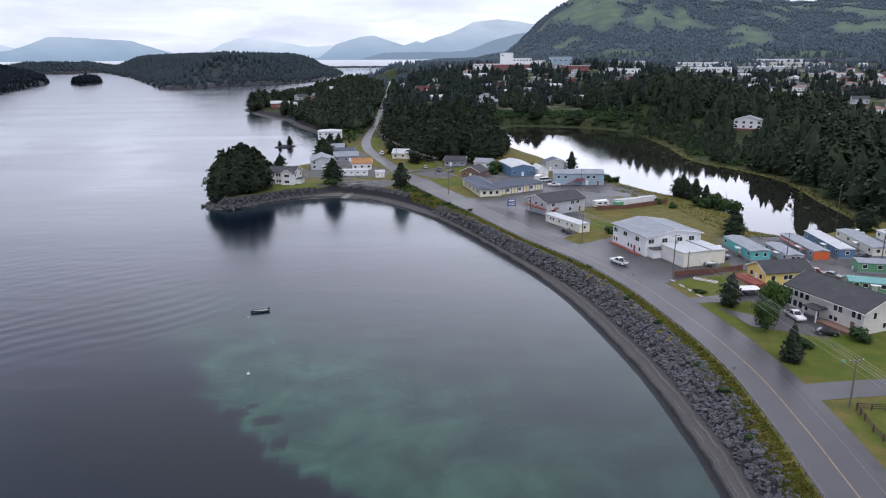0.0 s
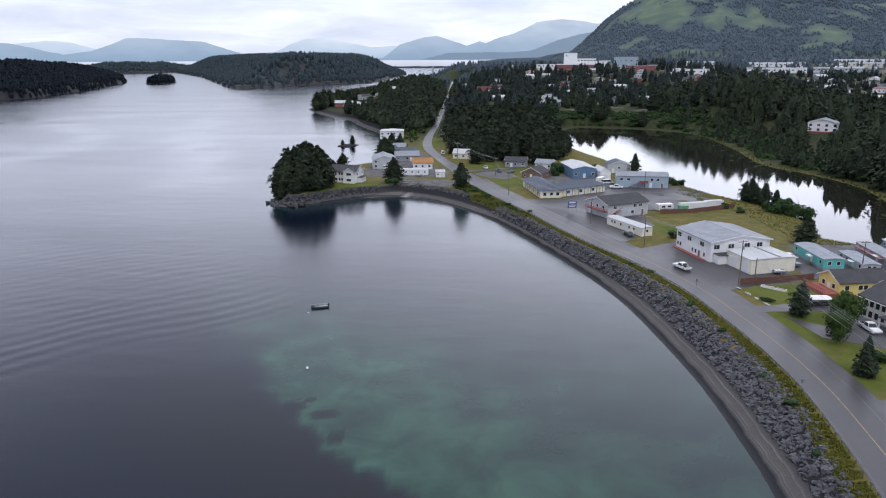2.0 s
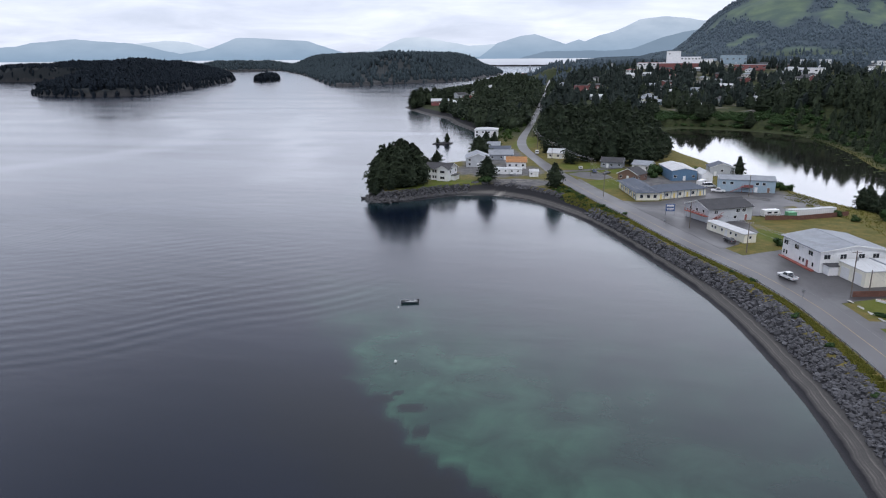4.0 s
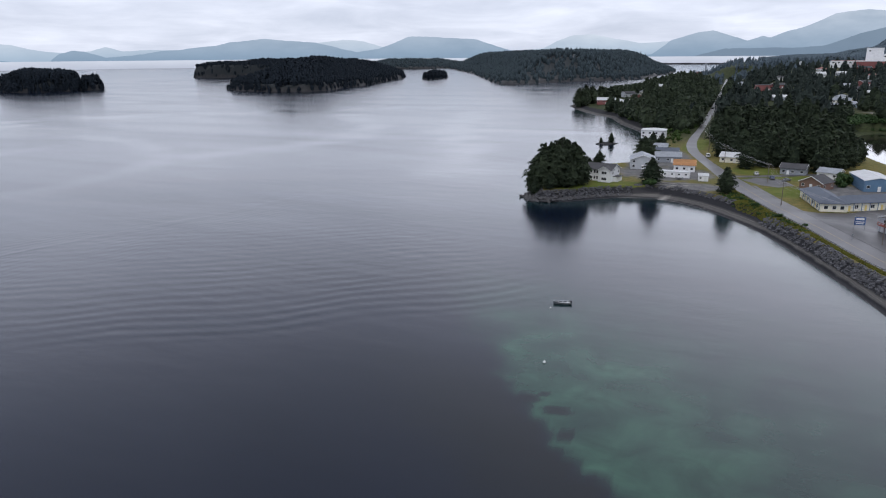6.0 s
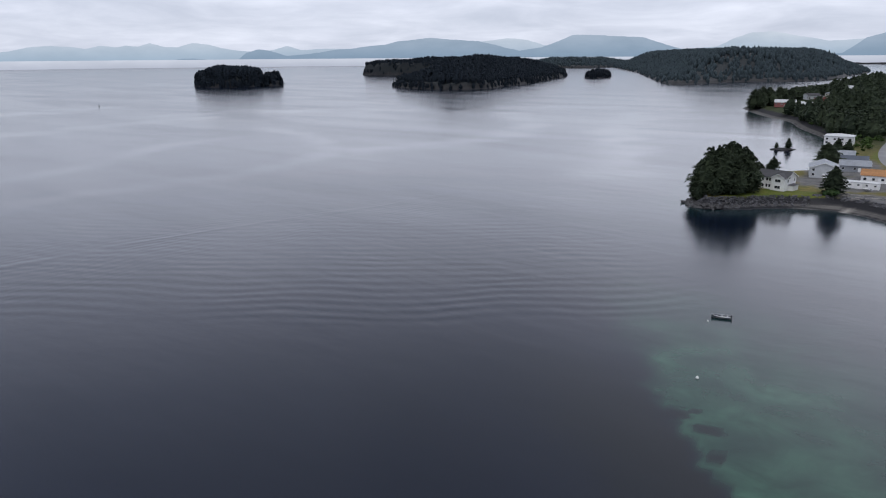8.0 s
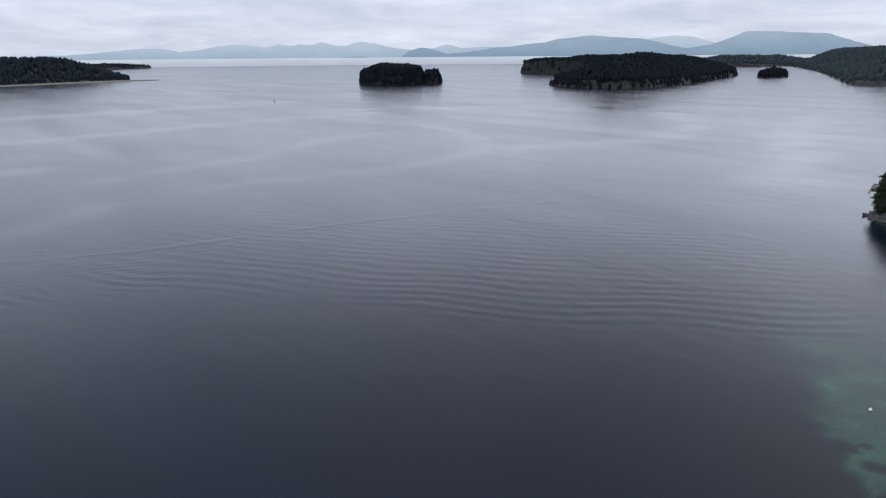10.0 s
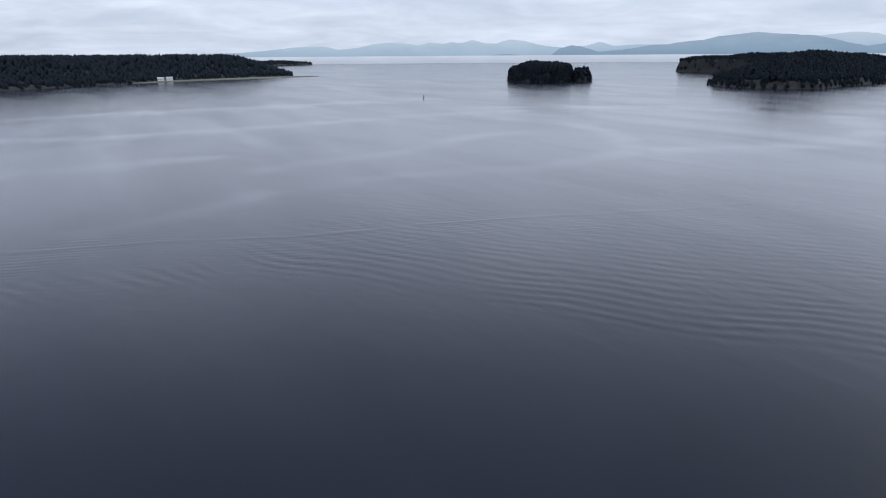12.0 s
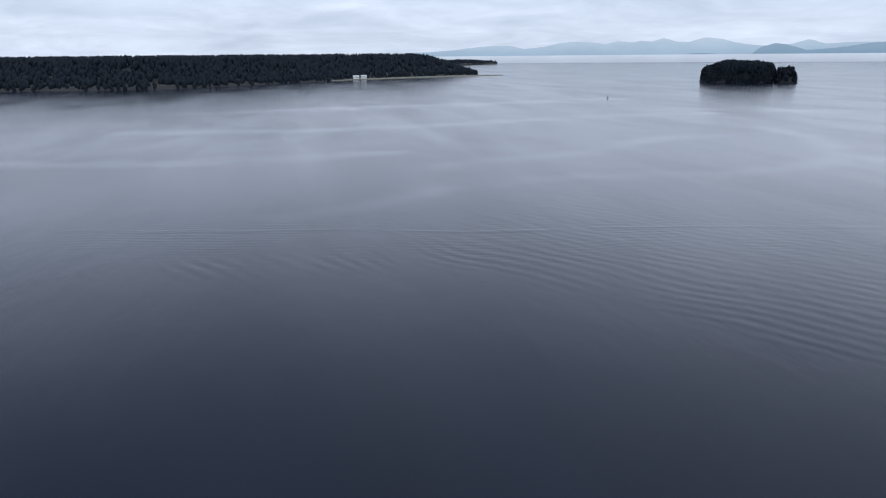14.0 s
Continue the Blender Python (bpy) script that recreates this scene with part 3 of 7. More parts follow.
weed = np.maximum(weed, 0.8 * (1 - smooth(-3, 1, off)) * smooth(-34, -6, off) * (1 - smooth(100, 130, wy)))
m, nt, b = nodes_of("sea_water")
p = n_pos(nt)
big = n_noise(nt, n_scaled(nt, p, (0.004, 0.011, 1), 25), 1.0, 4.0, 0.6, 1.2)
body = n_mix(nt, n_range(nt, big, 0.35, 0.65), (0.002, 0.005, 0.013), (0.004, 0.008, 0.019))
bed = n_mix(nt, n_range(nt, n_noise(nt, p, 0.09, 5.0, 0.6, 0.6), 0.35, 0.65), (0.012, 0.039, 0.029), (0.030, 0.082, 0.056))
c = n_mix(nt, n_attr(nt, "shoal"), body, bed)
c = n_mix(nt, n_attr(nt, "weed"), c, (0.004, 0.006, 0.008))
nt.links.new(c, b.inputs["Base Color"])
b.inputs["IOR"].default_value = 1.333
ruffle = n_noise(nt, n_scaled(nt, p, (0.004, 0.016, 1), 12), 1.0, 4.0, 0.55, 0.6)
nt.links.new(n_math(nt, "SUBTRACT", n_range(nt, ruffle, 0.35, 0.7, 0.14, 0.21), n_math(nt, "MULTIPLY", n_attr(nt, "slick"), 0.08)), b.inputs["Roughness"])
ripple = n_noise(nt, n_scaled(nt, p, (0.5, 1.2, 1), 30), 1.0, 3.0)
swell = n_noise(nt, n_scaled(nt, p, (0.05, 0.14, 1), 20), 1.0, 3.0)


slick = n_attr(nt, "slick")


def train(run, length, attr):
    """A train of wake waves: run counts metres across the crests, the attribute says where they stand."""
    turn = n_math(nt, "MULTIPLY", n_math(nt, "ADD", n_attr(nt, run), n_range(nt, n_noise(nt, p, 0.03, 2.0), 0.0, 1.0, -3.0, 3.0)), 2 * math.pi / length)
    return n_math(nt, "MULTIPLY", n_math(nt, "SINE", turn), n_attr(nt, attr))


wk = n_math(nt, "ADD", n_math(nt, "MULTIPLY", train("run_b", 5.5, "wake_b"), 0.037), n_math(nt, "MULTIPLY", train("run_a", 3.6, "wake_a"), 0.026))
wk = n_math(nt, "ADD", wk, n_math(nt, "MULTIPLY", n_attr(nt, "wake_line"), 0.12))
fine_h = n_math(nt, "MULTIPLY", n_math(nt, "MULTIPLY", ripple, n_range(nt, ruffle, 0.38, 0.62, 0.5, 1.3)), n_range(nt, slick, 0.0, 1.0, 0.042, 0.012))
h = n_math(nt, "ADD", n_math(nt, "MULTIPLY", n_math(nt, "ADD", fine_h, n_math(nt, "MULTIPLY", swell, 0.25)), n_range(nt, n_attr(nt, "calm"), 0.0, 1.0, 1.0, 0.45)), wk)
n_bump(nt, b, h, 0.35, 1.0)
M["sea"] = m
me = raw_mesh("sea", V, F, [m], smooth_faces=True)
# a boat's wake: one long curved line with fine waves beyond it, and a fan of broader waves running in towards the bay
LINE = spline([(-275, -110), (-257, -41), (-248, 0), (-240, 30), (-228, 64), (-224, 95), (-220, 123), (-214, 146), (-205, 175), (-198, 205), (-190, 240), (-176, 290)], 8.0)
run_a = np.interp(wy, LINE[:, 1], LINE[:, 0]) - wx + 1.5 * wave_noise(wx, wy, 60, 44)
patchy = 0.6 + 0.5 * wave_noise(wx, wy, 75, 45)
ends = smooth(-110, -40, wy) * (1 - smooth(215, 285, wy))
wake_a = np.where(run_a > 0, np.exp(-(run_a / 20) ** 2), np.exp(-(run_a / 34) ** 2)) * ends * np.clip(patchy, 0.1, 1.2)
wake_line = np.exp(-(run_a / 1.6) ** 2) * ends * np.clip(0.75 + 0.7 * wave_noise(wx, wy, 50, 46), 0, 1)
run_b = -0.6 * wx + 0.8 * wy + 3.0 * wave_noise(wx, wy, 90, 43) - 7.0 * ((0.8 * wx + 0.6 * wy + 45) / 100) ** 2
along = 0.8 * wx + 0.6 * wy
wake_b = smooth(146, 156, run_b) * (1 - 0.6 * smooth(172, 225, run_b)) * (1 - smooth(240, 280, run_b)) * smooth(-175, -135, along) * (1 - smooth(25, 80, along)) * np.clip(0.8 + 0.5 * wave_noise(wx, wy, 55, 41), 0.15, 1.3)
tail = far_from(wx, wy, [(-216, -130), (-212, -70), (-207, -20), (-204, 20), (-199, 50)])
wake_b = np.maximum(wake_b, 1.25 * np.exp(-(tail / 11) ** 2) * np.clip(0.7 + 0.6 * wave_noise(wx, wy, 40, 47), 0, 1.2))
slick_w = np.zeros(wx.shape)
for pts, wid in (([(-270, 0), (-286, 37), (-318, 89), (-322, 148), (-311, 209), (-317, 252), (-345, 312), (-421, 363), (-500, 380)], 9), ([(-610, -120), (-597, 10), (-601, 128), (-633, 293), (-638, 420)], 16),
                 ([(-380, 90), (-395, 146), (-409, 189), (-455, 256), (-461, 330)], 10), ([(-330, 330), (-300, 420), (-320, 520), (-420, 640)], 16), ([(-700, 420), (-640, 520), (-520, 640), (-380, 760)], 26),
                 ([(-150, 330), (-190, 420), (-240, 520), (-300, 700)], 18), ([(-820, -100), (-830, 150), (-870, 420)], 28), ([(-460, -200), (-430, -60), (-440, 60)], 14)):
    d_s = far_from(wx, wy, spline(pts, 20.0)) + 0.5 * wid * wave_noise(wx, wy, 70, len(pts) + wid)
    slick_w = np.maximum(slick_w, np.exp(-(d_s / wid) ** 2) * np.clip(0.7 + 0.5 * wave_noise(wx, wy, 110, 49), 0, 1))
for nm, arr in (("shoal", shoal * (1 - weed)), ("weed", weed), ("wake_a", wake_a), ("wake_b", wake_b), ("wake_line", wake_line), ("run_a", run_a), ("run_b", run_b), ("slick", slick_w), ("calm", smooth(-110, -50, wx) * (wy < 310))):
    me.attributes.new(nm, "FLOAT", "POINT").data.foreach_set("value", arr.astype(np.float32).ravel())
sea = tagged(new("sea", me), "calm grey sea with green shallows and wake ripples", "water", kind="structure")

m, nt, b = nodes_of("pond_water")
p = n_pos(nt)
n = n_noise(nt, p, 0.05, 4.0)
nt.links.new(n_mix(nt, n, (0.008, 0.009, 0.008), (0.022, 0.022, 0.016)), b.inputs["Base Color"])
b.inputs["IOR"].default_value = 1.333
nt.links.new(n_range(nt, n_attr(nt, "breeze"), 0.0, 1.0, 0.02, 0.045), b.inputs["Roughness"])
n_bump(nt, b, n_noise(nt, p, 0.6, 3.0), 0.03, 0.3)
# the breeze ruffles the open water; it lies calm along the wooded bank
px_, py_ = np.meshgrid(np.arange(34, 166, 1.05), np.arange(214, 594, 1.05), indexing="ij")
edge_x = np.interp(py_, [240, 260, 330, 345, 540], [114, 116, 130, 131, 133]) + 9 * wave_noise(px_, py_, 46, 51) + 3.5 * wave_noise(px_, py_, 15, 52)
breeze = (1 - smooth(-2, 3, px_ - edge_x)) * (1 - smooth(525, 560, py_ + 8 * wave_noise(px_, py_, 40, 54)))
chop = sum(math.sin(1) * np.sin((px_ * math.sin(a) + py_ * math.cos(a)) * 6.28 / l + q + 1.5 * wave_noise(px_, py_, 30, k)) for k, (a, l, q) in enumerate(((0.25, 2.2, 0.3), (-0.35, 1.9, 1.9), (0.7, 2.6, 4.0), (-0.05, 2.4, 2.2))))
pz_ = 3.0 + (0.001 + 0.0022 * breeze) * chop
near_ = inside(px_, py_, POND) | (far_from(px_, py_, POND) < 4)
cell = near_[:-1, :-1] & near_[1:, :-1] & near_[1:, 1:] & near_[:-1, 1:]
V, F = sheet(px_, py_, pz_, False)
pond_me = raw_mesh("pond", V, F[cell.ravel()], [m], smooth_faces=True)
pond_me.attributes.new("breeze", "FLOAT", "POINT").data.foreach_set("value", breeze.astype(np.float32).ravel())
pond = tagged(new("pond", pond_me), "still dark pond mirroring the sky", "water", kind="structure")

# ---- trees ----
rng = np.random.RandomState(7)


def crown_mesh(n, slim=0.22, bare=0.08, seed=0, blunt=1.0, size=0.10, rings=(0.0, 0.42, 0.75)):
    """A spruce crown one metre high: many small drooping sprays round a dark core, uneven in outline."""
    r = np.random.RandomState(seed)
    V, F = [], []
    ph, lobes = r.uniform(0, 6.28, 3), r.randint(2, 5)
    whorls = r.uniform(5, 9)
    lean = r.uniform(-0.03, 0.03, 2)

    def radius(f, a):
        k = slim * (1 - f) ** (0.9 / blunt) * min(1.0, 0.62 + 2.4 * f)
        return k * (1 + (0.14 + 0.06 * blunt) * math.sin(lobes * a + ph[0] + 6 * f) + 0.17 * math.sin(whorls * 6.28 * f + ph[1]))

    for i in range(n):
        f = 1 - (1 - r.uniform(0, 0.97)) ** (0.46 + 0.10 * blunt)
        a = r.uniform(0, 6.28)
        rad = radius(f, a)
        z = bare + (0.97 - bare) * f
        ln = size * r.uniform(0.6, 1.35) * (0.55 + 0.5 * (1 - f))
        r0 = max(0.0, rad - ln * r.uniform(0.5, 1.0))
        drop, w, tw = ln * r.uniform(0.05, 0.95), ln * r.uniform(0.28, 0.5), r.uniform(-0.6, 0.6)
        c, s = math.cos(a), math.sin(a)
        cx, cy = lean[0] * f, lean[1] * f
        m_ = r0 + ln * 0.45
        o = len(V)
        V += [(cx + r0 * c, cy + r0 * s, z), (cx + m_ * c - w * s, cy + m_ * s + w * c, z - drop * 0.4 + tw * w), (cx + (r0 + ln) * c, cy + (r0 + ln) * s, z - drop), (cx + m_ * c + w * s, cy + m_ * s - w * c, z - drop * 0.4 - tw * w)]
        F += [(o, o + 2, o + 1), (o, o + 3, o + 2)]
    o, k = len(V), 6 if len(rings) > 2 else 5
    for f in rings:
        V += [(lean[0] * f + 0.74 * radius(f, 6.28 * i / k) * math.cos(6.28 * i / k), lean[1] * f + 0.74 * radius(f, 6.28 * i / k) * math.sin(6.28 * i / k), bare + (1 - bare) * f) for i in range(k)]
    V.append((lean[0], lean[1], 1.0 if blunt < 1.4 else 0.93))
    for i in range(k):
        j = (i + 1) % k
        for b_ in range(len(rings) - 1):
            q = o + b_ * k
            F += [(q + i, q + j, q + k + j), (q + i, q + k + j, q + k + i)]
        q = o + (len(rings) - 1) * k
        F.append((q + i, q + j, q + k))
    return np.array(V), np.array(F)


def limb_mesh(n, limbs, slim=0.36, bare=0.05, seed=0, size=0.06, full=2.0, rings=(0.0, 0.35, 0.7)):
    """A broad old spruce one metre high: sprays gathered on uneven limbs, with gaps between them."""
    r = np.random.RandomState(seed)
    V, F = [], []
    lean = r.uniform(-0.05, 0.05, 2)
    ph = r.uniform(0, 6.28)

    def radius(f):
        return slim * (1 - f ** full) ** 0.85 * min(1.0, 0.55 + 1.6 * f)

    per = max(2, n // limbs)
    for b_ in range(limbs):
        f = ((b_ + r.uniform(0, 1)) / limbs) ** 0.85 * 0.97
        a0 = b_ * 2.4 + r.uniform(-0.5, 0.5)
        reach = radius(f) * r.uniform(0.72, 1.15) * (1 + 0.15 * math.sin(2 * a0 + ph))
        z0 = bare + (0.96 - bare) * f
        rise = r.uniform(-0.05, 0.06)
        for k in range(per):
            u = r.uniform(0.3, 1.0) ** 0.7
            a = a0 + r.uniform(-0.55, 0.55) / (0.4 + u)
            q = reach * u
            ln = size * r.uniform(0.65, 1.3)
            z = z0 + rise * u + r.uniform(-0.022, 0.03) - 0.05 * u * u
            c, s = math.cos(a), math.sin(a)
            cx, cy, w, tw, drop = lean[0] * f, lean[1] * f, ln * r.uniform(0.35, 0.6), r.uniform(-0.7, 0.7), ln * r.uniform(-0.1, 0.75)
            q0, q1 = max(0.0, q - ln * 0.6), q + ln * 0.4
            qm = 0.5 * (q0 + q1)
            o = len(V)
            V += [(cx + q0 * c, cy + q0 * s, z), (cx + qm * c - w * s, cy + qm * s + w * c, z - drop * 0.4 + tw * w), (cx + q1 * c, cy + q1 * s, z - drop), (cx + qm * c + w * s, cy + qm * s - w * c, z - drop * 0.4 - tw * w)]
            F += [(o, o + 2, o + 1), (o, o + 3, o + 2)]
    o, k = len(V), 6
    for f in rings:
        V += [(lean[0] * f + 0.68 * radius(f) * math.cos(6.28 * i / k), lean[1] * f + 0.68 * radius(f) * math.sin(6.28 * i / k), bare + (0.9 - bare) * f) for i in range(k)]
    V.append((lean[0], lean[1], 0.93))
    for i in range(k):
        j = (i + 1) % k
        for b_ in range(len(rings) - 1):
            q = o + b_ * k
            F += [(q + i, q + j, q + k + j), (q + i, q + k + j, q + k + i)]
        q = o + (len(rings) - 1) * k
        F.append((q + i, q + j, q + k))
    return np.array(V), np.array(F)


def clump_mesh(n, seed=0, squash=0.9, size=0.11, low=0.32):
    """A broad-leaved crown one metre high: many small leaf clumps on several lobes."""
    r = np.random.RandomState(seed)
    V, F = [], []
    lobes = [(r.uniform(-0.22, 0.22), r.uniform(-0.22, 0.22), r.uniform(low, 0.74), r.uniform(0.18, 0.28)) for _ in range(8)]
    for i in range(n):
        cx, cy, cz, cr = lobes[i % 8]
        d = r.normal(size=3)
        d /= np.linalg.norm(d)
        p = np.array([cx, cy, cz * squash]) + d * cr * r.uniform(0.55, 1.08)
        p[2] = max(p[2], 0.06)
        t1 = np.cross(d, r.normal(size=3))
        t1 /= np.linalg.norm(t1)
        t2 = np.cross(d, t1) * r.uniform(0.6, 1.0)
        s = size * r.uniform(0.6, 1.2)
        o = len(V)
        V += [tuple(p + t1 * s), tuple(p + t2 * s * 0.8 + d * s * 0.2), tuple(p - t1 * s), tuple(p - t2 * s * 0.8 - d * s * 0.1)]
        F += [(o, o + 1, o + 2), (o, o + 2, o + 3)]
    return np.array(V), np.array(F)


def planted(templates, xs, ys, zs, hs, wide, seed):
    """All trees of a wood joined into arrays of vertices and triangles."""
    r = np.random.RandomState(seed)
    Vs, Fs, o = [], [], 0
    pick = r.randint(0, len(templates), len(xs))
    turn = r.uniform(0, 6.283, len(xs))
    w = wide * r.uniform(0.8, 1.25, len(xs))
    for k, (tv, tf) in enumerate(templates):
        idx = np.where(pick == k)[0]
        if not len(idx):
            continue
        c, s = np.cos(turn[idx])[:, None], np.sin(turn[idx])[:, None]
        H, W = hs[idx][:, None], (hs * w)[idx][:, None]
        x = (tv[:, 0] * c - tv[:, 1] * s) * W + xs[idx][:, None]
        y = (tv[:, 0] * s + tv[:, 1] * c) * W + ys[idx][:, None]
        z = tv[:, 2] * H + zs[idx][:, None]
        Vs.append(np.stack([x, y, z], -1).reshape(-1, 3))
        n = len(tv)
        Fs.append((tf[None] + (np.arange(len(idx)) * n)[:, None, None]).reshape(-1, 3) + o)
        o += n * len(idx)
    return np.vstack(Vs), np.vstack(Fs)


MID = [crown_mesh(180, 0.27, 0.02, s, 1.35, 0.09) for s in range(2)] + [limb_mesh(180, 26, 0.34, 0.02, s, 0.095, 1.8) for s in (20, 21, 22, 23, 24)]
DOME = [limb_mesh(165, 28, 0.38, 0.02, s + 30, 0.095, 2.1) for s in range(5)]
LOW = [limb_mesh(8, 6, 0.36, 0.0, s + 66, 0.21, 1.8, (0.0, 0.55)) for s in range(5)]
BIG = [limb_mesh(850, 44, 0.34, 0.06, s + 90, 0.054, 2.2) for s in range(5)] + [limb_mesh(800, 48, 0.30, 0.04, s + 96, 0.054, 1.5) for s in range(3)]
FAR = [crown_mesh(20, 0.27, 0.0, s + 40, 1.5, 0.18, (0.0, 0.5)) for s in range(3)] + [limb_mesh(22, 10, 0.33, 0.0, s + 46, 0.17, 1.7, (0.0, 0.55)) for s in range(4)]
SPECK = [crown_mesh(2, 0.34, 0.0, s + 70, 1.5, 0.2, (0.0, 0.5)) for s in range(6)]
ROUND = [clump_mesh(90, s + 80, 0.9, 0.12, 0.2) for s in range(3)]


def wood(name, xs, ys, zs, hs, templates, mat, label, wide=1.0, seed=1):
    V, F = planted(templates, np.asarray(xs), np.asarray(ys), np.asarray(zs), np.asarray(hs), wide, seed)
    return tagged(new(name, raw_mesh(name, V, F, [mat], smooth_faces=templates is SPECK)), label, "trees", kind="stuff")


def scatter(n, x0, x1, y0, y1, keep, seed):
    r = np.random.RandomState(seed)
    x, y = r.uniform(x0, x1, n), r.uniform(y0, y1, n)
    k = keep(x, y)
    return x[k], y[k]


CLEAR = []   # plan circles kept free of trees: x, y, radius


def clear_of(x, y):
    k = np.ones(x.shape, bool)
    for cx, cy, r in CLEAR:
        k &= (x - cx) ** 2 + (y - cy) ** 2 > r * r
    return k


# ---- islands ----
def lay(far, cliff, top):
    """Ground height by the distance from the island's edge."""
    return cliff * smooth(0, 9, far) + (top - cliff) * smooth(6, 170, far)


def island(name, outline, top, cliff, label, tree_h, n_trees, seed, templates=None, belt=1e9, rim=1.0, wide=1.75, mat="spruce_far_hazed", bumpy=0.22):
    """An island with a wave-worn rock foot, and its wood as stuff of its own."""
    ring = np.array(outline, float)
    closed = spline(np.vstack([ring, ring[:1]]), 14.0)
    line = closed[:-1]
    c = line.mean(0)
    r = np.random.RandomState(seed)
    k = len(line)
    levels = [1.02, 1.0, 0.995, 0.985, 0.965, 0.93, 0.85, 0.72, 0.5, 0.25, 0.03]
    V = []
    for s in levels:
        wob = 1 + 0.006 * wave_noise(np.arange(k) * 9.0, np.zeros(k) + s * 40, 60, seed) * (0.9 < s < 1.0)
        p = c + (line - c) * (s * wob)[:, None]
        far = far_from(p[:, 0], p[:, 1], closed)
        z = np.full(k, -3.0) if s > 1 else np.zeros(k) if s == 1 else lay(far, cliff, top) + 0.12 * cliff * r.uniform(-1, 1, k)
        V.append(np.column_stack([p, z]))
    F = [(a * k + i, a * k + (i + 1) % k, (a + 1) * k + (i + 1) % k, (a + 1) * k + i) for a in range(len(levels) - 1) for i in range(k)]
    tagged(new(name, raw_mesh(name, np.vstack(V), F, [M["cliff"]])), label, "island", kind="structure")
    x, y = scatter(n_trees * 8, line[:, 0].min(), line[:, 0].max(), line[:, 1].min(), line[:, 1].max(), lambda x, y: inside(x, y, line), seed)
    far = far_from(x, y, closed)
    near = (far > rim) & ((far < belt) | (np.random.RandomState(seed + 1).uniform(size=len(x)) < 0.15))
    x, y, far = x[near][:n_trees], y[near][:n_trees], far[near][:n_trees]
    h = tree_h * r.uniform(0.8, 1.12, len(x)) * (0.75 + 0.25 * smooth(0, 40, far)) * (1 + bumpy * wave_noise(x, y, 150, seed + 5))
    wood(name + "_wood", x, y, lay(far, cliff, top) - 3.0, h, templates or FAR, M[mat], "dense dark spruce wood covering the island", wide, seed)


m, nt, b = nodes_of("island_cliff")
p = n_pos(nt)
sp = nt.nodes.new("ShaderNodeSeparateXYZ")
nt.links.new(p, sp.inputs[0])
rk = n_mix(nt, n_range(nt, n_noise(nt, n_scaled(nt, p, (0.12, 0.12, 0.05)), 1.0, 6.0, 0.7), 0.35, 0.65), (0.011, 0.012, 0.014), (0.032, 0.031, 0.031))
rk = n_mix(nt, n_range(nt, sp.outputs[2], 0.6, 2.2), (0.02, 0.02, 0.022), rk)
# ground between the trees: their shade is put into its dark colour
shaded_floor = n_mix(nt, n_noise(nt, p, 0.1, 4.0), (0.008, 0.011, 0.013), (0.013, 0.018, 0.020))
nt.links.new(n_mix(nt, n_range(nt, n_math(nt, "ADD", sp.outputs[2], n_range(nt, n_noise(nt, p, 0.06, 3.0), 0.3, 0.7, -5, 5)), 7.0, 11.0), rk, shaded_floor), b.inputs["Base Color"])
b.inputs["Roughness"].default_value = 0.85
M["cliff"] = m

island("wooded_island", [(-962, 1052), (-885, 1010), (-803, 1000), (-745, 1055), (-775, 1180), (-800, 1298), (-880, 1520), (-967, 1765), (-1060, 1900), (-1130, 1800), (-1080, 1400), (-1010, 1180)],
       60, 13, "low wooded island with dark cliffs", 16, 5600, 101, LOW, bumpy=0.12, wide=1.45)
island("rock_island", [(-1340, 852), (-1302, 838), (-1258, 834), (-1208, 870), (-1204, 915), (-1222, 948), (-1262, 964), (-1308, 936)], 44, 22, "small steep island topped with spruces", 21, 1100, 102, LOW, wide=1.2)
island("rock_stack", [(-1222, 938), (-1204, 934), (-1190, 942), (-1196, 965), (-1222, 992), (-1238, 966)], 17, 14, "small rock stack with a few spruces", 21, 55, 103, wide=1.3)
island("small_island", [(-844, 1674), (-830, 1700), (-850, 1800), (-885, 1850), (-905, 1800), (-880, 1700)], 8, 3, "tiny wooded islet in the channel", 24, 340, 104, rim=4, wide=1.3)
island("back_island", [(-1640, 1650), (-1540, 1620), (-1440, 1640), (-1300, 1700), (-1300, 1900), (-1500, 1900)], 48, 34, "flat-topped wooded island with dark cliffs", 14, 1700, 105, LOW, rim=2, wide=1.3)
island("long_island", [(-1822, 2850), (-1588, 2850), (-1450, 3000), (-1500, 3500), (-1640, 3520), (-1950, 3200)], 34, 8, "long low wooded island", 18, 1600, 106, SPECK, belt=160, mat="spruce_isle_hazed", wide=1.5)
island("ridge_island", [(-1477, 3120), (-1200, 2640), (-982, 2260), (-760, 1830), (-590, 1490), (-525, 1405), (-490, 1480), (-460, 1580), (-346, 1730), (-330, 2100), (-410, 2780), (-900, 3300)], 60, 6, "broad wooded island across the channel", 17, 9000, 107, SPECK, belt=420, mat="spruce_isle_hazed", wide=1.35)
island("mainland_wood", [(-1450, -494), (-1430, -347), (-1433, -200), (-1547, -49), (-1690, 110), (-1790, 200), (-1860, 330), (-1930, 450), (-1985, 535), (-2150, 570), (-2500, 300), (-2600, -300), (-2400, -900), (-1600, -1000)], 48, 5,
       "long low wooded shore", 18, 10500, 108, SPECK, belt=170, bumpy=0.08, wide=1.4)
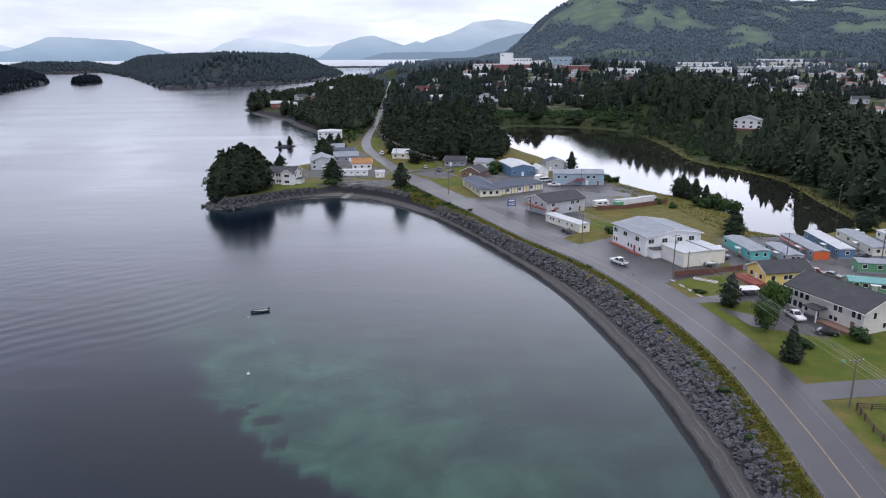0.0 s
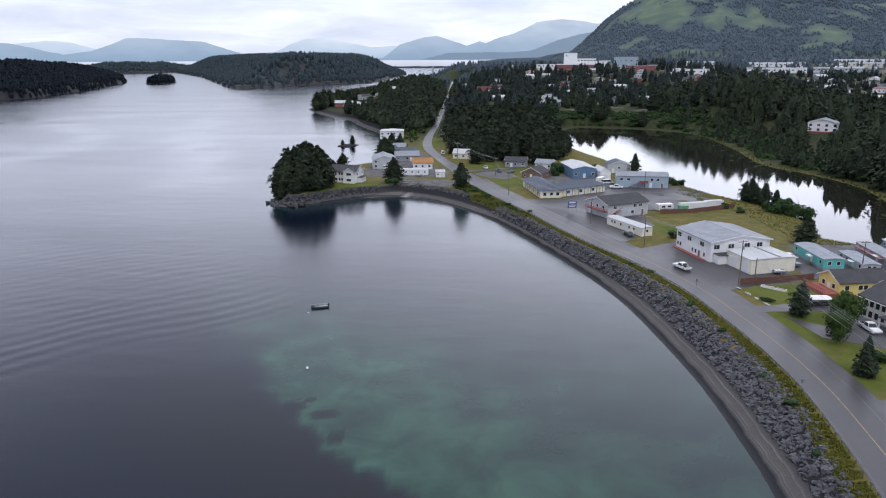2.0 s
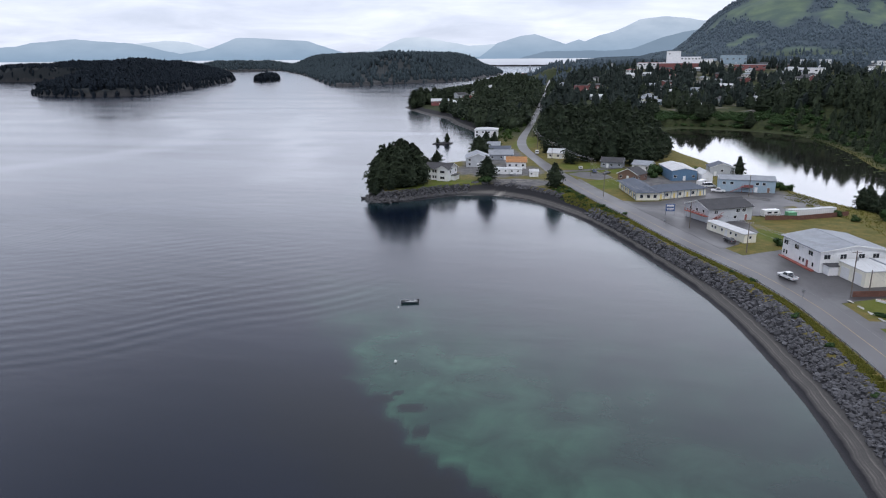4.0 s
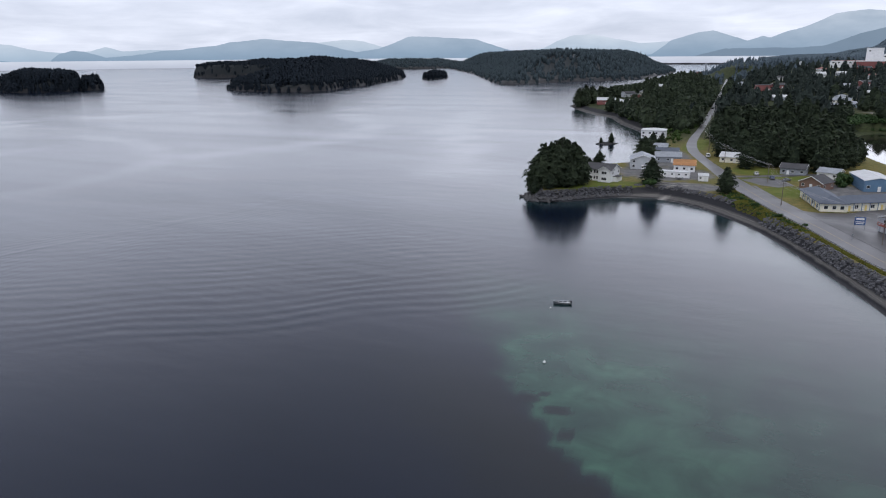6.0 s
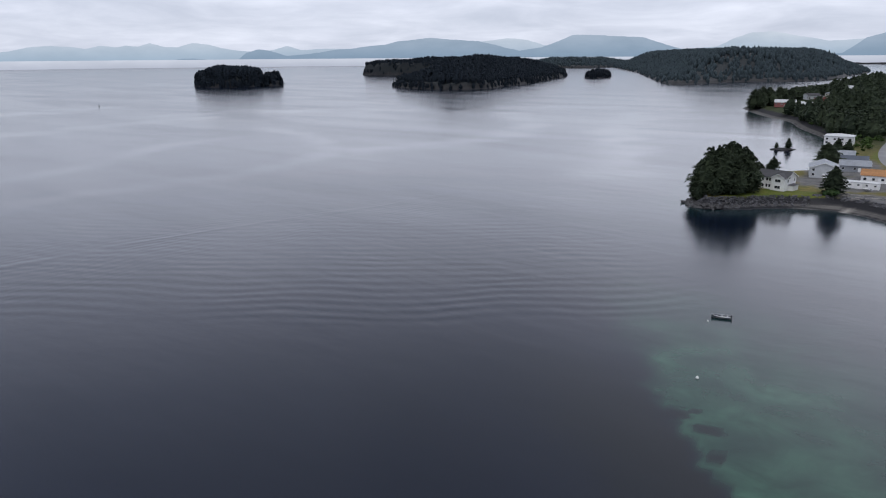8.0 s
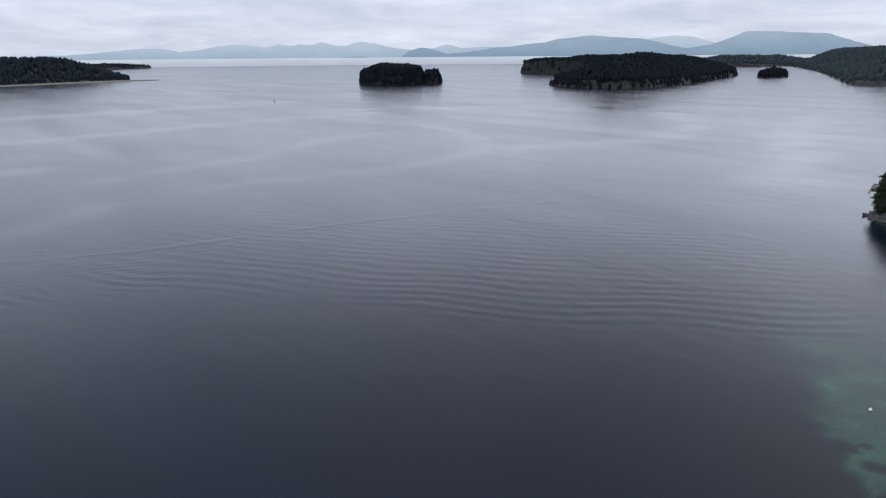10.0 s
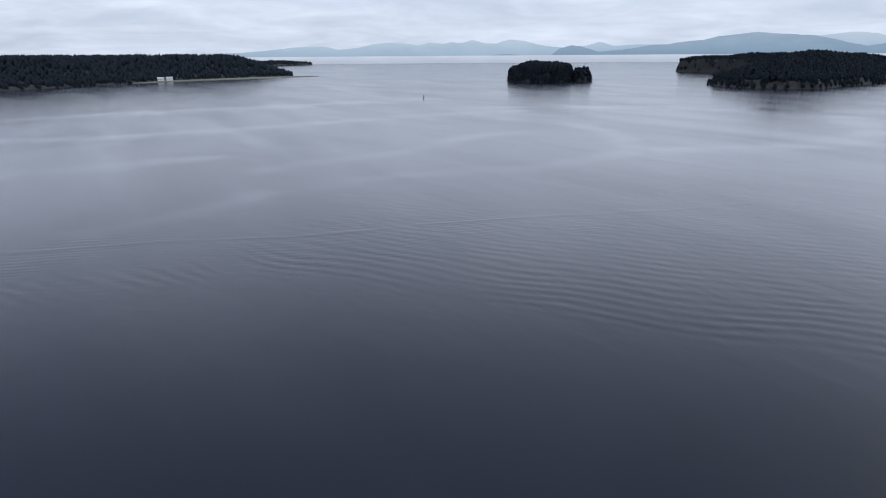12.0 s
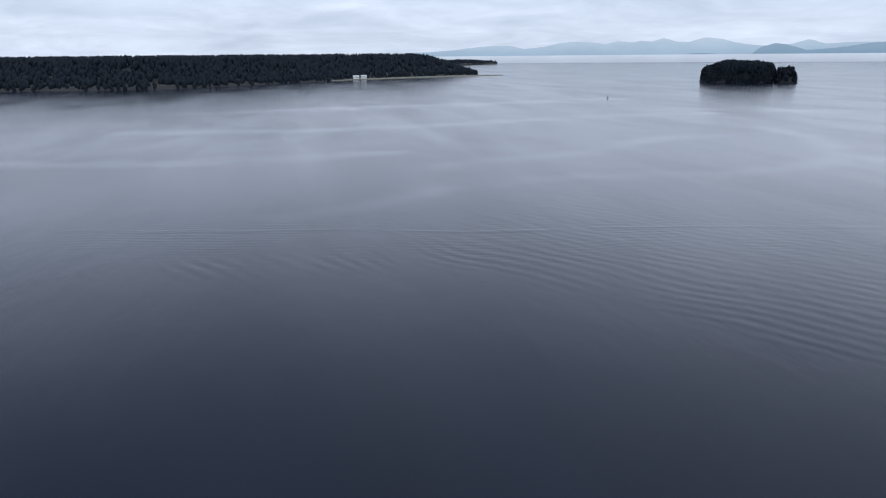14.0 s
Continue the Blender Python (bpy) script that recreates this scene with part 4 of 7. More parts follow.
island("far_cape", [(-3486, 800), (-3600, 900), (-3820, 1150), (-3950, 1200), (-3900, 900), (-3600, 700)], 24, 9, "low wooded headland", 16, 500, 109, SPECK)


# low shingle spit in front of the long wood
sl = spline([(-1690, 120), (-1745, 197), (-1785, 286), (-1842, 446), (-1912, 608)], 15.0)
t = np.linspace(0, 1, len(sl))
V, F = [], []
for (x, y), k in zip(sl, t):
    w = 250 * (1 - k) ** 0.7 + 8
    for o, z in ((0, -1.0), (4, 1.2), (w * 0.5, 2.2 * (1 - k) + 0.8), (w, 1.0), (w + 6, -1.0)):
        V.append((x - o, y + 0.2 * o, z))
for i in range(len(sl) - 1):
    F += [(i * 5 + j, (i + 1) * 5 + j, (i + 1) * 5 + j + 1, i * 5 + j + 1) for j in range(4)]
M["spit"] = plain("spit_shingle", (0.15, 0.15, 0.115), 0.9, var=0.35, big=0.04, small=0.3)
tagged(new("spit", raw_mesh("spit", V, F, [M["spit"]])), "low shingle spit with dry grass", "spit", kind="structure")

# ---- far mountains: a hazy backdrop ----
# haze and daylight are put into glowing colours, paler with height
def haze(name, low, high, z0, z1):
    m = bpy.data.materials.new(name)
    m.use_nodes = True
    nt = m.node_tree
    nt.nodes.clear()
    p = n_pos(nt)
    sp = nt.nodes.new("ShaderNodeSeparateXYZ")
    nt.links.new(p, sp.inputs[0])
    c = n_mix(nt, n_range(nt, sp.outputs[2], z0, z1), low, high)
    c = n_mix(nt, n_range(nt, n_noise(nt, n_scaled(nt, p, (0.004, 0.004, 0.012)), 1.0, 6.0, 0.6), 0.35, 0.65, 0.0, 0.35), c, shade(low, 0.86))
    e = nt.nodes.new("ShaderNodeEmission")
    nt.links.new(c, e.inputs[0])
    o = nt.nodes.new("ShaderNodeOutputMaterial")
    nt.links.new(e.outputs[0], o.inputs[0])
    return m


def range_of_hills(name, mat, dist, bearings, heights, rough, seed, label):
    """A distant ridge as a sheet of slopes, standing at one distance; bearings are to the left of north."""
    b = np.arange(min(bearings), max(bearings), 0.12)
    order = np.argsort(bearings)
    h = np.interp(b, np.array(bearings)[order], np.array(heights)[order])
    h = np.maximum(-2, h + rough * (wave_noise(b * 40, b * 0, 160, seed) + 0.5 * wave_noise(b * 40, b * 0, 45, seed + 1) + 0.25 * wave_noise(b * 40, b * 0, 14, seed + 2)) * np.clip(h / 60, 0, 1))
    V, k = [], len(b)
    for dd, f in ((0, -3), (0, 0.0), (40, 0.35), (80, 0.7), (120, 1.0)):
        z = np.full(k, -3.0) if f < 0 else h * f
        R = dist + dd
        V.append(np.column_stack([-R * np.sin(np.radians(b)), R * np.cos(np.radians(b)), z]))
    F = [(a * k + i, a * k + i + 1, (a + 1) * k + i + 1, (a + 1) * k + i) for a in range(4) for i in range(k - 1)]
    ob = new(name, raw_mesh(name, np.vstack(V), F, [mat]))
    return tagged(ob, label, "mountains", kind="structure")


# pale upper tones paint in the cloud veiling the far summits
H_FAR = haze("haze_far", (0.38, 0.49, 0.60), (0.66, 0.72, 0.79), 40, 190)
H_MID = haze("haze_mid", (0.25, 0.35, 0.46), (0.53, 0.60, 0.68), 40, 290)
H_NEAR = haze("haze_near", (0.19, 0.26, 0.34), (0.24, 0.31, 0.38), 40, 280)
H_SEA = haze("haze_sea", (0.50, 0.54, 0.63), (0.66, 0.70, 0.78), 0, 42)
# glowing raised strip in place of far water, its hazy brightness painted in
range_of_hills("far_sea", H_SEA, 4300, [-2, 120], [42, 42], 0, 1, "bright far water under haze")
def ridge(name, mat, dist, rough, seed, label, *points):
    """A range of hills from pairs of bearing and height."""
    return range_of_hills(name, mat, dist, [p[0] for p in points], [p[1] for p in points], rough, seed, label)


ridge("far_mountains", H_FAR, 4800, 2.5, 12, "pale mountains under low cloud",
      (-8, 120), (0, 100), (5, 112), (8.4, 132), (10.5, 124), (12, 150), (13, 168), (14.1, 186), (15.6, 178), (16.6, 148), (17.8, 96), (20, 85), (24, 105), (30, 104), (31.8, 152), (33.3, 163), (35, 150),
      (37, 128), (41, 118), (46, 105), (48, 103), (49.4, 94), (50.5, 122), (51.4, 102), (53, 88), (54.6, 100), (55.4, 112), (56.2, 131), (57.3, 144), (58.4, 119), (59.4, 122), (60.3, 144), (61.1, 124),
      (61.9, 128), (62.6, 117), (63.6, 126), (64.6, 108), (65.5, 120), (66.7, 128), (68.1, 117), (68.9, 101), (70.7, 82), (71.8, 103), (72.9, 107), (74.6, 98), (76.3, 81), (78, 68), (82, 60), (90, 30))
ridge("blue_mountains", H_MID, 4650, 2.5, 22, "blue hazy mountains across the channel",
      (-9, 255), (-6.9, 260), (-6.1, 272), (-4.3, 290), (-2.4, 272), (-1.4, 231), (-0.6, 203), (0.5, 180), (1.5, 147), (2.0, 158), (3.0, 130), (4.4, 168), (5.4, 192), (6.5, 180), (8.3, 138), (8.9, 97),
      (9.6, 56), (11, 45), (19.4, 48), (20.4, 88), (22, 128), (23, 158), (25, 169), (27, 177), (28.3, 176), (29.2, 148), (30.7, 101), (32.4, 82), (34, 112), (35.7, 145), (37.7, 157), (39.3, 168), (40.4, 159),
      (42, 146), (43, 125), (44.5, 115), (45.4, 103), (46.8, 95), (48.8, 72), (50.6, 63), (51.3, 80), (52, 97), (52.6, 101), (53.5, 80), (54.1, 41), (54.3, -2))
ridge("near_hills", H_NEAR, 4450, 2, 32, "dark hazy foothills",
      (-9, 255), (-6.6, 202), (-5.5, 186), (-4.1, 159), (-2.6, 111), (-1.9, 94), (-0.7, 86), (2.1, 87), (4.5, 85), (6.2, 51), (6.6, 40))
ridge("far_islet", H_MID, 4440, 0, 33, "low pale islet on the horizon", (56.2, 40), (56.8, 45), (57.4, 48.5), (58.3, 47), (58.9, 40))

# ---- road ----
def strip(name, line, lo, hi, lift, mat, label, across=2):
    V, F = ribbon(line, lo, hi, lift, across)
    return tagged(new(name, raw_mesh(name, V, np.array(F), [mat])), label, name.split("_")[0], kind="structure")


near_road = ROAD[ROAD[:, 1] < 330]
t_ = np.gradient(ROAD, axis=0)
t_ /= np.linalg.norm(t_, axis=1)[:, None]
taper = 1 - 0.34 * smooth(300, 400, ROAD[:, 1]) - 0.18 * smooth(430, 600, ROAD[:, 1])   # narrower beyond the bend
V, F = ribbon(ROAD, -4.7, 4.9, 0.06, 4)
V = V.reshape(len(ROAD), 4, 3)
V[:, :, :2] = ROAD[:, None, :] + (V[:, :, :2] - ROAD[:, None, :]) * taper[:, None, None]
road = tagged(new("road", raw_mesh("road", V.reshape(-1, 3), F, [M["asphalt"]])), "damp grey two-lane asphalt road", "road", kind="structure")
shoulder = strip("road_shoulder", near_road, 4.9, 6.6, 0.045, M["lot"], "worn asphalt road shoulder")
tagged(shoulder, "", "road")


def lines_on(parent, lo, hi, mat, label, seg=None):
    V, F = ribbon(seg if seg is not None else ROAD, lo, hi, 0.066)
    part("lane_marking", raw_mesh("lane_marking", V, F, [mat]), parent, label)


lines_on(road, -0.11, 0.11, M["paint_yellow"], "faded yellow centre line", near_road)
lines_on(road, -4.28, -4.2, M["paint_white"], "worn white edge line", near_road)
lines_on(road, 3.75, 3.83, M["paint_white"], "worn white edge line", near_road)


def pad(name, pts, lift, mat, label, category="pavement"):
    """A paved area that follows the level ground."""
    line = np.array(pts, float)
    bm = bmesh.new()
    zs = max(ground_z(*line.mean(0)), 4.0)
    vs = [bm.verts.new((x, y, zs + lift)) for x, y in line]
    lo = [bm.verts.new((x, y, zs - 0.3)) for x, y in line]
    bm.faces.new(vs)
    for i in range(len(vs)):
        bm.faces.new((vs[i], vs[(i + 1) % len(vs)], lo[(i + 1) % len(vs)], lo[i]))
    bmesh.ops.recalc_face_normals(bm, faces=bm.faces)
    me = bpy.data.meshes.new(name)
    bm.to_mesh(me)
    bm.free()
    me.materials.append(mat)
    return tagged(new(name, me), label, category, kind="structure")


pad("pavement_yard", [(40.5, 207), (46, 195.5), (51, 183), (55.5, 169), (60.5, 172), (66, 175), (80, 180), (92, 186), (90, 196), (80, 200), (70, 214), (62, 222), (50, 214)], 0.035, M["lot"], "patched damp asphalt yard")
pad("pavement_lot", [(9, 283), (18, 261.5), (26.5, 240), (34, 221.5), (37, 214), (43, 221), (46, 232), (52, 238), (50, 262), (72, 268), (84, 286), (78, 304), (50, 312), (44, 304), (24, 284), (15.5, 281)], 0.03, M["lot"], "patched asphalt parking lot")
pad("pavement_park", [(84, 176), (140, 170), (146, 196), (130, 216), (92, 216)], 0.025, M["gravel"], "gravel lane of the trailer park")
pad("driveway_canopy", [(55.5, 158), (57, 153.8), (62, 155), (70, 155.5), (80, 157), (80, 162.5), (70, 161.5), (62, 159)], 0.045, M["lot"], "narrow asphalt drive between two lawns")
pad("pavement_pull_in", [(-15, 345), (-8, 353), (2, 352), (7, 338), (1, 330), (-6, 333)], 0.04, M["lot"], "worn asphalt pull-in beside the lane")
pad("driveway", [(63, 152), (66, 140), (72, 137), (79, 133), (82, 142), (76, 152), (70, 146)], 0.05, M["lot"], "dark asphalt driveway")
side_line = spline([(60, 109), (70, 110.5), (85, 112), (110, 113), (150, 112)], 4.0)
strip("side_road", side_line, -3.0, 3.0, 0.052, M["lot"], "narrow asphalt side road")
lane = spline([(-22, 352), (-10, 356), (6, 366), (22, 372), (34, 366)], 4.0)
strip("side_lane", lane, -2.5, 2.5, 0.05, M["lot"], "narrow paved lane")


# ---- guardrail ----
def offset_line(line, o):
    t = np.gradient(line, axis=0)
    t /= np.linalg.norm(t, axis=1)[:, None]
    return line + np.stack([t[:, 1], -t[:, 0]], 1) * o


rail_line = spline([tuple(p) for p in offset_line(ROAD, -5.15) if 40 < p[1] < 312], 2.0)
guardrail = thing("guardrail", rail_line[0][0], rail_line[0][1], 4.0, 0, "galvanised road guardrail on short wooden posts", "guardrail")
gi = Matrix.Translation((-rail_line[0][0], -rail_line[0][1], -4.0))
prof = [(0.0, 0.42), (0.05, 0.47), (0.05, 0.53), (0.0, 0.57), (0.05, 0.61), (0.05, 0.67), (0.0, 0.72), (-0.02, 0.57)]
V, F = [], []
tt = np.gradient(rail_line, axis=0)
tt /= np.linalg.norm(tt, axis=1)[:, None]
for (x, y), (tx, ty) in zip(rail_line, tt):
    V += [(x + ty * (o + 0.1), y - tx * (o + 0.1), 4.0 + z) for o, z in prof]
k = len(prof)
F = [(i * k + j, i * k + (j + 1) % k, (i + 1) * k + (j + 1) % k, (i + 1) * k + j) for i in range(len(rail_line) - 1) for j in range(k)]
rail = part("rail", raw_mesh("rail", V, F, [M["galv"]]), guardrail, "dull galvanised rail", gi)
post_me = Solid().box(-0.10, -0.10, -0.4, 0.10, 0.10, 0.72).box(-0.08, -0.06, 0.40, 0.16, 0.06, 0.68).mesh("post", M["wood_post"])
for i in range(0, len(rail_line), 1):
    x, y = rail_line[i]
    a = math.degrees(math.atan2(tt[i][1], tt[i][0])) - 90
    part("post", post_me, guardrail, "", gi @ pose(x, y, 4.0, 0, 0, a))


# ---- houses ----
WIN, DOORS = {}, {}


def window_meshes(w, h, trim):
    key = (round(w, 2), round(h, 2), trim)
    if key not in WIN:
        s, t = Solid(), 0.09
        for x0, x1, z0, z1 in ((-w / 2 - t, w / 2 + t, h / 2, h / 2 + t), (-w / 2 - t, w / 2 + t, -h / 2 - t * 1.3, -h / 2), (-w / 2 - t, -w / 2, -h / 2, h / 2), (w / 2, w / 2 + t, -h / 2, h / 2)):
            s.box(x0, -0.07, z0, x1, 0.03, z1)
        if w > 1.3:
            s.box(-0.03, -0.06, -h / 2, 0.03, 0.02, h / 2)
        WIN[key] = (s.mesh("window", M[trim]), Solid().box(-w / 2, -0.025, -h / 2, w / 2, 0.02, h / 2).mesh("pane", M["glass"]))
    return WIN[key]


def on_face(face, w, d, u, z):
    return {"front": pose(u, -d / 2, z), "back": pose(-u, d / 2, z, 0, 0, 180), "right": pose(w / 2, u, z, 0, 0, 90), "left": pose(-w / 2, -u, z, 0, 0, 270)}[face]


def windows(home, w, d, face, us, z, ww=1.2, wh=1.1, trim="trim", base=Matrix()):
    frame_me, pane_me = window_meshes(ww, wh, trim)
    for u in us:
        f = part("window", frame_me, home, "", base @ on_face(face, w, d, u, z))
        part("pane", pane_me, f)


def door(home, w, d, face, u, dw=1.0, dh=2.05, mat="trim", base=Matrix(), z=0.05):
    key = (dw, dh, mat)
    if key not in DOORS:
        s = Solid().box(-dw / 2 - 0.1, -0.06, 0, -dw / 2, 0.03, dh + 0.1).box(dw / 2, -0.06, 0, dw / 2 + 0.1, 0.03, dh + 0.1).box(-dw / 2, -0.06, dh, dw / 2, 0.03, dh + 0.1)
        s.box(-dw / 2, -0.03, 0.0, dw / 2, 0.02, dh, 1)
        DOORS[key] = s.mesh("door", M["trim"], M[mat])
    return part("door", DOORS[key], home, "", base @ on_face(face, w, d, u, z))


def shell(home, w, d, h, roof, rise, wall, roofm, over=0.45, base=Matrix(), thick=0.16):
    """Walls and a roof with eaves, as parts of a house."""
    a, b = w / 2, d / 2
    s = Solid()
    if roof == "gable_x":
        s.prism([(-b, -0.4), (b, -0.4), (b, h), (0, h + rise), (-b, h)], "x", -a, a)
    elif roof == "gable_y":
        s.prism([(-a, -0.4), (a, -0.4), (a, h), (0, h + rise), (-a, h)], "y", -b, b)
    else:
        s.box(-a, -b, -0.4, a, b, h)
    part("wall", s.mesh("wall", M[wall]), home, "", base)
    r = Solid()
    if roof in ("gable_x", "gable_y"):
        half, run, axis = (b, a, "x") if roof == "gable_x" else (a, b, "y")
        k = rise / half
        e = half + over
        for sgn in (-1, 1):
            r.prism([(0, h + rise + 0.03), (sgn * e, h - k * over + 0.03), (sgn * e, h - k * over + 0.03 + thick), (0, h + rise + 0.03 + thick * 1.15)], axis, -run - over, run + over)
        r.prism([(-0.16, h + rise + thick * 1.0), (0.16, h + rise + thick * 1.0), (0, h + rise + thick * 1.5 + 0.06)], axis, -run - over, run + over)
    elif roof == "hip":
        x1, y1 = a + over, b + over
        t = max(0.3, x1 - y1) if x1 > y1 else 0.0
        u = max(0.3, y1 - x1) if y1 > x1 else 0.0
        v = [(-x1, -y1, h), (x1, -y1, h), (x1, y1, h), (-x1, y1, h), (-x1, -y1, h + thick), (x1, -y1, h + thick), (x1, y1, h + thick), (-x1, y1, h + thick)]
        if x1 > y1:
            v += [(-t, 0, h + rise), (t, 0, h + rise)]
            f = [(4, 5, 9, 8), (5, 6, 9), (6, 7, 8, 9), (7, 4, 8)]
        else:
            v += [(0, -u, h + rise), (0, u, h + rise)]
            f = [(4, 5, 8), (5, 6, 9, 8), (6, 7, 9), (7, 4, 8, 9)]
        r.add(v, f + [(0, 3, 2, 1), (0, 1, 5, 4), (1, 2, 6, 5), (2, 3, 7, 6), (3, 0, 4, 7)])
    else:
        o = min(over, 0.25)
        r.prism([(-b - o, h), (b + o, h), (b + o, h + 0.12), (0, h + 0.12 + rise), (-b - o, h + 0.12)], "x", -a - o, a + o)
    part("roof", r.mesh("roof", M[roofm]), home, "", base)
    if roof in ("gable_x", "gable_y"):
        half, run, axis = (b, a, "x") if roof == "gable_x" else (a, b, "y")
        k, e = rise / half, half + over
        lo, hi = h - k * over, h + rise
        for end in (-run - over - 0.03, run + over):
            bd = Solid().prism([(-e, lo - 0.12), (0, hi - 0.12), (e, lo - 0.12), (e, lo + 0.2), (0, hi + 0.21), (-e, lo + 0.2)], axis, end, end + 0.03)
            part("bargeboard", bd.mesh("bargeboard", M["trim"]), home, "", base)


def spread(n, span, margin=1.6):
    return [0.0] if n == 1 else list(np.linspace(-span / 2 + margin, span / 2 - margin, n))


def house(name, x, y, rot, w, d, h, roof, rise, wall, roofm, label, category="house", wins=(), doors=(), over=0.45, z=None, group="", trim="trim", clear=True):
    zz = max(4.0, ground_z(x, y)) if z is None else z
    home = thing(name, x, y, zz, rot, label, category, group)
    shell(home, w, d, h, roof, rise, wall, roofm, over)
    for face, n, zc, ww, wh in wins:
        windows(home, w, d, face, n if isinstance(n, (list, tuple)) else spread(n, w if face in ("front", "back") else d), zc, ww, wh, trim)
    for face, u, mat in doors:
        door(home, w, d, face, u, mat=mat)
    if clear:
        CLEAR.append((x, y, max(w, d) * 0.62 + 3))
    return home


def box_part(home, name, mat, *boxes, label=""):
    s = Solid()
    for bx in boxes:
        s.box(*bx)
    return part(name, s.mesh(name, M[mat]), home, label)


# white two-storey building by the road, with its flat garage
wb = house("white_building", 64.4, 205.4, -73, 18, 18.5, 5.8, "gable_x", 1.5, "white", "r_grey", "large white two-storey building with grey metal roof", "building",
           [("front", [-7.4, -2.0, 4.6], 4.3, 1.9, 1.2), ("front", [-8.0, -6.6, 0.0, 1.7, 6.0], 1.5, 0.75, 1.1), ("right", [-7.5, -3.0, 2.0, 6.0], 4.4, 1.7, 1.2)], [("front", 3.4, "red")], 0.6)
box_part(wb, "porch", "white", (9.0, -8.2, -0.3, 11.5, -2.6, 2.6), label="small lean-to annexe")
box_part(wb, "porch_roof", "r_dark", (8.9, -8.5, 2.6, 11.9, -2.3, 2.75))
box_part(wb, "flower_bed", "deck", (-8.5, -10.6, -0.2, 7.5, -9.6, 0.35), label="red-brown planter along the wall")
wg = house("white_garage", 70.4, 190.2, -72, 10.5, 13.5, 4.0, "flat", 0.25, "cream", "r_white", "flat-roofed off-white metal garage", "garage", [], [], 0.2)
for u, wdt in ((-2.4, 3.2), (2.4, 3.2)):
    gd = part("garage_door", Solid().box(-wdt / 2, -0.04, 0.05, wdt / 2, 0.0, 3.0).mesh("garage_door", M["trim"]), wg, "white sectional garage door", on_face("front", 10.5, 13.5, u, 0))
    panel_me = Solid().box(-wdt / 2 + 0.02, -0.08, 0.03, wdt / 2 - 0.02, -0.04, 0.57).mesh("panel", M["trim"])
    for i in range(5):
        part("panel", panel_me, gd, "", pose(0, 0, 0.04 + i * 0.59))
box_part(wg, "roof_seam", "r_grey", (-5.3, 1.5, 4.1, 5.3, 2.0, 4.5))

# beige two-storey house with dark shingles
bh = house("beige_house", 88.6, 146.2, -69, 20, 12.5, 5.0, "gable_x", 2.5, "beige", "r_dark", "large beige two-storey house with dark shingle roof", "house",
           [("front", [-8.6, -7.1, -5.6, -4.1], 3.8, 1.0, 1.5), ("front", [-8.6, -7.1, -5.6, -4.1], 1.4, 1.0, 1.4), ("front", [3.2, 4.4, 7.6, 8.9], 3.8, 0.9, 1.5), ("front", [2.4, 3.6], 1.3, 0.9, 0.9),
            ("right", [-3.2, 3.0], 3.8, 0.9, 1.3), ("right", [0.0], 1.3, 0.9, 1.1)], [("front", -1.0, "red"), ("front", 7.6, "brown")], 0.6)
box_part(bh, "porch_roof", "r_dark", (-2.6, -9.4, 2.7, 1.4, -6.2, 2.95), label="small dark porch roof")
box_part(bh, "porch_post", "trim", (-2.4, -9.2, -0.2, -2.15, -8.95, 2.7))
box_part(bh, "porch_post", "trim", (0.95, -9.2, -0.2, 1.2, -8.95, 2.7))
box_part(bh, "wing_trim", "trim", (-10.1, -6.32, 2.55, -3.0, -6.26, 2.75))
for u in (-10.12, 9.98):
    box_part(bh, "corner_board", "trim", (u, -6.34, -0.2, u + 0.14, -6.25, 5.0))
box_part(bh, "gutter", "trim", (-10.6, -7.05, 4.62, 10.6, -6.9, 4.76))
box_part(bh, "ground_band", "grey", (-10.08, -6.31, -0.35, 10.08, -6.26, 0.25), label="grey concrete footing")
box_part(bh, "terrace", "brown", (1.0, -9.0, -0.2, 9.0, -6.2, 0.5), label="red-brown stone terrace")

yh = house("yellow_house", 86.8, 172.6, -80, 8.0, 13.0, 3.2, "gable_y", 1.9, "yellow", "r_dark", "yellow house with dark shingle roof", "house",
           [("front", [-2.0, 1.9], 1.7, 1.1, 1.1), ("right", [-4.5, -1.0, 0.3, 4.0], 1.8, 1.1, 1.1)], [("front", 0.0, "white")], 0.5)
fl = box_part(yh, "deck", "deck", (-4.5, -10.4, -0.3, 4.6, -6.5, 0.7), label="red-stained wooden deck")
for i in range(12):
    u = -4.4 + i * 0.8
    box_part(yh, "baluster", "deck", (u, -10.4, 0.7, u + 0.12, -10.28, 1.7))
box_part(yh, "handrail", "deck", (-4.5, -10.45, 1.65, 4.6, -10.25, 1.78))

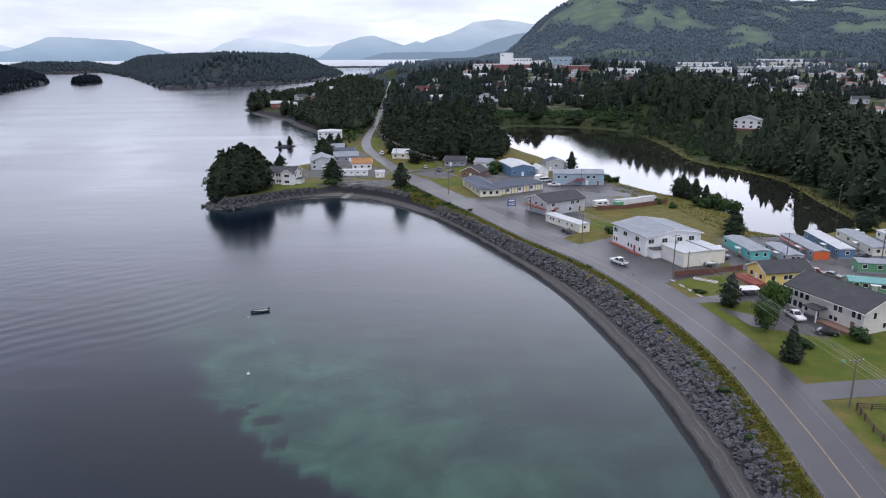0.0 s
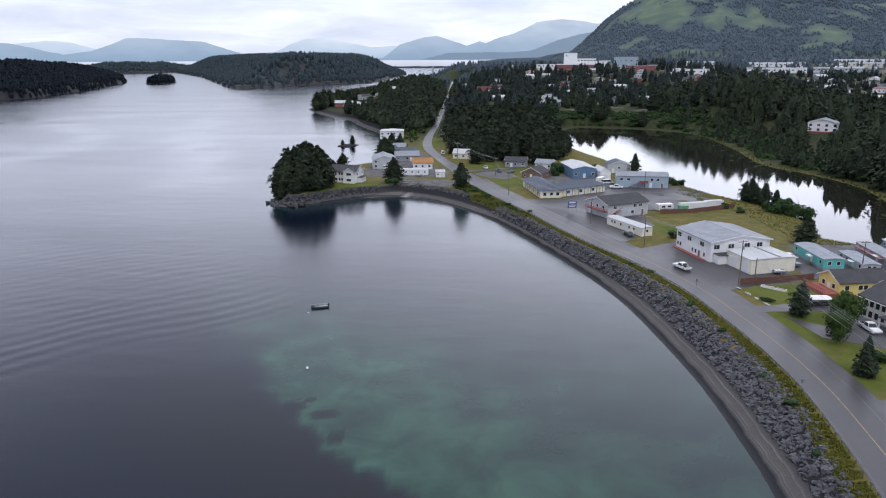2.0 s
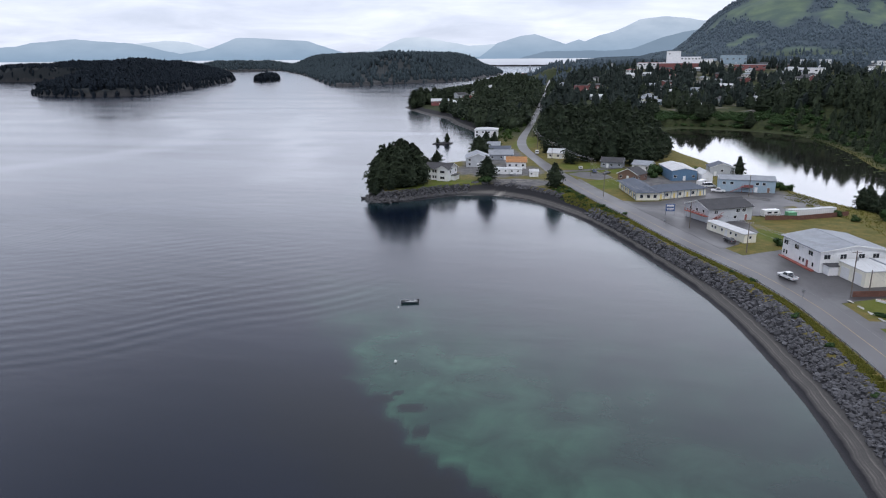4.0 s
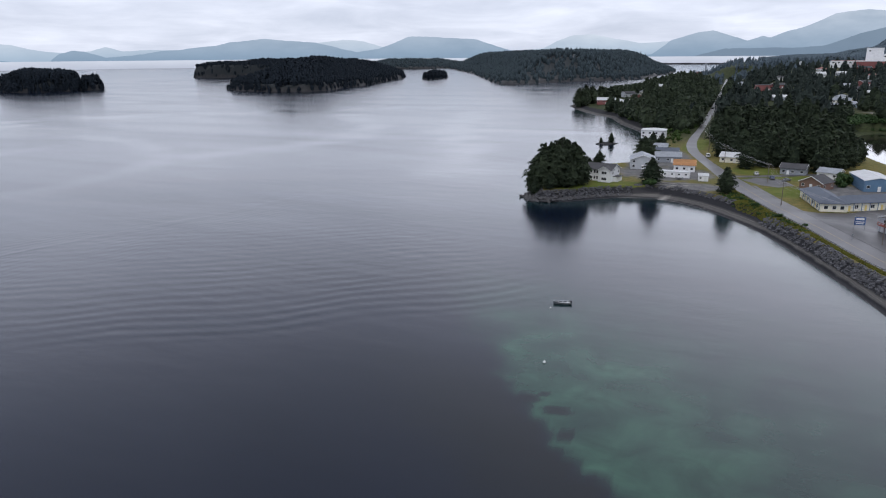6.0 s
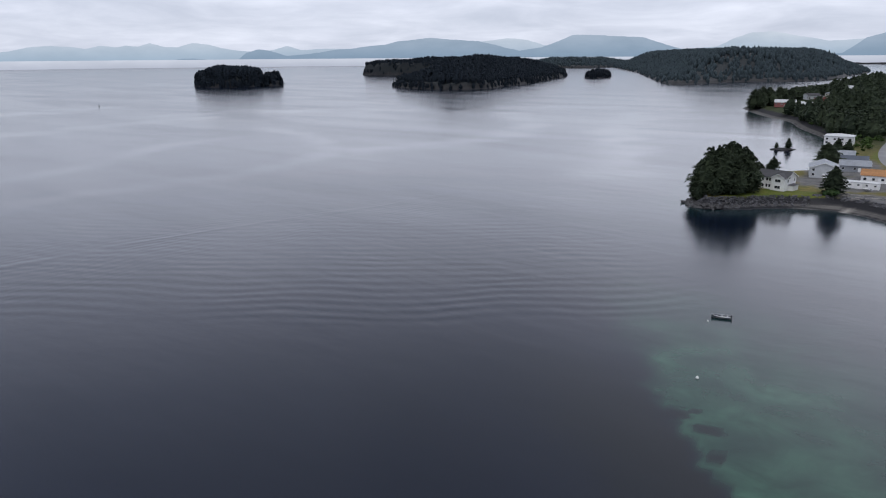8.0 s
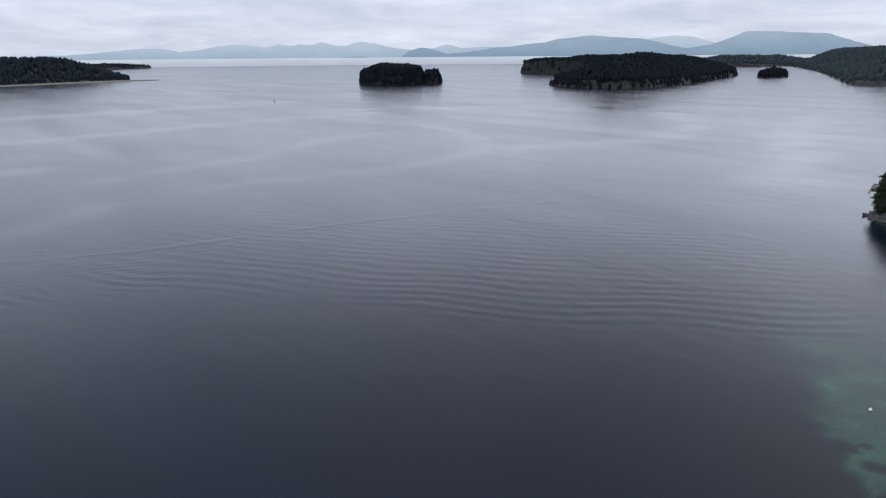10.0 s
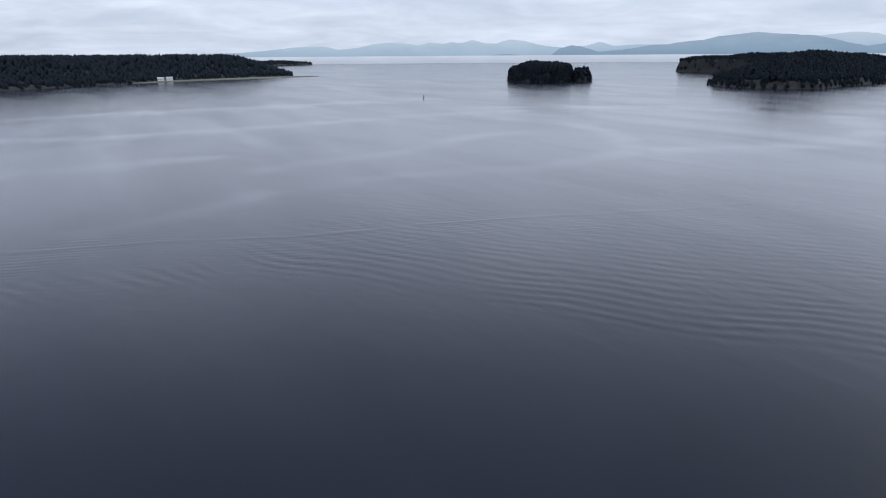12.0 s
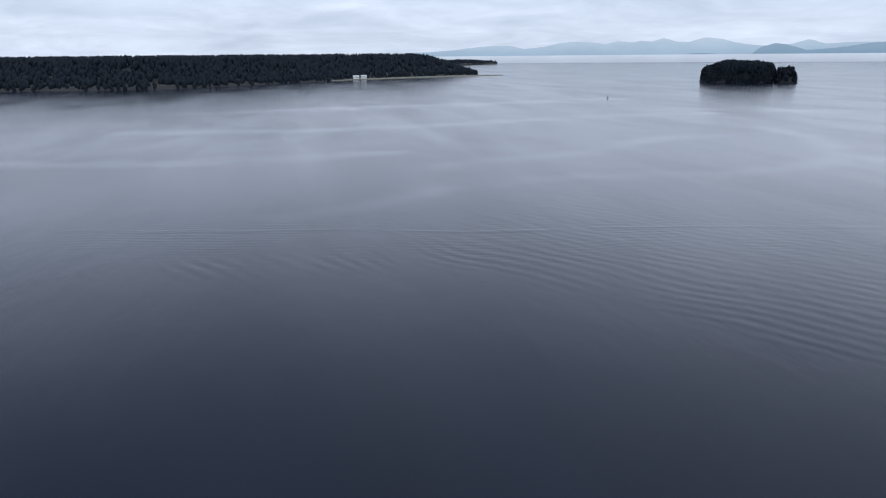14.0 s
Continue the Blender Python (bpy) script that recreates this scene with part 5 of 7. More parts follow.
# trailer park
def trailer(x, y, rot, w, d, h, wall, roofm, label, end_wall=None, roof="flat", n=4, extra=None):
    t = house("mobile_home", x, y, rot, w, d, h, roof, 0.35 if roof == "flat" else 0.9, wall, roofm, label, "mobile home",
              [("front", n, 1.9, 1.1, 0.9), ("right", 2 if d > 4.5 else 1, 1.9, 0.9, 0.9)], [("front", w * 0.12, "trim")], 0.25, group="mobile homes")
    box_part(t, "skirting", "grey", (-w / 2 - 0.03, -d / 2 - 0.03, -0.3, w / 2 + 0.03, d / 2 + 0.03, 0.55))
    u = w * 0.12
    for k in range(3):
        box_part(t, "step", "wood_post", (u - 0.7, -d / 2 - 1.3 + 0.35 * k, -0.2, u + 0.7, -d / 2 - 0.95 + 0.35 * k, 0.18 + 0.2 * k))
    box_part(t, "awning", "trim", (u - 1.1, -d / 2 - 1.3, 2.3, u + 1.1, -d / 2 - 0.02, 2.38))
    for f in (-0.3, 0.22):
        part("vent_pipe", Solid().tube((w * f, d * 0.2, h), (w * f, d * 0.2, h + 0.75), 0.09, 0.09, 8).mesh("vent_pipe", M["galv"]), t)
    part("gas_tank", Solid().tube((-w / 2 - 0.5, -0.2, 0.0), (-w / 2 - 0.5, -0.2, 1.2), 0.28, 0.28, 10).mesh("gas_tank", M["trim"]), t, "white upright gas tank")
    if end_wall:
        box_part(t, "end_wall", end_wall, (w / 2 + 0.03, -d / 2, 0.5, w / 2 + 0.08, d / 2, h - 0.05), label=end_wall + " end wall")
    return t


trailer(88.4, 197.0, -86, 17, 5.6, 2.9, "turq", "r_grey", "turquoise mobile home with pale roof", None, "flat", 3)
trailer(97.0, 192.0, -89, 13.5, 4.6, 2.7, "ltgrey", "r_grey", "pale grey mobile home with a grey roof")
t3 = trailer(106.0, 198.6, -90, 20, 4.4, 2.9, "grey", "r_grey", "grey mobile home with an orange end wall", "orange")
box_part(t3, "lean_to", "r_red", (-8, -3.6, 2.2, 6, -2.2, 2.35), label="dull red lean-to roof")
trailer(114.6, 201.0, -93, 22, 4.4, 2.9, "blue", "r_white", "blue mobile home with a white roof")
trailer(126.0, 203.0, -94, 22, 5.6, 2.8, "cream", "r_grey", "long cream mobile home with grey roof")
trailer(138.0, 205.0, -94, 16, 5.0, 2.8, "white", "r_white", "white mobile home with a flat roof")
trailer(117.5, 178.5, -14, 14, 5.2, 2.8, "green", "r_grey", "green mobile home with grey roof")
trailer(104.0, 163.0, -20, 9, 5.0, 2.6, "green", "r_teal", "small shed with a teal metal roof")
trailer(120.0, 163.0, -14, 9, 5.0, 2.6, "white", "r_grey", "white mobile home beside the lane")

# buildings round the lot
yt = house("yellow_trailer", 42.2, 232.0, -63, 19, 4.2, 2.7, "flat", 0.3, "cream", "r_white", "long cream site trailer with white roof", "trailer",
           [("front", [-6.5, -4.9, -1.5, 3.0, 5.5], 1.7, 0.8, 0.8), ("right", 1, 1.7, 0.8, 0.8)], [("front", 0.6, "trim")], 0.2)
gb = house("grey_building", 42.2, 258.0, -60, 12.5, 18, 4.8, "gable_y", 2.0, "ltgrey", "r_dark", "pale grey two-storey building with brown shingles", "building",
           [("front", [-3.5, 0.0, 3.5], 3.7, 1.1, 1.0), ("right", [-6.0, 3.0, 5.5], 3.7, 1.4, 1.1), ("right", [-6.0, 2.0], 1.5, 1.2, 1.0)], [("front", -4.5, "trim"), ("right", 6.5, "red")], 0.5)
st = Solid()
for i in range(10):
    st.box(6.4, -9.5 + i * 0.55, 0.2 + i * 0.26, 7.6, -9.5 + (i + 1) * 0.55, 0.3 + i * 0.26)
st.prism([(-9.6, 1.1), (-4.0, 3.7), (-4.0, 3.85), (-9.6, 1.25)], "x", 7.55, 7.65)
part("stairs", st.mesh("stairs", M["deck"]), gb, "red-stained outside stairs")
box_part(gb, "balcony", "deck", (-5.0, -10.6, 2.4, 6.4, -9.0, 2.55), label="red-stained balcony")
for i in range(8):
    box_part(gb, "baluster", "deck", (-5.0 + i * 1.6, -10.6, 2.5, -4.86 + i * 1.6, -10.48, 3.4))
box_part(gb, "handrail", "deck", (-5.0, -10.62, 3.35, 6.4, -10.46, 3.48))

mo = thing("motel", 16.6, 299.0, 4.0, -77, "low cream-white L-shaped motel with blue-grey hipped roof", "motel")
shell(mo, 28, 9, 3.0, "hip", 2.3, "cream", "r_blue", 0.7)
b2 = pose(16.6, 299.0, 0, 0, 0, -77).inverted() @ pose(30.6, 297.6, -0.02, 0, 0, 33)
shell(mo, 25, 9, 3.0, "hip", 2.1, "cream", "r_blue", 0.7, b2)
for home_w, base_, count in ((28, Matrix(), 8), (25, b2, 7)):
    step_ = (home_w - 2.4) / count
    for k in range(count):
        u = -home_w / 2 + 1.2 + (k + 0.5) * step_
        if k % 2:
            windows(mo, home_w, 9, "front", [u - 0.5], 1.6, 1.4, 1.2, "trim", base_)
        else:
            door(mo, home_w, 9, "front", u, 1.0, 2.05, "yellow", base_)
        part("pilaster", Solid().box(u + step_ / 2 - 0.12, -4.62, 0, u + step_ / 2 + 0.12, -4.51, 2.95).mesh("pilaster", M["blue"]), mo, "", base_)
windows(mo, 28, 9, "right", [-2.6, 0.2, 2.8], 1.6, 1.2, 1.2)
CLEAR.append((20, 290, 26))

lb = house("long_blue_building", 61.5, 316.0, -4, 22, 10, 5.0, "gable_x", 1.2, "paleblue", "r_grey", "long pale blue metal building with red stairs", "building",
           [("front", [-9.0, -6.0, 4.0, 6.5], 3.6, 1.2, 1.0)], [("front", 3.6, "white"), ("front", 8.4, "brown")], 0.3)
box_part(lb, "stair_landing", "red", (-2.2, -7.2, 2.3, 2.2, -5.0, 2.5), label="red stair landing")
for u in (-2.2, 2.05):
    box_part(lb, "stair_post", "red", (u, -7.2, -0.2, u + 0.15, -7.05, 3.5))
st = Solid()
for i in range(9):
    st.box(-2.4 - i * 0.5, -7.0, 2.2 - i * 0.25, -1.9 - i * 0.5, -5.6, 2.3 - i * 0.25)
part("stairs", st.mesh("stairs", M["red"]), lb, "red outside stairs")
box_part(lb, "stair_wall", "red", (-1.6, -7.22, 2.5, 2.0, -7.12, 3.4))
house("blue_warehouse", 36.5, 346.0, -79, 22, 11.5, 4.6, "gable_x", 1.2, "blue", "r_white", "blue metal warehouse with a white roof", "warehouse", [("right", 2, 2.0, 1.2, 1.0)], [("right", 0.0, "white")], 0.3)
house("white_shed", 47.0, 338.0, -79, 12, 5, 3.4, "gable_x", 1.6, "white", "r_white", "white tarpaulin shelter beside the warehouse", "shed", [], [("right", 0.0, "trim")], 0.1)
house("grey_shed", 57.0, 356.0, 4, 11, 9, 4.0, "gable_y", 1.9, "ltgrey", "r_blue", "blue-grey gabled shed beside the pond", "shed", [("front", 1, 2.6, 1.0, 0.9)], [("front", -3.0, "white")], 0.3)
house("brown_house", 15.5, 335.0, -30, 10, 9, 3.0, "gable_y", 2.4, "brown", "r_dark", "small red-brown house with steep roof", "house", [("front", 2, 1.6, 1.0, 1.0), ("right", 2, 1.6, 1.0, 1.0)], [("front", 0.0, "white")])
house("grey_cottage", 7.0, 372.0, -10, 11, 8, 3.0, "gable_x", 1.8, "grey", "r_dark", "grey cottage with a dark roof", "house", [("front", 3, 1.6, 1.1, 1.0)], [("front", -2.0, "white")])
house("cream_house", -22.0, 402.0, -8, 12, 9, 3.0, "gable_x", 1.9, "cream", "r_white", "cream house with a pale metal roof", "house", [("front", 3, 1.6, 1.1, 1.0)], [("front", 1.5, "trim")])
house("white_cottage", 22.0, 366.0, -20, 9, 8, 2.8, "gable_x", 1.6, "white", "r_grey", "small white cottage near the pond", "house", [("front", 2, 1.5, 1.0, 1.0)], [("front", 0.0, "trim")])

# the house on the point, and its neighbours
ph = house("point_house", -72.8, 321.0, -10, 12.5, 9.5, 5.4, "gable_x", 2.0, "white", "r_dark", "white two-storey house with a dark roof", "house",
           [("front", [-5.2, -3.6, -1.8, -0.6], 4.2, 0.8, 1.2), ("front", [-5.2, -3.6, -1.8, -0.6], 1.5, 0.8, 1.2), ("right", 2, 4.0, 1.0, 1.2)], [("front", 0.6, "trim")], 0.6)
gable = pose(3.4, -4.4, 0)
shell(ph, 5.6, 4.0, 5.4, "gable_y", 1.5, "white", "r_dark", 0.5, gable)
windows(ph, 5.6, 4.0, "front", [0.0], 4.2, 2.2, 1.1, "trim", gable)
windows(ph, 5.6, 4.0, "front", [0.0], 1.5, 2.2, 1.1, "trim", gable)
box_part(ph, "side_porch", "trim", (6.3, -3.0, -0.3, 8.4, 2.5, 2.3), label="white side porch")
box_part(ph, "porch_roof", "r_dark", (6.25, -3.3, 2.3, 8.8, 2.8, 2.45))
box_part(ph, "chimney", "grey", (-1.0, 0.4, 6.6, -0.2, 1.2, 8.2), label="grey chimney")
house("orange_roof_house", -42.0, 364.0, 6, 10, 12, 3.2, "gable_x", 1.8, "white", "r_rust", "white house with a mossy rust-coloured roof", "house", [("front", 3, 1.6, 1.1, 1.0)], [("front", 1.0, "trim")])
wt_ = house("white_trailer", -44.5, 341.0, 3, 15.5, 4.2, 2.6, "flat", 0.5, "white", "r_white", "long white trailer with rounded roof", "trailer", [("front", 5, 1.6, 0.8, 0.6)], [("front", 2.0, "trim")], 0.15)
house("grey_gabled_house", -63.0, 366.0, 12, 12, 15, 4.6, "gable_y", 2.3, "ltgrey", "r_grey", "pale grey two-storey house with a grey roof", "house", [("front", 2, 1.6, 1.1, 1.1), ("front", 2, 3.8, 1.1, 1.0), ("right", 4, 2.0, 1.0, 1.0)], [("front", 0.0, "white")])
house("dark_grey_house", -54.0, 391.0, 10, 13, 9, 3.0, "gable_x", 2.0, "grey", "r_grey", "grey house with a pale roof", "house", [("front", 3, 1.6, 1.0, 1.0)], [("front", 2.0, "white")])
house("blue_grey_house", -58.0, 408.0, 8, 14, 9, 3.0, "gable_x", 2.0, "grey", "r_blue", "blue-grey house with white eaves", "house", [("front", 3, 1.6, 1.0, 1.0)], [("front", 2.0, "white")])
house("shore_house", -66.0, 428.0, 8, 12, 9, 3.0, "gable_x", 2.0, "ltgrey", "r_grey", "grey house by the shore", "house", [("front", 3, 1.6, 1.0, 1.0)], [("front", 2.0, "white")])
house("white_hall", -80.0, 503.0, 4, 16, 13, 5.2, "hip", 1.4, "white", "r_white", "white house with a shallow pale roof", "house", [("front", 4, 3.6, 1.2, 1.1), ("front", 3, 1.5, 1.2, 1.1)], [("front", 2.0, "trim")])
house("tall_narrow_house", -76.0, 560.0, 4, 7, 8, 9.0, "gable_x", 1.6, "ltgrey", "r_grey", "tall narrow grey house", "house", [("front", 1, 3.0, 1.0, 1.0), ("front", 1, 6.0, 1.0, 1.0)], [("front", 0, "trim")])
house("red_point_house", -183.0, 806.0, 10, 20, 11, 4.5, "gable_x", 2.5, "red", "r_white", "red house with a white roof on the point", "house", [("front", 4, 3.0, 1.2, 1.2)], [("front", 0, "trim")])
hh = house("hill_house", 206.0, 477.0, -28, 17, 13, 7.5, "gable_y", 2.6, "white", "r_grey", "tall white house on the wooded hill", "house",
           [("front", 4, 6.2, 1.5, 1.4), ("front", 4, 3.4, 1.5, 1.4), ("right", 3, 6.2, 1.2, 1.3), ("right", 3, 3.4, 1.2, 1.3)], [("front", 0.0, "trim")], z=10.5)
box_part(hh, "deck", "red", (-9.5, -9.0, -0.5, 6.0, -6.5, 2.3), label="red-brown deck")
for k in range(10, 52, 8):
    CLEAR.append((206 - 0.397 * k, 477 - 0.918 * k, 9))

# ---- town on the slope ----
proto = []
kinds = [("white", "r_grey"), ("ltgrey", "r_dark"), ("cream", "r_grey"), ("white", "r_dark"), ("paleblue", "r_grey"), ("red", "r_dark"), ("beige", "r_grey"), ("white", "r_white"), ("grey", "r_white"), ("white", "r_red")]
words = {"white": "white", "ltgrey": "pale grey", "cream": "cream", "paleblue": "pale blue", "red": "red", "beige": "beige", "grey": "grey"}
rwords = {"r_grey": "grey", "r_dark": "dark", "r_white": "white", "r_red": "red"}
r5 = np.random.RandomState(55)


def town_site(n, az0, az1, r0, r1, seed):
    r = np.random.RandomState(seed)
    out = []
    while len(out) < n:
        a, d = r.uniform(az0, az1), r.uniform(r0, r1)
        x, y = d * math.sin(radians(a)), d * math.cos(radians(a))
        if inside(np.array([x]), np.array([y]), MAIN)[0] and far_from(np.array([x]), np.array([y]), COAST)[0] > 22 and far_from(np.array([x]), np.array([y]), ROAD)[0] > 14 and all((x - u) ** 2 + (y - v) ** 2 > 26 ** 2 for u, v in out):
            out.append((x, y))
    return out


SITES = town_site(58, 3.0, 15.5, 690, 1150, 61) + town_site(95, 17.5, 34, 720, 1600, 62) + town_site(10, -5, 3, 760, 1300, 63) + town_site(16, -11.5, -7.5, 620, 880, 64) + town_site(16, 24, 33, 560, 760, 65)
xs, ys = np.array([p[0] for p in SITES]), np.array([p[1] for p in SITES])
zs = land(xs, ys)
for i, (x, y) in enumerate(SITES):
    big = r5.uniform() < 0.22
    rot = r5.choice([-60, -20, 15, 40]) + r5.uniform(-8, 8)
    if i < 10:
        wall, roofm = kinds[i]
        h = house("town_house", x, y, rot, 11 + (i % 3) * 2, 8 + (i % 2) * 1.5, 2.7 + 1.3 * (i % 2), "gable_x" if i % 3 else "hip", 2.0, wall, roofm, words[wall] + " house with a " + rwords[roofm] + " roof on the slope", "house",
                  [("front", 3, 1.6, 1.4, 1.2), ("right", 2, 1.6, 1.3, 1.2), ("left", 2, 1.6, 1.3, 1.2)], [("front", 1.2, "trim")], z=float(zs[i]), group="town houses", clear=False)
        proto.append(h)
    else:
        copy_thing(proto[i % 10], pose(x, y, float(zs[i]), 0, 0, rot))
    CLEAR.append((x, y, 9))
    if i % 3:
        CLEAR.append((x - x / math.hypot(x, y) * 15, y - y / math.hypot(x, y) * 15, 10))   # a front yard open to the bay

for x, y, rot, w, d, h, wall, roofm, lab in ((420, 1130, -25, 60, 22, 7, "white", "r_white", "long white flat-roofed town building"), (520, 1180, -25, 70, 24, 7, "ltgrey", "r_white", "long pale flat-roofed store in town"),
                                             (480, 1380, -20, 80, 26, 7, "white", "r_white", "wide white warehouse in the town"), (330, 1290, -15, 60, 22, 8, "white", "r_grey", "wide white school with grey roof"),
                                             (640, 1330, -25, 70, 26, 8, "beige", "r_white", "wide beige store with flat roof"), (560, 1010, -25, 50, 18, 6, "white", "r_red", "white building with a red roof"),
                                             (150, 1260, -8, 60, 20, 8, "paleblue", "r_grey", "long pale blue building with grey roof"), (190, 1030, -12, 38, 16, 7, "red", "r_grey", "long red-brown building with grey roof"), (186, 1140, -8, 36, 18, 12, "paleblue", "r_blue", "long pale building with a blue roof"),
                                             (250, 1000, -12, 46, 18, 7, "white", "r_grey", "white hall with a grey roof"), (700, 1500, -25, 90, 26, 8, "white", "r_white", "wide white warehouse in the town"),
                                             (-24, 880, 10, 18, 13, 6, "red", "r_dark", "dark red hall with a dark roof")):
    bt = house("town_building", x, y, rot, w, d, h, "flat", 0.4, wall, roofm, lab, "building", [("front", int(w / 7), h * 0.55, 2.6, 1.6)], [("front", 4.0, "trim")], z=ground_z(x, y), clear=False)
    for u in np.linspace(-w / 2, w / 2, 4):
        CLEAR.append((x + u * math.cos(radians(rot)), y + u * math.sin(radians(rot)), 18))
        CLEAR.append((x + u * math.cos(radians(rot)) - 22 * x / math.hypot(x, y), y + u * math.sin(radians(rot)) - 22 * y / math.hypot(x, y), 17))

# the white tower block on the hill top
tz = ground_z(105, 1125)
tb = thing("tower_block", 100, 1125, tz, -5, "white tower block above red and white wings", "building")
shell(tb, 20, 16, 25, "flat", 0.3, "white", "r_white", 0.2)
windows(tb, 20, 16, "front", [-6], 21.5, 2.2, 1.4)
shell(tb, 28, 16, 17, "flat", 0.3, "white", "r_grey", 0.2, pose(24.3, 2, 0))
shell(tb, 18, 16, 13, "flat", 0.3, "white", "r_white", 0.2, pose(47.6, 2, 0))
windows(tb, 28, 16, "front", spread(6, 28, 2), 14.2, 2.4, 1.6, "trim", pose(24.3, 2, 0))
shell(tb, 40, 14, 9, "flat", 0.3, "white", "r_red", 0.2, pose(-30.3, -4, 0))
shell(tb, 70, 14, 8, "flat", 0.3, "red", "r_white", 0.2, pose(12, -18.5, 0))
windows(tb, 40, 14, "front", spread(6, 40, 3), 6.4, 2.4, 1.6, "trim", pose(-30.3, -4, 0))
for u in range(-50, 70, 16):
    CLEAR.append((100 + u, 1108, 15))

# harbour works far along the channel
hz = 1.0
hb = thing("cannery", -170, 1830, hz, 5, "low white and red harbour sheds with a tall stack", "building")
shell(hb, 34, 22, 9, "gable_x", 3, "white", "r_white", 0.6)
windows(hb, 34, 22, "front", spread(5, 34, 3), 5.0, 2.4, 1.6, "trim")
part("stack", Solid().tube((-14, 150, 0), (-14, 150, 35), 2.6, 2.0, 12).mesh("stack", M["grey"]), hb, "tall grey stack")
shell(hb, 60, 20, 13, "flat", 0.4, "red", "r_white", 0.3, pose(-6, 130, 0))
shell(hb, 30, 18, 18, "flat", 0.4, "white", "r_grey", 0.3, pose(40, 150, 0))
CLEAR.append((-170, 1812, 22))
bw = Solid()
for i in range(14):
    bw.box(-760 + i * 45, 4190, -1, -716 + i * 45, 4210, 7 + (i % 3) * 0.6)
tagged(new("breakwater", bw.mesh("breakwater", M["rock"])), "long dark rubble breakwater", "breakwater", kind="structure")

# houses behind the spit
for x, y in ((-1746, 186), (-1758, 206)):
    house("spit_house", x - 18, y, 80, 14, 10, 5, "gable_x", 3, "white", "r_white", "white house at the edge of the wood", "house", [("front", 3, 3, 1.4, 1.2)], [("front", 0, "trim")], z=2.5, clear=False)

# ---- near trees ----
def trunk_mesh(h, r, seed, limbs=7):
    rr = np.random.RandomState(seed)
    s = Solid()
    p = Vector((0, 0, -0.4))
    for i in range(5):
        q = Vector((rr.uniform(-0.05, 0.05) * i, rr.uniform(-0.05, 0.05) * i, h * 0.92 * (i + 1) / 5))
        s.tube(p, q, r * (1 - i / 5.5), r * (1 - (i + 1) / 5.5), 7)
        p = q
    for i in range(limbs):
        a, z = rr.uniform(0, 6.28), h * rr.uniform(0.15, 0.7)
        ln = h * 0.16 * (1.1 - z / h)
        s.tube((0, 0, z), (ln * math.cos(a), ln * math.sin(a), z + ln * 0.15), r * 0.22, r * 0.06, 5)
    return s.mesh("trunk", M["bark"])


def spruce_proto(seed, n=1100, slim=0.23, bare=0.04, blunt=1.0, size=0.06):
    v, f = crown_mesh(n, slim, bare, seed, blunt, size)
    return raw_mesh("crown", v, f, [M["spruce"]])


CROWNS = [spruce_proto(s) for s in (1, 2, 3)]
BROAD = [raw_mesh("crown", *limb_mesh(2300, 70, 0.36, 0.05, s, 0.05, 1.8), [M["spruce"]]) for s in (11, 12, 13, 14)]
DOMES = [raw_mesh("crown", *limb_mesh(2600, 64, 0.40, 0.05, s, 0.047, 2.3), [M["spruce"]]) for s in (31, 32, 33, 34)]
ALDERS = []
for s in (5, 6, 7):
    v, f = clump_mesh(3200, s, 0.95, 0.04)
    ALDERS.append(raw_mesh("crown", v, f, [M["alder"]]))
SHRUBS = []
for s in (8, 9):
    v, f = clump_mesh(700, s, 0.8, 0.07, 0.12)
    SHRUBS.append(raw_mesh("crown", v, f, [M["shrub"]]))
TRUNK = [trunk_mesh(1.0, 0.022, s) for s in (1, 2)]


def tree(name, x, y, h, wide, kind, label, i=0, z=None, group=""):
    data = {"spruce": CROWNS, "broad": BROAD, "dome": DOMES, "alder": ALDERS, "shrub": SHRUBS}[kind]
    ob = thing(name, x, y, max(ground_z(x, y), 0.5) if z is None else z, (i * 77 + x * 13) % 360, label, "tree" if kind != "shrub" else "shrub", group)
    part("trunk", TRUNK[i % 2], ob, "", Matrix.Diagonal((h, h, h, 1)))
    part("crown", data[i % len(data)], ob, "", Matrix.Diagonal((h * wide, h * wide, h, 1)))
    return ob


BIG_S = "large round dark spruce between shore houses"
S_, A_, B_ = "dark green spruce with drooping branches", "round bright green leafy tree", "bushy dark green shrub"
tree("spruce_tree", 66.0, 153.0, 8.2, 1.1, "broad", S_ + " on the lawn", 0)
tree("alder_tree", 67.6, 137.5, 7.8, 1.0, "alder", A_ + " by the drive", 1)
tree("alder_tree", 74.0, 148.5, 9.0, 0.9, "alder", A_ + " before the house", 2)
tree("spruce_tree", 66.0, 122.5, 8.2, 1.25, "spruce", S_ + " beside the road", 1)
tree("shrub", 71.5, 129.0, 3.0, 1.5, "shrub", B_ + " beside a spruce", 0)
tree("shrub", 84.5, 132.0, 3.6, 1.5, "shrub", B_ + " at the house corner", 1)
tree("spruce_tree", -50.5, 319.0, 12.5, 1.45, "broad", S_ + " on the shore lawn", 1)
tree("shrub", -50.0, 315.5, 5.0, 1.6, "shrub", B_ + " below a spruce", 0)
tree("spruce_tree", -18.5, 307.5, 11.5, 1.15, "dome", "round dense dark spruce at the roadside", 2)
tree("spruce_tree", -66.5, 397.0, 13.0, 1.75, "dome", BIG_S, 3)
tree("spruce_tree", 65.0, 352.0, 11.0, 0.9, "broad", S_ + " beside the pond", 2)
tree("spruce_tree", 139.5, 225.0, 10.0, 1.3, "broad", S_ + " behind the mobile homes", 3)
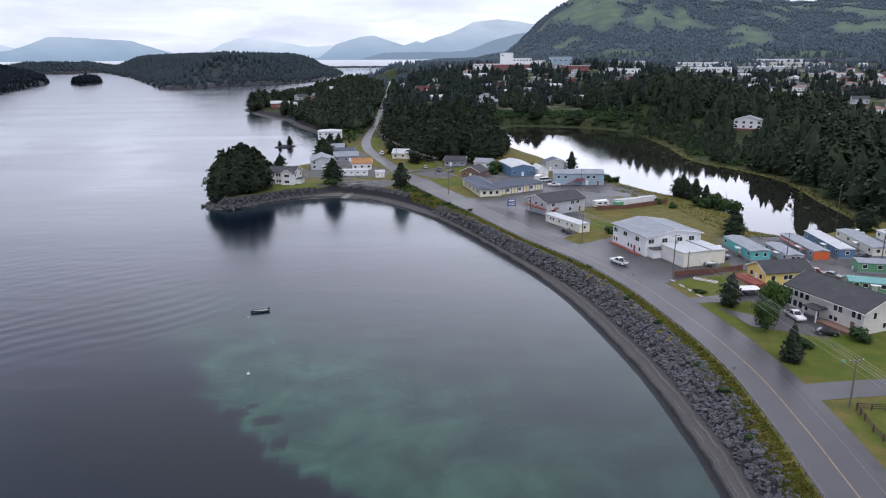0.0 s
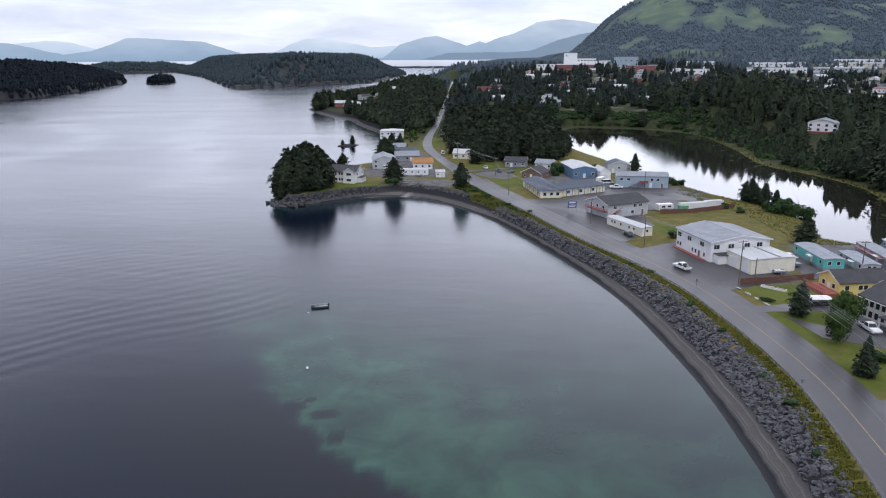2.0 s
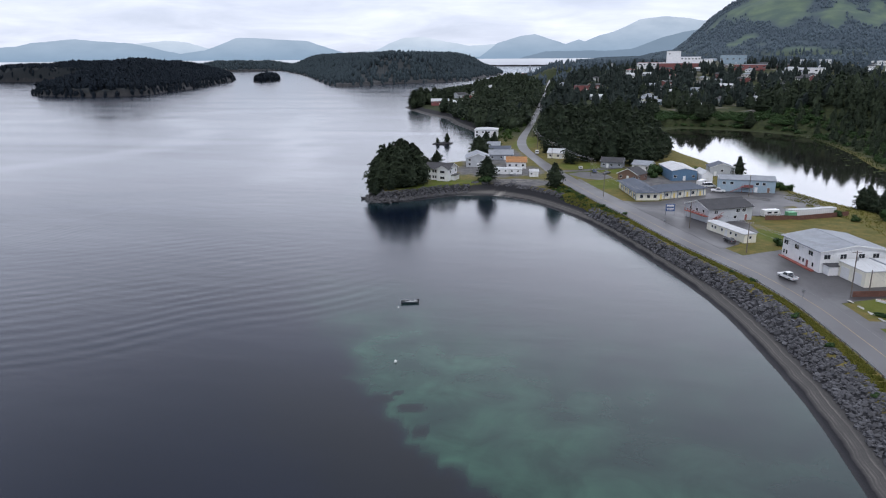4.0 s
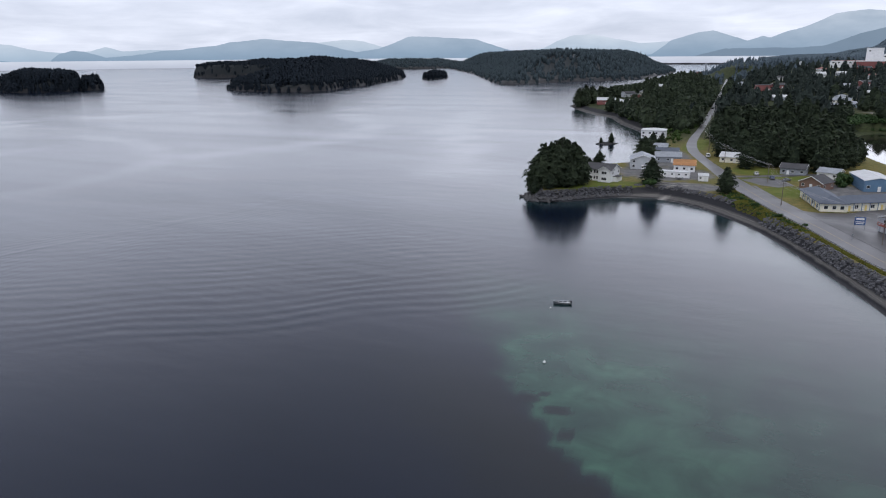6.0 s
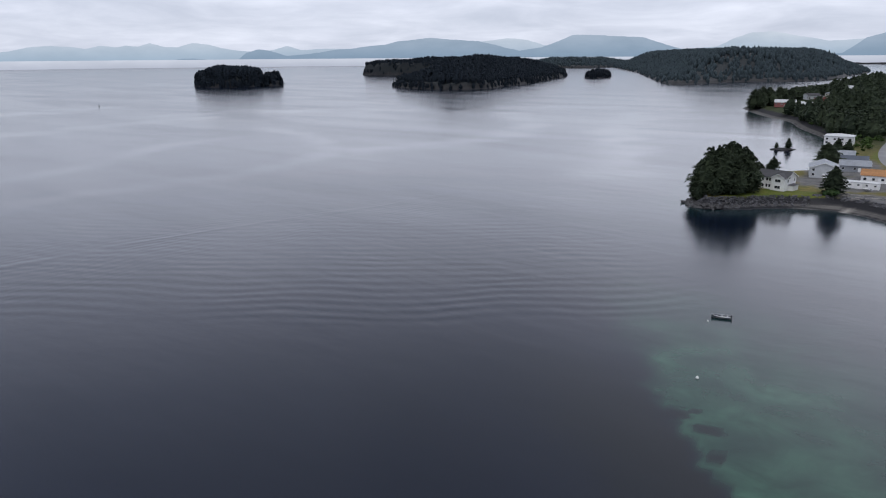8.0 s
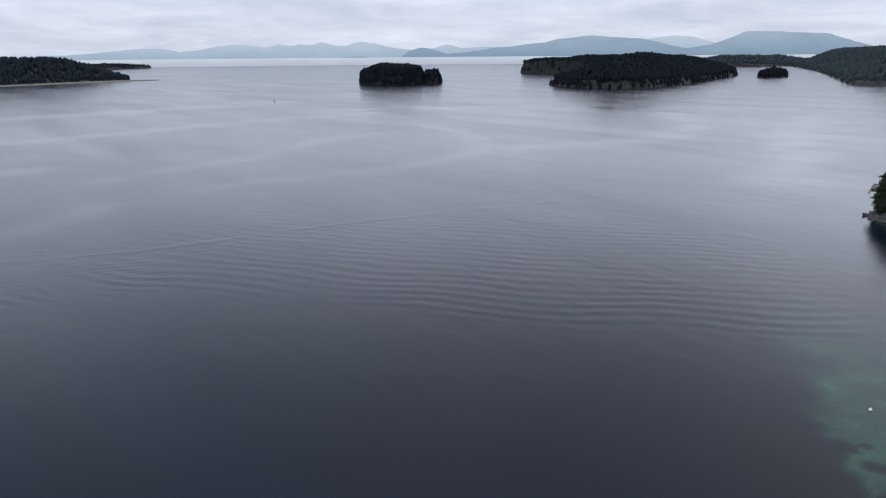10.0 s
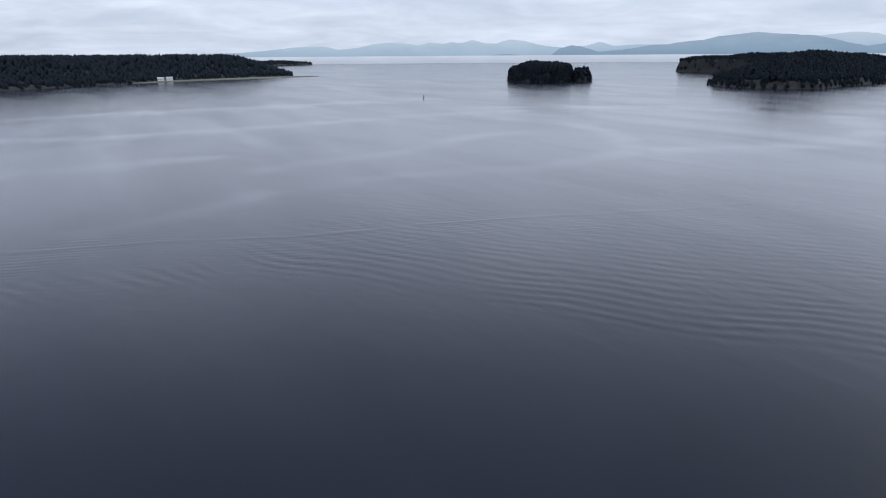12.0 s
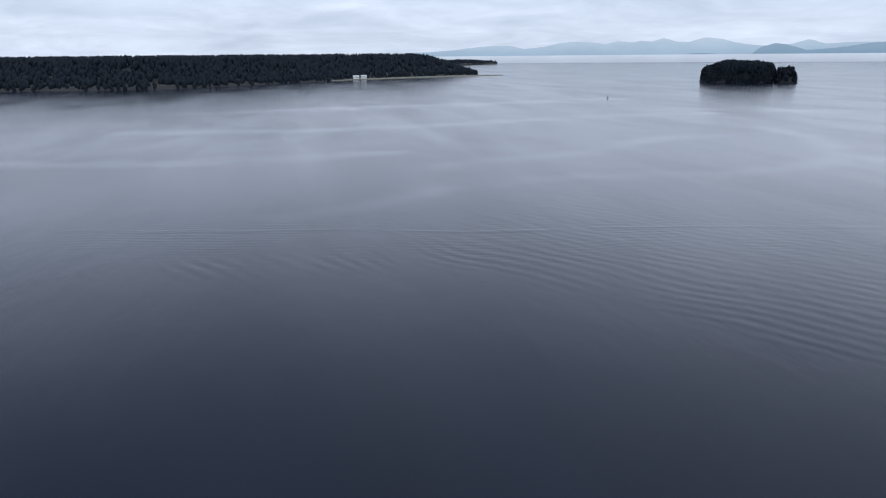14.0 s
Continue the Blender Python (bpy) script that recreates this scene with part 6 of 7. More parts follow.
tree("spruce_tree", 92.5, 217.0, 9.0, 1.5, "broad", S_ + " behind the trailers", 0)
for i, (x, y, h) in enumerate(((97, 286, 9), (101, 290, 11), (105, 287, 10), (108, 283, 8), (100, 283, 8))):
    tree("spruce_tree", x, y, h, 1.1, "broad", S_ + " at the pond edge", i)
for i, (x, y, h) in enumerate(((98, 266, 6), (103, 263, 8), (107, 262, 8.5), (110, 258, 7), (104, 270, 6))):
    tree("alder_tree", x, y, h, 1.1, "shrub", "dense dark green thicket beside the pond", i)
for i, (x, y, h) in enumerate(((88, 262, 3), (84, 268, 3), (72, 318, 4), (76, 320, 5), (80, 322, 4), (38, 352, 7), (43, 350, 6), (27, 350, 7), (24, 342, 6), (118, 170, 4), (110, 158, 5), (122, 174, 4), (54, 222, 3.5))):
    tree("shrub", x, y, h, 1.3, "shrub", B_ + " on rough grass", i)
for i, (x, y, h, w_, k_) in enumerate(((-97, 293, 12, 0.95, "dome"), (-97.5, 300, 16, 0.9, "dome"), (-93, 294, 16.5, 1.0, "dome"), (-91, 301, 20, 0.9, "dome"), (-87, 294, 17.5, 0.95, "dome"), (-85, 302, 21.5, 0.9, "dome"),
                                      (-81.5, 296, 15, 0.95, "dome"), (-96, 308, 18.5, 0.95, "dome"), (-89, 309, 21, 0.95, "dome"), (-80, 303, 18.5, 0.85, "dome"), (-99, 306, 14, 0.9, "dome"), (-92, 316, 19, 0.95, "dome"),
                                      (-84, 310, 19, 0.9, "dome"), (-97, 315, 15, 0.9, "broad"), (-78.5, 309, 13, 0.9, "broad"), (-94, 287.5, 8, 1.1, "broad"), (-88, 288.5, 9, 1.1, "broad"))):
    tree("spruce_tree", x, y, h, w_, k_, "tall broad dark spruce in the point grove", i, group="point grove")
for i, (x, y, h) in enumerate(((-78, 335, 12), (-80, 340, 10), (-83, 337, 8), (-70, 440, 12), (-72, 447, 12), (-66, 444, 10), (-72, 452, 9), (-106, 488, 7.5), (-112, 484, 4.5))):
    tree("spruce_tree", x, y, h, 1.15, "broad", "dark wind-blown spruce near the shore", i)
for i, (x, y, h) in enumerate(((-15, 380, 17), (-8, 388, 15), (-2, 392, 18), (6, 384, 19), (12, 390, 20), (18, 380, 18), (24, 388, 17), (0, 402, 20), (-30, 420, 16), (-26, 432, 18), (30, 398, 16), (33, 410, 15))):
    tree("spruce_tree", x, y, h, 1.05, "broad", "tall dark spruce at the edge of the wood", i, group="roadside spruces")

# ---- woods ----
def road_view(x, y):
    """The open strip along the inner side of the road's long curve."""
    return (y > 400) & (y < 840) & (x > np.interp(y, ROAD[:, 1], ROAD[:, 0])) & (x < -0.0825 * y + 1)


def roomy(x, y):
    return clear_of(x, y) & ~road_view(x, y) & (far_from(x, y, ROAD) > np.where(y > 410, 5.5, 9)) & ~inside(x, y, POND) & inside(x, y, MAIN) & (far_from(x, y, COAST) > 7)


x, y = scatter(3600, 135, 330, 225, 720, lambda x, y: roomy(x, y) & (far_from(x, y, BANK) > 2.5) & (x > np.interp(y, [200, 240, 322, 391, 454, 540, 580, 640], [172, 155, 163, 144, 149, 147, 126, 90])) & (far_from(x, y, BANK) < 150), 201)
x, y = x[:1300], y[:1300]
low_edge = 1 - 0.55 * smooth(335, 395, y) * (1 - smooth(10, 60, far_from(x, y, BANK))) + 0.35 * (1 - smooth(325, 350, y)) * (1 - smooth(15, 60, far_from(x, y, BANK)))
wood("pond_wood", x, y, land(x, y) - 0.6, np.random.RandomState(1).uniform(10, 20, len(x)) * low_edge, MID, M["spruce"], "dense dark spruce wood above the pond", 1.2, 201)
x, y = scatter(1500, -48, 60, 392, 600, lambda x, y: roomy(x, y) & (x < np.interp(y, [390, 450, 520, 600], [34, 40, 36, 40])) & (wave_noise(x, y, 34, 91) > -0.12), 202)
x, y = x[:105], y[:105]
wood("north_wood", x, y, land(x, y) - 0.3, np.random.RandomState(2).uniform(13, 24, len(x)), BIG, M["spruce"], "dark spruce wood between road and pond", 1.25, 202)
def point_lawn(x, y):
    """The open lawn and gravel round the red house, with the trees of the tip beyond it."""
    return (np.hypot(x + 172, (y - 790) * 0.5) < 34)


x, y = scatter(4200, -240, -62, 540, 990, lambda x, y: roomy(x, y) & ~point_lawn(x, y) & (wave_noise(x, y, 50, 95) > -0.7), 203)
x, y = x[:700], y[:700]
wood("peninsula_wood", x, y, land(x, y) - 0.3, np.random.RandomState(3).uniform(12, 19, len(x)), DOME, M["spruce"], "dark spruce wood on the peninsula", 1.25, 203)
x, y = scatter(2400, -245, -95, 985, 1180, lambda x, y: roomy(x, y), 213)
x, y = x[:300], y[:300]
wood("knoll_wood", x, y, land(x, y) - 0.3, np.random.RandomState(13).uniform(9, 13, len(x)), DOME, M["spruce"], "dark spruce wood on the knoll by the channel", 1.3, 213)
for i, (x, y, h) in enumerate(((-212, 800, 19), (-216, 815, 21), (-211, 826, 22), (-205, 797, 16), (-207, 840, 20), (-203, 828, 19), (-198, 846, 19))):
    tree("spruce_tree", x, y, h, 1.2, "dome", "round-headed dark spruce at the tip of the point", i, group="spruces on the point")
def town_gap(x, y):
    """Open ground behind the far bank of the pond."""
    return (y < 690) & (x > 35) & (x < 145)


x, y = scatter(9000, -80, 330, 590, 1150, lambda x, y: roomy(x, y) & ~town_gap(x, y) & (wave_noise(x, y, 90, 8) > -0.35), 204)
x, y = x[:1250], y[:1250]
wood("town_trees", x, y, land(x, y) - 0.3, np.random.RandomState(4).uniform(7, 17, len(x)), FAR, M["town_spruce_hazed"], "spruces standing among the town houses", 1.3, 204)
x, y = scatter(9000, -180, 1100, 1050, 1900, lambda x, y: roomy(x, y) & (wave_noise(x, y, 130, 18) > 0.0) & (np.degrees(np.arctan2(x, y)) < 38), 205)
x, y = x[:1700], y[:1700]
wood("upper_town_trees", x, y, land(x, y) - 0.3, np.random.RandomState(5).uniform(8, 16, len(x)), FAR, M["spruce_hill_hazed"], "dark spruces on the upper slope", 1.3, 205)
x, y = scatter(6000, 280, 900, 420, 1050, lambda x, y: roomy(x, y) & (np.degrees(np.arctan2(x, y)) < 42) & (wave_noise(x, y, 90, 28) > 0.0), 206)
x, y = x[:900], y[:900]
wood("east_wood", x, y, land(x, y) - 0.3, np.random.RandomState(6).uniform(7, 14, len(x)), FAR, M["town_spruce_hazed"], "spruces between the eastern houses", 1.4, 206)
x, y = scatter(70000, -150, 2400, 1450, 3300, lambda x, y: inside(x, y, MAIN) & (np.degrees(np.arctan2(x, y)) < 38) & (np.degrees(np.arctan2(x, y)) > -2) & (np.hypot(x, y) < 3150) & (np.hypot(x, y) > 1620) & (wooded(x, y) + np.random.RandomState(88).uniform(-0.16, 0.16, len(x)) > 0), 207)
x, y = x[:22000], y[:22000]
wood("hillside_wood", x, y, land(x, y) - 1.5, np.random.RandomState(8).uniform(7, 11, len(x)), SPECK, M["spruce_hill_hazed"], "dark spruce woods patching the grassy hill", 1.6, 207)
x, y = scatter(4500, 30, 160, 560, 640, lambda x, y: roomy(x, y) & (far_from(x, y, POND) > 10), 208)
x, y = x[:420], y[:420]
wood("pond_thicket", x, y, land(x, y) - 0.2, np.random.RandomState(9).uniform(2.6, 5.0, len(x)), ROUND, M["shrub"], "dark green alder thicket along the far pond bank", 1.7, 208)
for i, (x, y, h, w) in enumerate(((80, 605, 15, 1.35), (67, 621, 13, 1.3), (77, 633, 14, 1.2), (90, 632, 11, 1.2), (113, 589, 13, 1.2), (129, 637, 17, 1.3), (139, 660, 16, 1.3), (153, 685, 18, 1.3))):
    tree("spruce_tree", x, y, h, w, "dome", "broad round spruce at the grassy end of the pond", i, group="spruces by the pond")
x, y = scatter(1600, 40, 260, 630, 830, lambda x, y: roomy(x, y) & (wave_noise(x, y, 60, 14) > 0.1), 214)
x, y = x[:110], y[:110]
wood("town_grove", x, y, land(x, y) - 0.3, np.random.RandomState(14).uniform(10, 16, len(x)), DOME, M["spruce"], "dark round-headed spruces among the nearest town houses", 1.3, 214)
x, y = scatter(5000, 120, 190, 330, 580, lambda x, y: roomy(x, y) & (far_from(x, y, BANK) < 26) & (far_from(x, y, POND) > 4) & (x > np.interp(y, [322, 391, 454, 540, 580], [163, 144, 149, 147, 126])), 210)
x, y = x[:300], y[:300]
wood("bank_thicket", x, y, land(x, y) - 0.3, np.random.RandomState(11).uniform(1.8, 3.8, len(x)), ROUND, M["shrub"], "dark green alders along the wooded pond bank", 1.5, 210)
x, y = scatter(2600, -24, 14, 248, 312, lambda x, y: (far_from(x, y, ROAD) > 6.0) & (far_from(x, y, ROAD) < 14) & (x < np.interp(y, ROAD[:, 1], ROAD[:, 0])) & (far_from(x, y, COAST) > 6.5) & (land(x, y) > 2.4) & inside(x, y, MAIN), 211)
x, y = x[:150], y[:150]
wood("bank_weeds", x, y, land(x, y) - 0.15, np.random.RandomState(12).uniform(0.5, 1.3, len(x)), ROUND, M["alder"], "lush green weeds on the bank above the beach", 1.9, 211)
x, y = scatter(2500, -140, -60, 440, 640, lambda x, y: roomy(x, y), 209)
x, y = x[:90], y[:90]
wood("shore_thicket", x, y, land(x, y) - 0.2, np.random.RandomState(10).uniform(2.5, 5, len(x)), ROUND, M["alder"], "green shrubs on the shore slope", 1.4, 209)
islet = thing("islet_rock", -108.5, 486.5, 0.0, 40, "low dark rock islet carrying two spruces", "rock")
bm = bmesh.new()
bmesh.ops.create_icosphere(bm, subdivisions=3, radius=1.0)
for v in bm.verts:
    k = 1 + 0.25 * noise.noise(v.co * 2.3)
    v.co = Vector((v.co.x * 8 * k, v.co.y * 4.5 * k, v.co.z * 1.5 * k - 0.2))
me = bpy.data.meshes.new("boulder")
bm.to_mesh(me)
bm.free()
me.materials.append(M["cliff"])
part("boulder", me, islet)

# ---- rock revetment ----
def rock_mesh(seed, name="rock"):
    """A quarried block: the hull of a few points, with flat faces and sharp corners."""
    r = np.random.RandomState(seed)
    bm = bmesh.new()
    sx, sy, sz = r.uniform(0.95, 1.35), r.uniform(0.65, 0.95), r.uniform(0.45, 0.7)
    for k in range(11):
        d = r.normal(size=3)
        d /= np.abs(d).max() ** 0.6 * np.linalg.norm(d) ** 0.4
        k_ = r.uniform(0.85, 1.05)
        bm.verts.new((d[0] * sx * k_, d[1] * sy * k_, d[2] * sz * k_))
    bmesh.ops.convex_hull(bm, input=bm.verts)
    loose = [v for v in bm.verts if not v.link_faces]
    bmesh.ops.delete(bm, geom=loose, context="VERTS")
    bmesh.ops.triangulate(bm, faces=bm.faces)
    bmesh.ops.recalc_face_normals(bm, faces=bm.faces)
    me = bpy.data.meshes.new(name)
    bm.to_mesh(me)
    bm.free()
    me.materials.append(M["rock"])
    return me


ROCKS = [rock_mesh(s + 3) for s in range(9)]
bank = [p for p in COAST if 55 < p[1] < 312 and p[0] > -108]
bank = spline(bank[:-1], 3.0)
bt = np.gradient(bank, axis=0)
bt /= np.linalg.norm(bt, axis=1)[:, None]
br = np.stack([bt[:, 1], -bt[:, 0]], 1)
rr = np.random.RandomState(77)
spots = []
for i in range(len(bank)):
    if bank[i][1] > 311:
        continue
    narrow = 1 + 0.85 * float(smooth(165, 222, bank[i][1]) * (1 - smooth(256, 276, bank[i][1])))
    for _ in range(130 if bank[i][1] < 170 else 85 if bank[i][1] < 230 else 60):
        o = rr.uniform(4.6, 11.4) / narrow if bank[i][0] > -8 else rr.uniform(7.5, 10.5) if bank[i][0] > -54 else rr.uniform(1.0, 6.2)
        s = rr.uniform(0.22, 0.60) * (1.3 if rr.uniform() < 0.15 else 1.0)
        p = bank[i] + bt[i] * rr.uniform(-1.5, 1.5) + br[i] * o
        if -8 > bank[i][0] > -22:
            continue
        spots.append((p[0], p[1], s, rr.uniform(0, 360), rr.uniform(-30, 30), rr.uniform(-30, 30), rr.randint(9)))
spots = np.array(spots)
verge_gap = far_from(spots[:, 0], spots[:, 1], ROAD)
spots = spots[verge_gap > 6.3 + 1.6 * rr.uniform(0, 1, len(spots)) ** 0.4]
sz_ = land(spots[:, 0], spots[:, 1])
revetment = thing("revetment", 45.0, 100.0, 2.5, 0, "grey quarried rock revetment along the shore road", "rocks")
rinv = pose(-45.0, -100.0, -2.5)
is_near = (spots[:, 1] > 84) & (spots[:, 1] < 92)
n_near = 0
Vs, Fs, o = [], [], 0
base_v = []
for me in ROCKS:
    v = np.empty(len(me.vertices) * 3, np.float32)
    me.vertices.foreach_get("co", v)
    f = np.array([list(q.vertices) for q in me.polygons])
    base_v.append((v.reshape(-1, 3), f))
for k, (x, y, s, a, b_, c_, kind_) in enumerate(spots):
    mt = pose(x, y, float(sz_[k]) + s * 0.12, b_, c_, a) @ Matrix.Scale(s, 4)
    if is_near[k] and n_near < 300:
        part("rock", ROCKS[int(kind_)], revetment, "", rinv @ mt)
        n_near += 1
    else:
        v, f = base_v[int(kind_)]
        mm = np.array(mt)
        Vs.append(v @ mm[:3, :3].T + mm[:3, 3])
        Fs.append(f + o)
        o += len(v)
rest = part("rock_bank", raw_mesh("rock_bank", np.vstack(Vs), np.vstack(Fs), [M["rock"]]), revetment, "heaped grey rocks", rinv)
tagged(rest, kind="stuff")

# rocks and ledges at the point
WET = []
for me in ROCKS:
    me = me.copy()
    me.materials[0] = M["rock_wet"]
    WET.append(me)
pr = thing("point_rocks", -95, 280, 0.5, 0, "dark wet rock ledges at the foot of the point", "rocks")
for i in range(110):
    a = radians(rr.uniform(140, 335))
    x, y = -89.5 + 8 * math.cos(a) + rr.uniform(-1.5, 1.5), 289.5 + 9.5 * math.sin(a) + rr.uniform(-1.5, 1.5)
    if ground_z(x, y) > 3.6:
        continue
    s = rr.uniform(0.7, 1.6)
    part("rock", WET[i % 9], pr, "", pose(95 + x, y - 280, max(ground_z(x, y), -0.3) - 0.5 + 0.2 * s, rr.uniform(-15, 15), rr.uniform(-15, 15), rr.uniform(0, 360)) @ Matrix.Diagonal((s * 1.3, s, s * 0.9, 1)))

# ---- verge grass ----
def tufts(name, pts, h0, h1, seed, mat, label):
    r = np.random.RandomState(seed)
    n = len(pts)
    zz = land(pts[:, 0], pts[:, 1])
    V = np.zeros((n, 3, 3, 3))
    for k in range(3):
        a = r.uniform(0, 6.28, n)
        lean = r.uniform(0, 6.28, n)
        h, w = r.uniform(h0, h1, n), r.uniform(0.10, 0.28, n)
        V[:, k, 0] = np.column_stack([pts[:, 0] - w * np.cos(a), pts[:, 1] - w * np.sin(a), zz - 0.03])
        V[:, k, 1] = np.column_stack([pts[:, 0] + w * np.cos(a), pts[:, 1] + w * np.sin(a), zz - 0.03])
        V[:, k, 2] = np.column_stack([pts[:, 0] + h * 0.5 * np.cos(lean), pts[:, 1] + h * 0.5 * np.sin(lean), zz + h])
    F = np.arange(n * 9).reshape(-1, 3)
    return tagged(new(name, raw_mesh(name, V.reshape(-1, 3), F, [mat])), label, "grass", kind="stuff")


n = 30000
verge = spline([tuple(p) for p in ROAD if 40 < p[1] < 330], 2.0)
vt = np.gradient(verge, axis=0)
vt /= np.linalg.norm(vt, axis=1)[:, None]
idx = rr.randint(0, len(verge), n)
wide_ = np.interp(verge[idx][:, 1], [80, 105, 130, 160, 190, 222, 250, 262, 290, 312], [8.4, 8.3, 7.7, 6.9, 7.2, 6.6, 7.6, 10, 13, 9])
off = 5.3 + (wide_ - 5.3) * rr.uniform(0, 1.08, n)
pts = verge[idx] + np.stack([-vt[idx][:, 1], vt[idx][:, 0]], 1) * off[:, None] + vt[idx] * rr.uniform(-1.1, 1.1, n)[:, None]
pts = pts[land(pts[:, 0], pts[:, 1]) > 2.0]
tufts("verge_grass", pts, 0.12, 0.42, 5, M["grass"], "tall yellow-green grass along the guardrail")
x, y = scatter(9000, 60, 125, 215, 330, lambda x, y: ~inside(x, y, POND) & (far_from(x, y, POND) < 26) & (x > np.interp(y, [215, 260, 300, 330], [92, 88, 72, 66])) & clear_of(x, y), 301)
tufts("pond_grass", np.column_stack([x, y]), 0.12, 0.45, 6, M["grass"], "rough yellow-brown grass beside the pond")
x, y = scatter(9000, 135, 185, 225, 560, lambda x, y: ~inside(x, y, POND) & (far_from(x, y, POND) < 4 + 3 * wave_noise(x, y, 30, 33)), 302)
tufts("bank_sedge", np.column_stack([x, y]), 0.3, 0.9, 7, M["sedge"], "green sedge along the far pond bank")
# pond weed and lily pads afloat along the wooded bank
x, y = scatter(26000, 100, 170, 222, 575, lambda x, y: inside(x, y, POND) & (wave_noise(x, y, 16, 61) + 0.5 * wave_noise(x, y, 6, 62) > 0.25 + 0.05 * far_from(x, y, BANK)), 303)
r_ = np.random.RandomState(304)
pad_r, pad_a = r_.uniform(0.25, 0.7, len(x)), r_.uniform(0, 6.28, len(x))
ang = pad_a[:, None] + np.arange(5) * 1.2566
PV = np.stack([x[:, None] + pad_r[:, None] * np.cos(ang), y[:, None] + pad_r[:, None] * np.sin(ang), 3.02 + 0 * ang + r_.uniform(0, 0.05, len(x))[:, None]], -1).reshape(-1, 3)
tagged(new("pond_weed", raw_mesh("pond_weed", PV, np.arange(len(PV)).reshape(-1, 5), [M["sedge"]])), "green lily pads and weed floating on the pond", "water plants", kind="stuff")
for i, (x, y, s) in enumerate(((48.5, 110, 1.6), (46.5, 142, 1.3), (44, 158, 1.5), (47, 96, 1.2), (40, 183, 1.4), (36, 190, 1.0), (47.8, 121, 1.1), (10, 256, 1.6), (2, 268, 2.0), (-6, 285, 2.2), (-12, 296, 2.2))):
    tree("shrub", x, y, s, 1.7, "shrub", "low green shrub growing on the rock bank", i)


# ---- utility poles and wires ----
def utility_pole(x, y, h, rz, arms=1, transformer=False):
    z = max(4.0, ground_z(x, y))
    p = thing("utility_pole", x, y, z, rz, "weathered wooden utility pole with crossarm", "utility pole", "utility poles")
    part("shaft", Solid().tube((0, 0, -0.5), (0, 0, h), 0.16, 0.11, 10).mesh("shaft", M["pole"]), p)
    for k in range(arms):
        part("crossarm", Solid().box(-1.25, -0.06, h - 0.45 - k * 0.9, 1.25, 0.06, h - 0.31 - k * 0.9).mesh("crossarm", M["pole"]), p)
        for u in (-1.15, -0.45, 0.45, 1.15):
            part("insulator", Solid().tube((u, 0, h - 0.31 - k * 0.9), (u, 0, h - 0.12 - k * 0.9), 0.05, 0.035, 6).mesh("insulator", M["trim"]), p)
    if transformer:
        part("transformer", Solid().tube((0.35, 0, h - 2.4), (0.35, 0, h - 1.4), 0.25, 0.25, 10).mesh("transformer", M["galv"]), p, "grey cylindrical transformer")
    return Vector((x, y, z + h))


P = [utility_pole(72, 60, 9.5, 0), utility_pole(66.9, 104.4, 8.6, 8), utility_pole(60.2, 175.2, 11.4, 20, 1, True), utility_pole(43.4, 211.5, 9.2, 28), utility_pole(30.6, 239.7, 9.0, 28), utility_pole(2.5, 290, 9.0, 28), utility_pole(-3.7, 341, 8.5, 25), utility_pole(-26, 398, 9.0, 25),
     utility_pole(-38, 440, 9.5, 10), utility_pole(-47, 500, 10, 5), utility_pole(-50, 575, 10, 3), utility_pole(-54, 660, 10, 3)]
utility_pole(64.6, 176.8, 6.5, 60, 0)
for x, y in ((95, 186), (124, 190), (60, 300), (150, 260), (230, 520), (262, 520)):
    utility_pole(x, y, 9, x % 90)


def wires(a, b, offs, sag, drop=0.15):
    d = (b - a)
    side = Vector((d.y, -d.x, 0)).normalized()
    for o in offs:
        s, V, n = Solid(), [], 12
        for i in range(n + 1):
            t = i / n
            q = a.lerp(b, t) + side * o - Vector((0, 0, drop + 4 * sag * t * (1 - t)))
            V += [q + side * 0.022, q + Vector((0, 0, 0.03)), q - side * 0.022]
        s.add(V, [(i * 3 + k, i * 3 + (k + 1) % 3, i * 3 + 3 + (k + 1) % 3, i * 3 + 3 + k) for i in range(n) for k in range(3)] + [(0, 2, 1), (n * 3, n * 3 + 1, n * 3 + 2)])
        tagged(new("wire", s.mesh("wire", M["wire"])), "thin dark overhead wire between utility poles", "wire", "overhead wires")


for a, b in zip(P[:-1], P[1:]):
    wires(a, b, (-1.1, -0.45, 0.45, 1.1), 0.9)
    wires(a, b, (0.0,), 1.0, 1.9)


# ---- fences ----
def plank_fence(pts, h, mat, label, gap=0.16, post_every=2.4):
    a = Vector((*pts[0], 4.0))
    f = thing("fence", a.x, a.y, 4.0, 0, label, "fence")
    for p, q in zip(pts[:-1], pts[1:]):
        d = Vector((q[0] - p[0], q[1] - p[1], 0))
        ln, ang = d.length, math.degrees(math.atan2(d.y, d.x))
        base = pose(p[0] - a.x, p[1] - a.y, 0, 0, 0, ang)
        n = int(ln / 0.5)
        plank = Solid().box(0, -0.02, 0.05, ln / n - 0.03, 0.02, h).mesh("plank", M[mat])
        for i in range(n):
            part("plank", plank, f, "", base @ pose(i * ln / n, 0, 0))
        part("rail", Solid().box(0, 0.02, h * 0.3, ln, 0.08, h * 0.3 + 0.1).box(0, 0.02, h * 0.8, ln, 0.08, h * 0.8 + 0.1).mesh("rail", M[mat]), f, "", base)
    return f


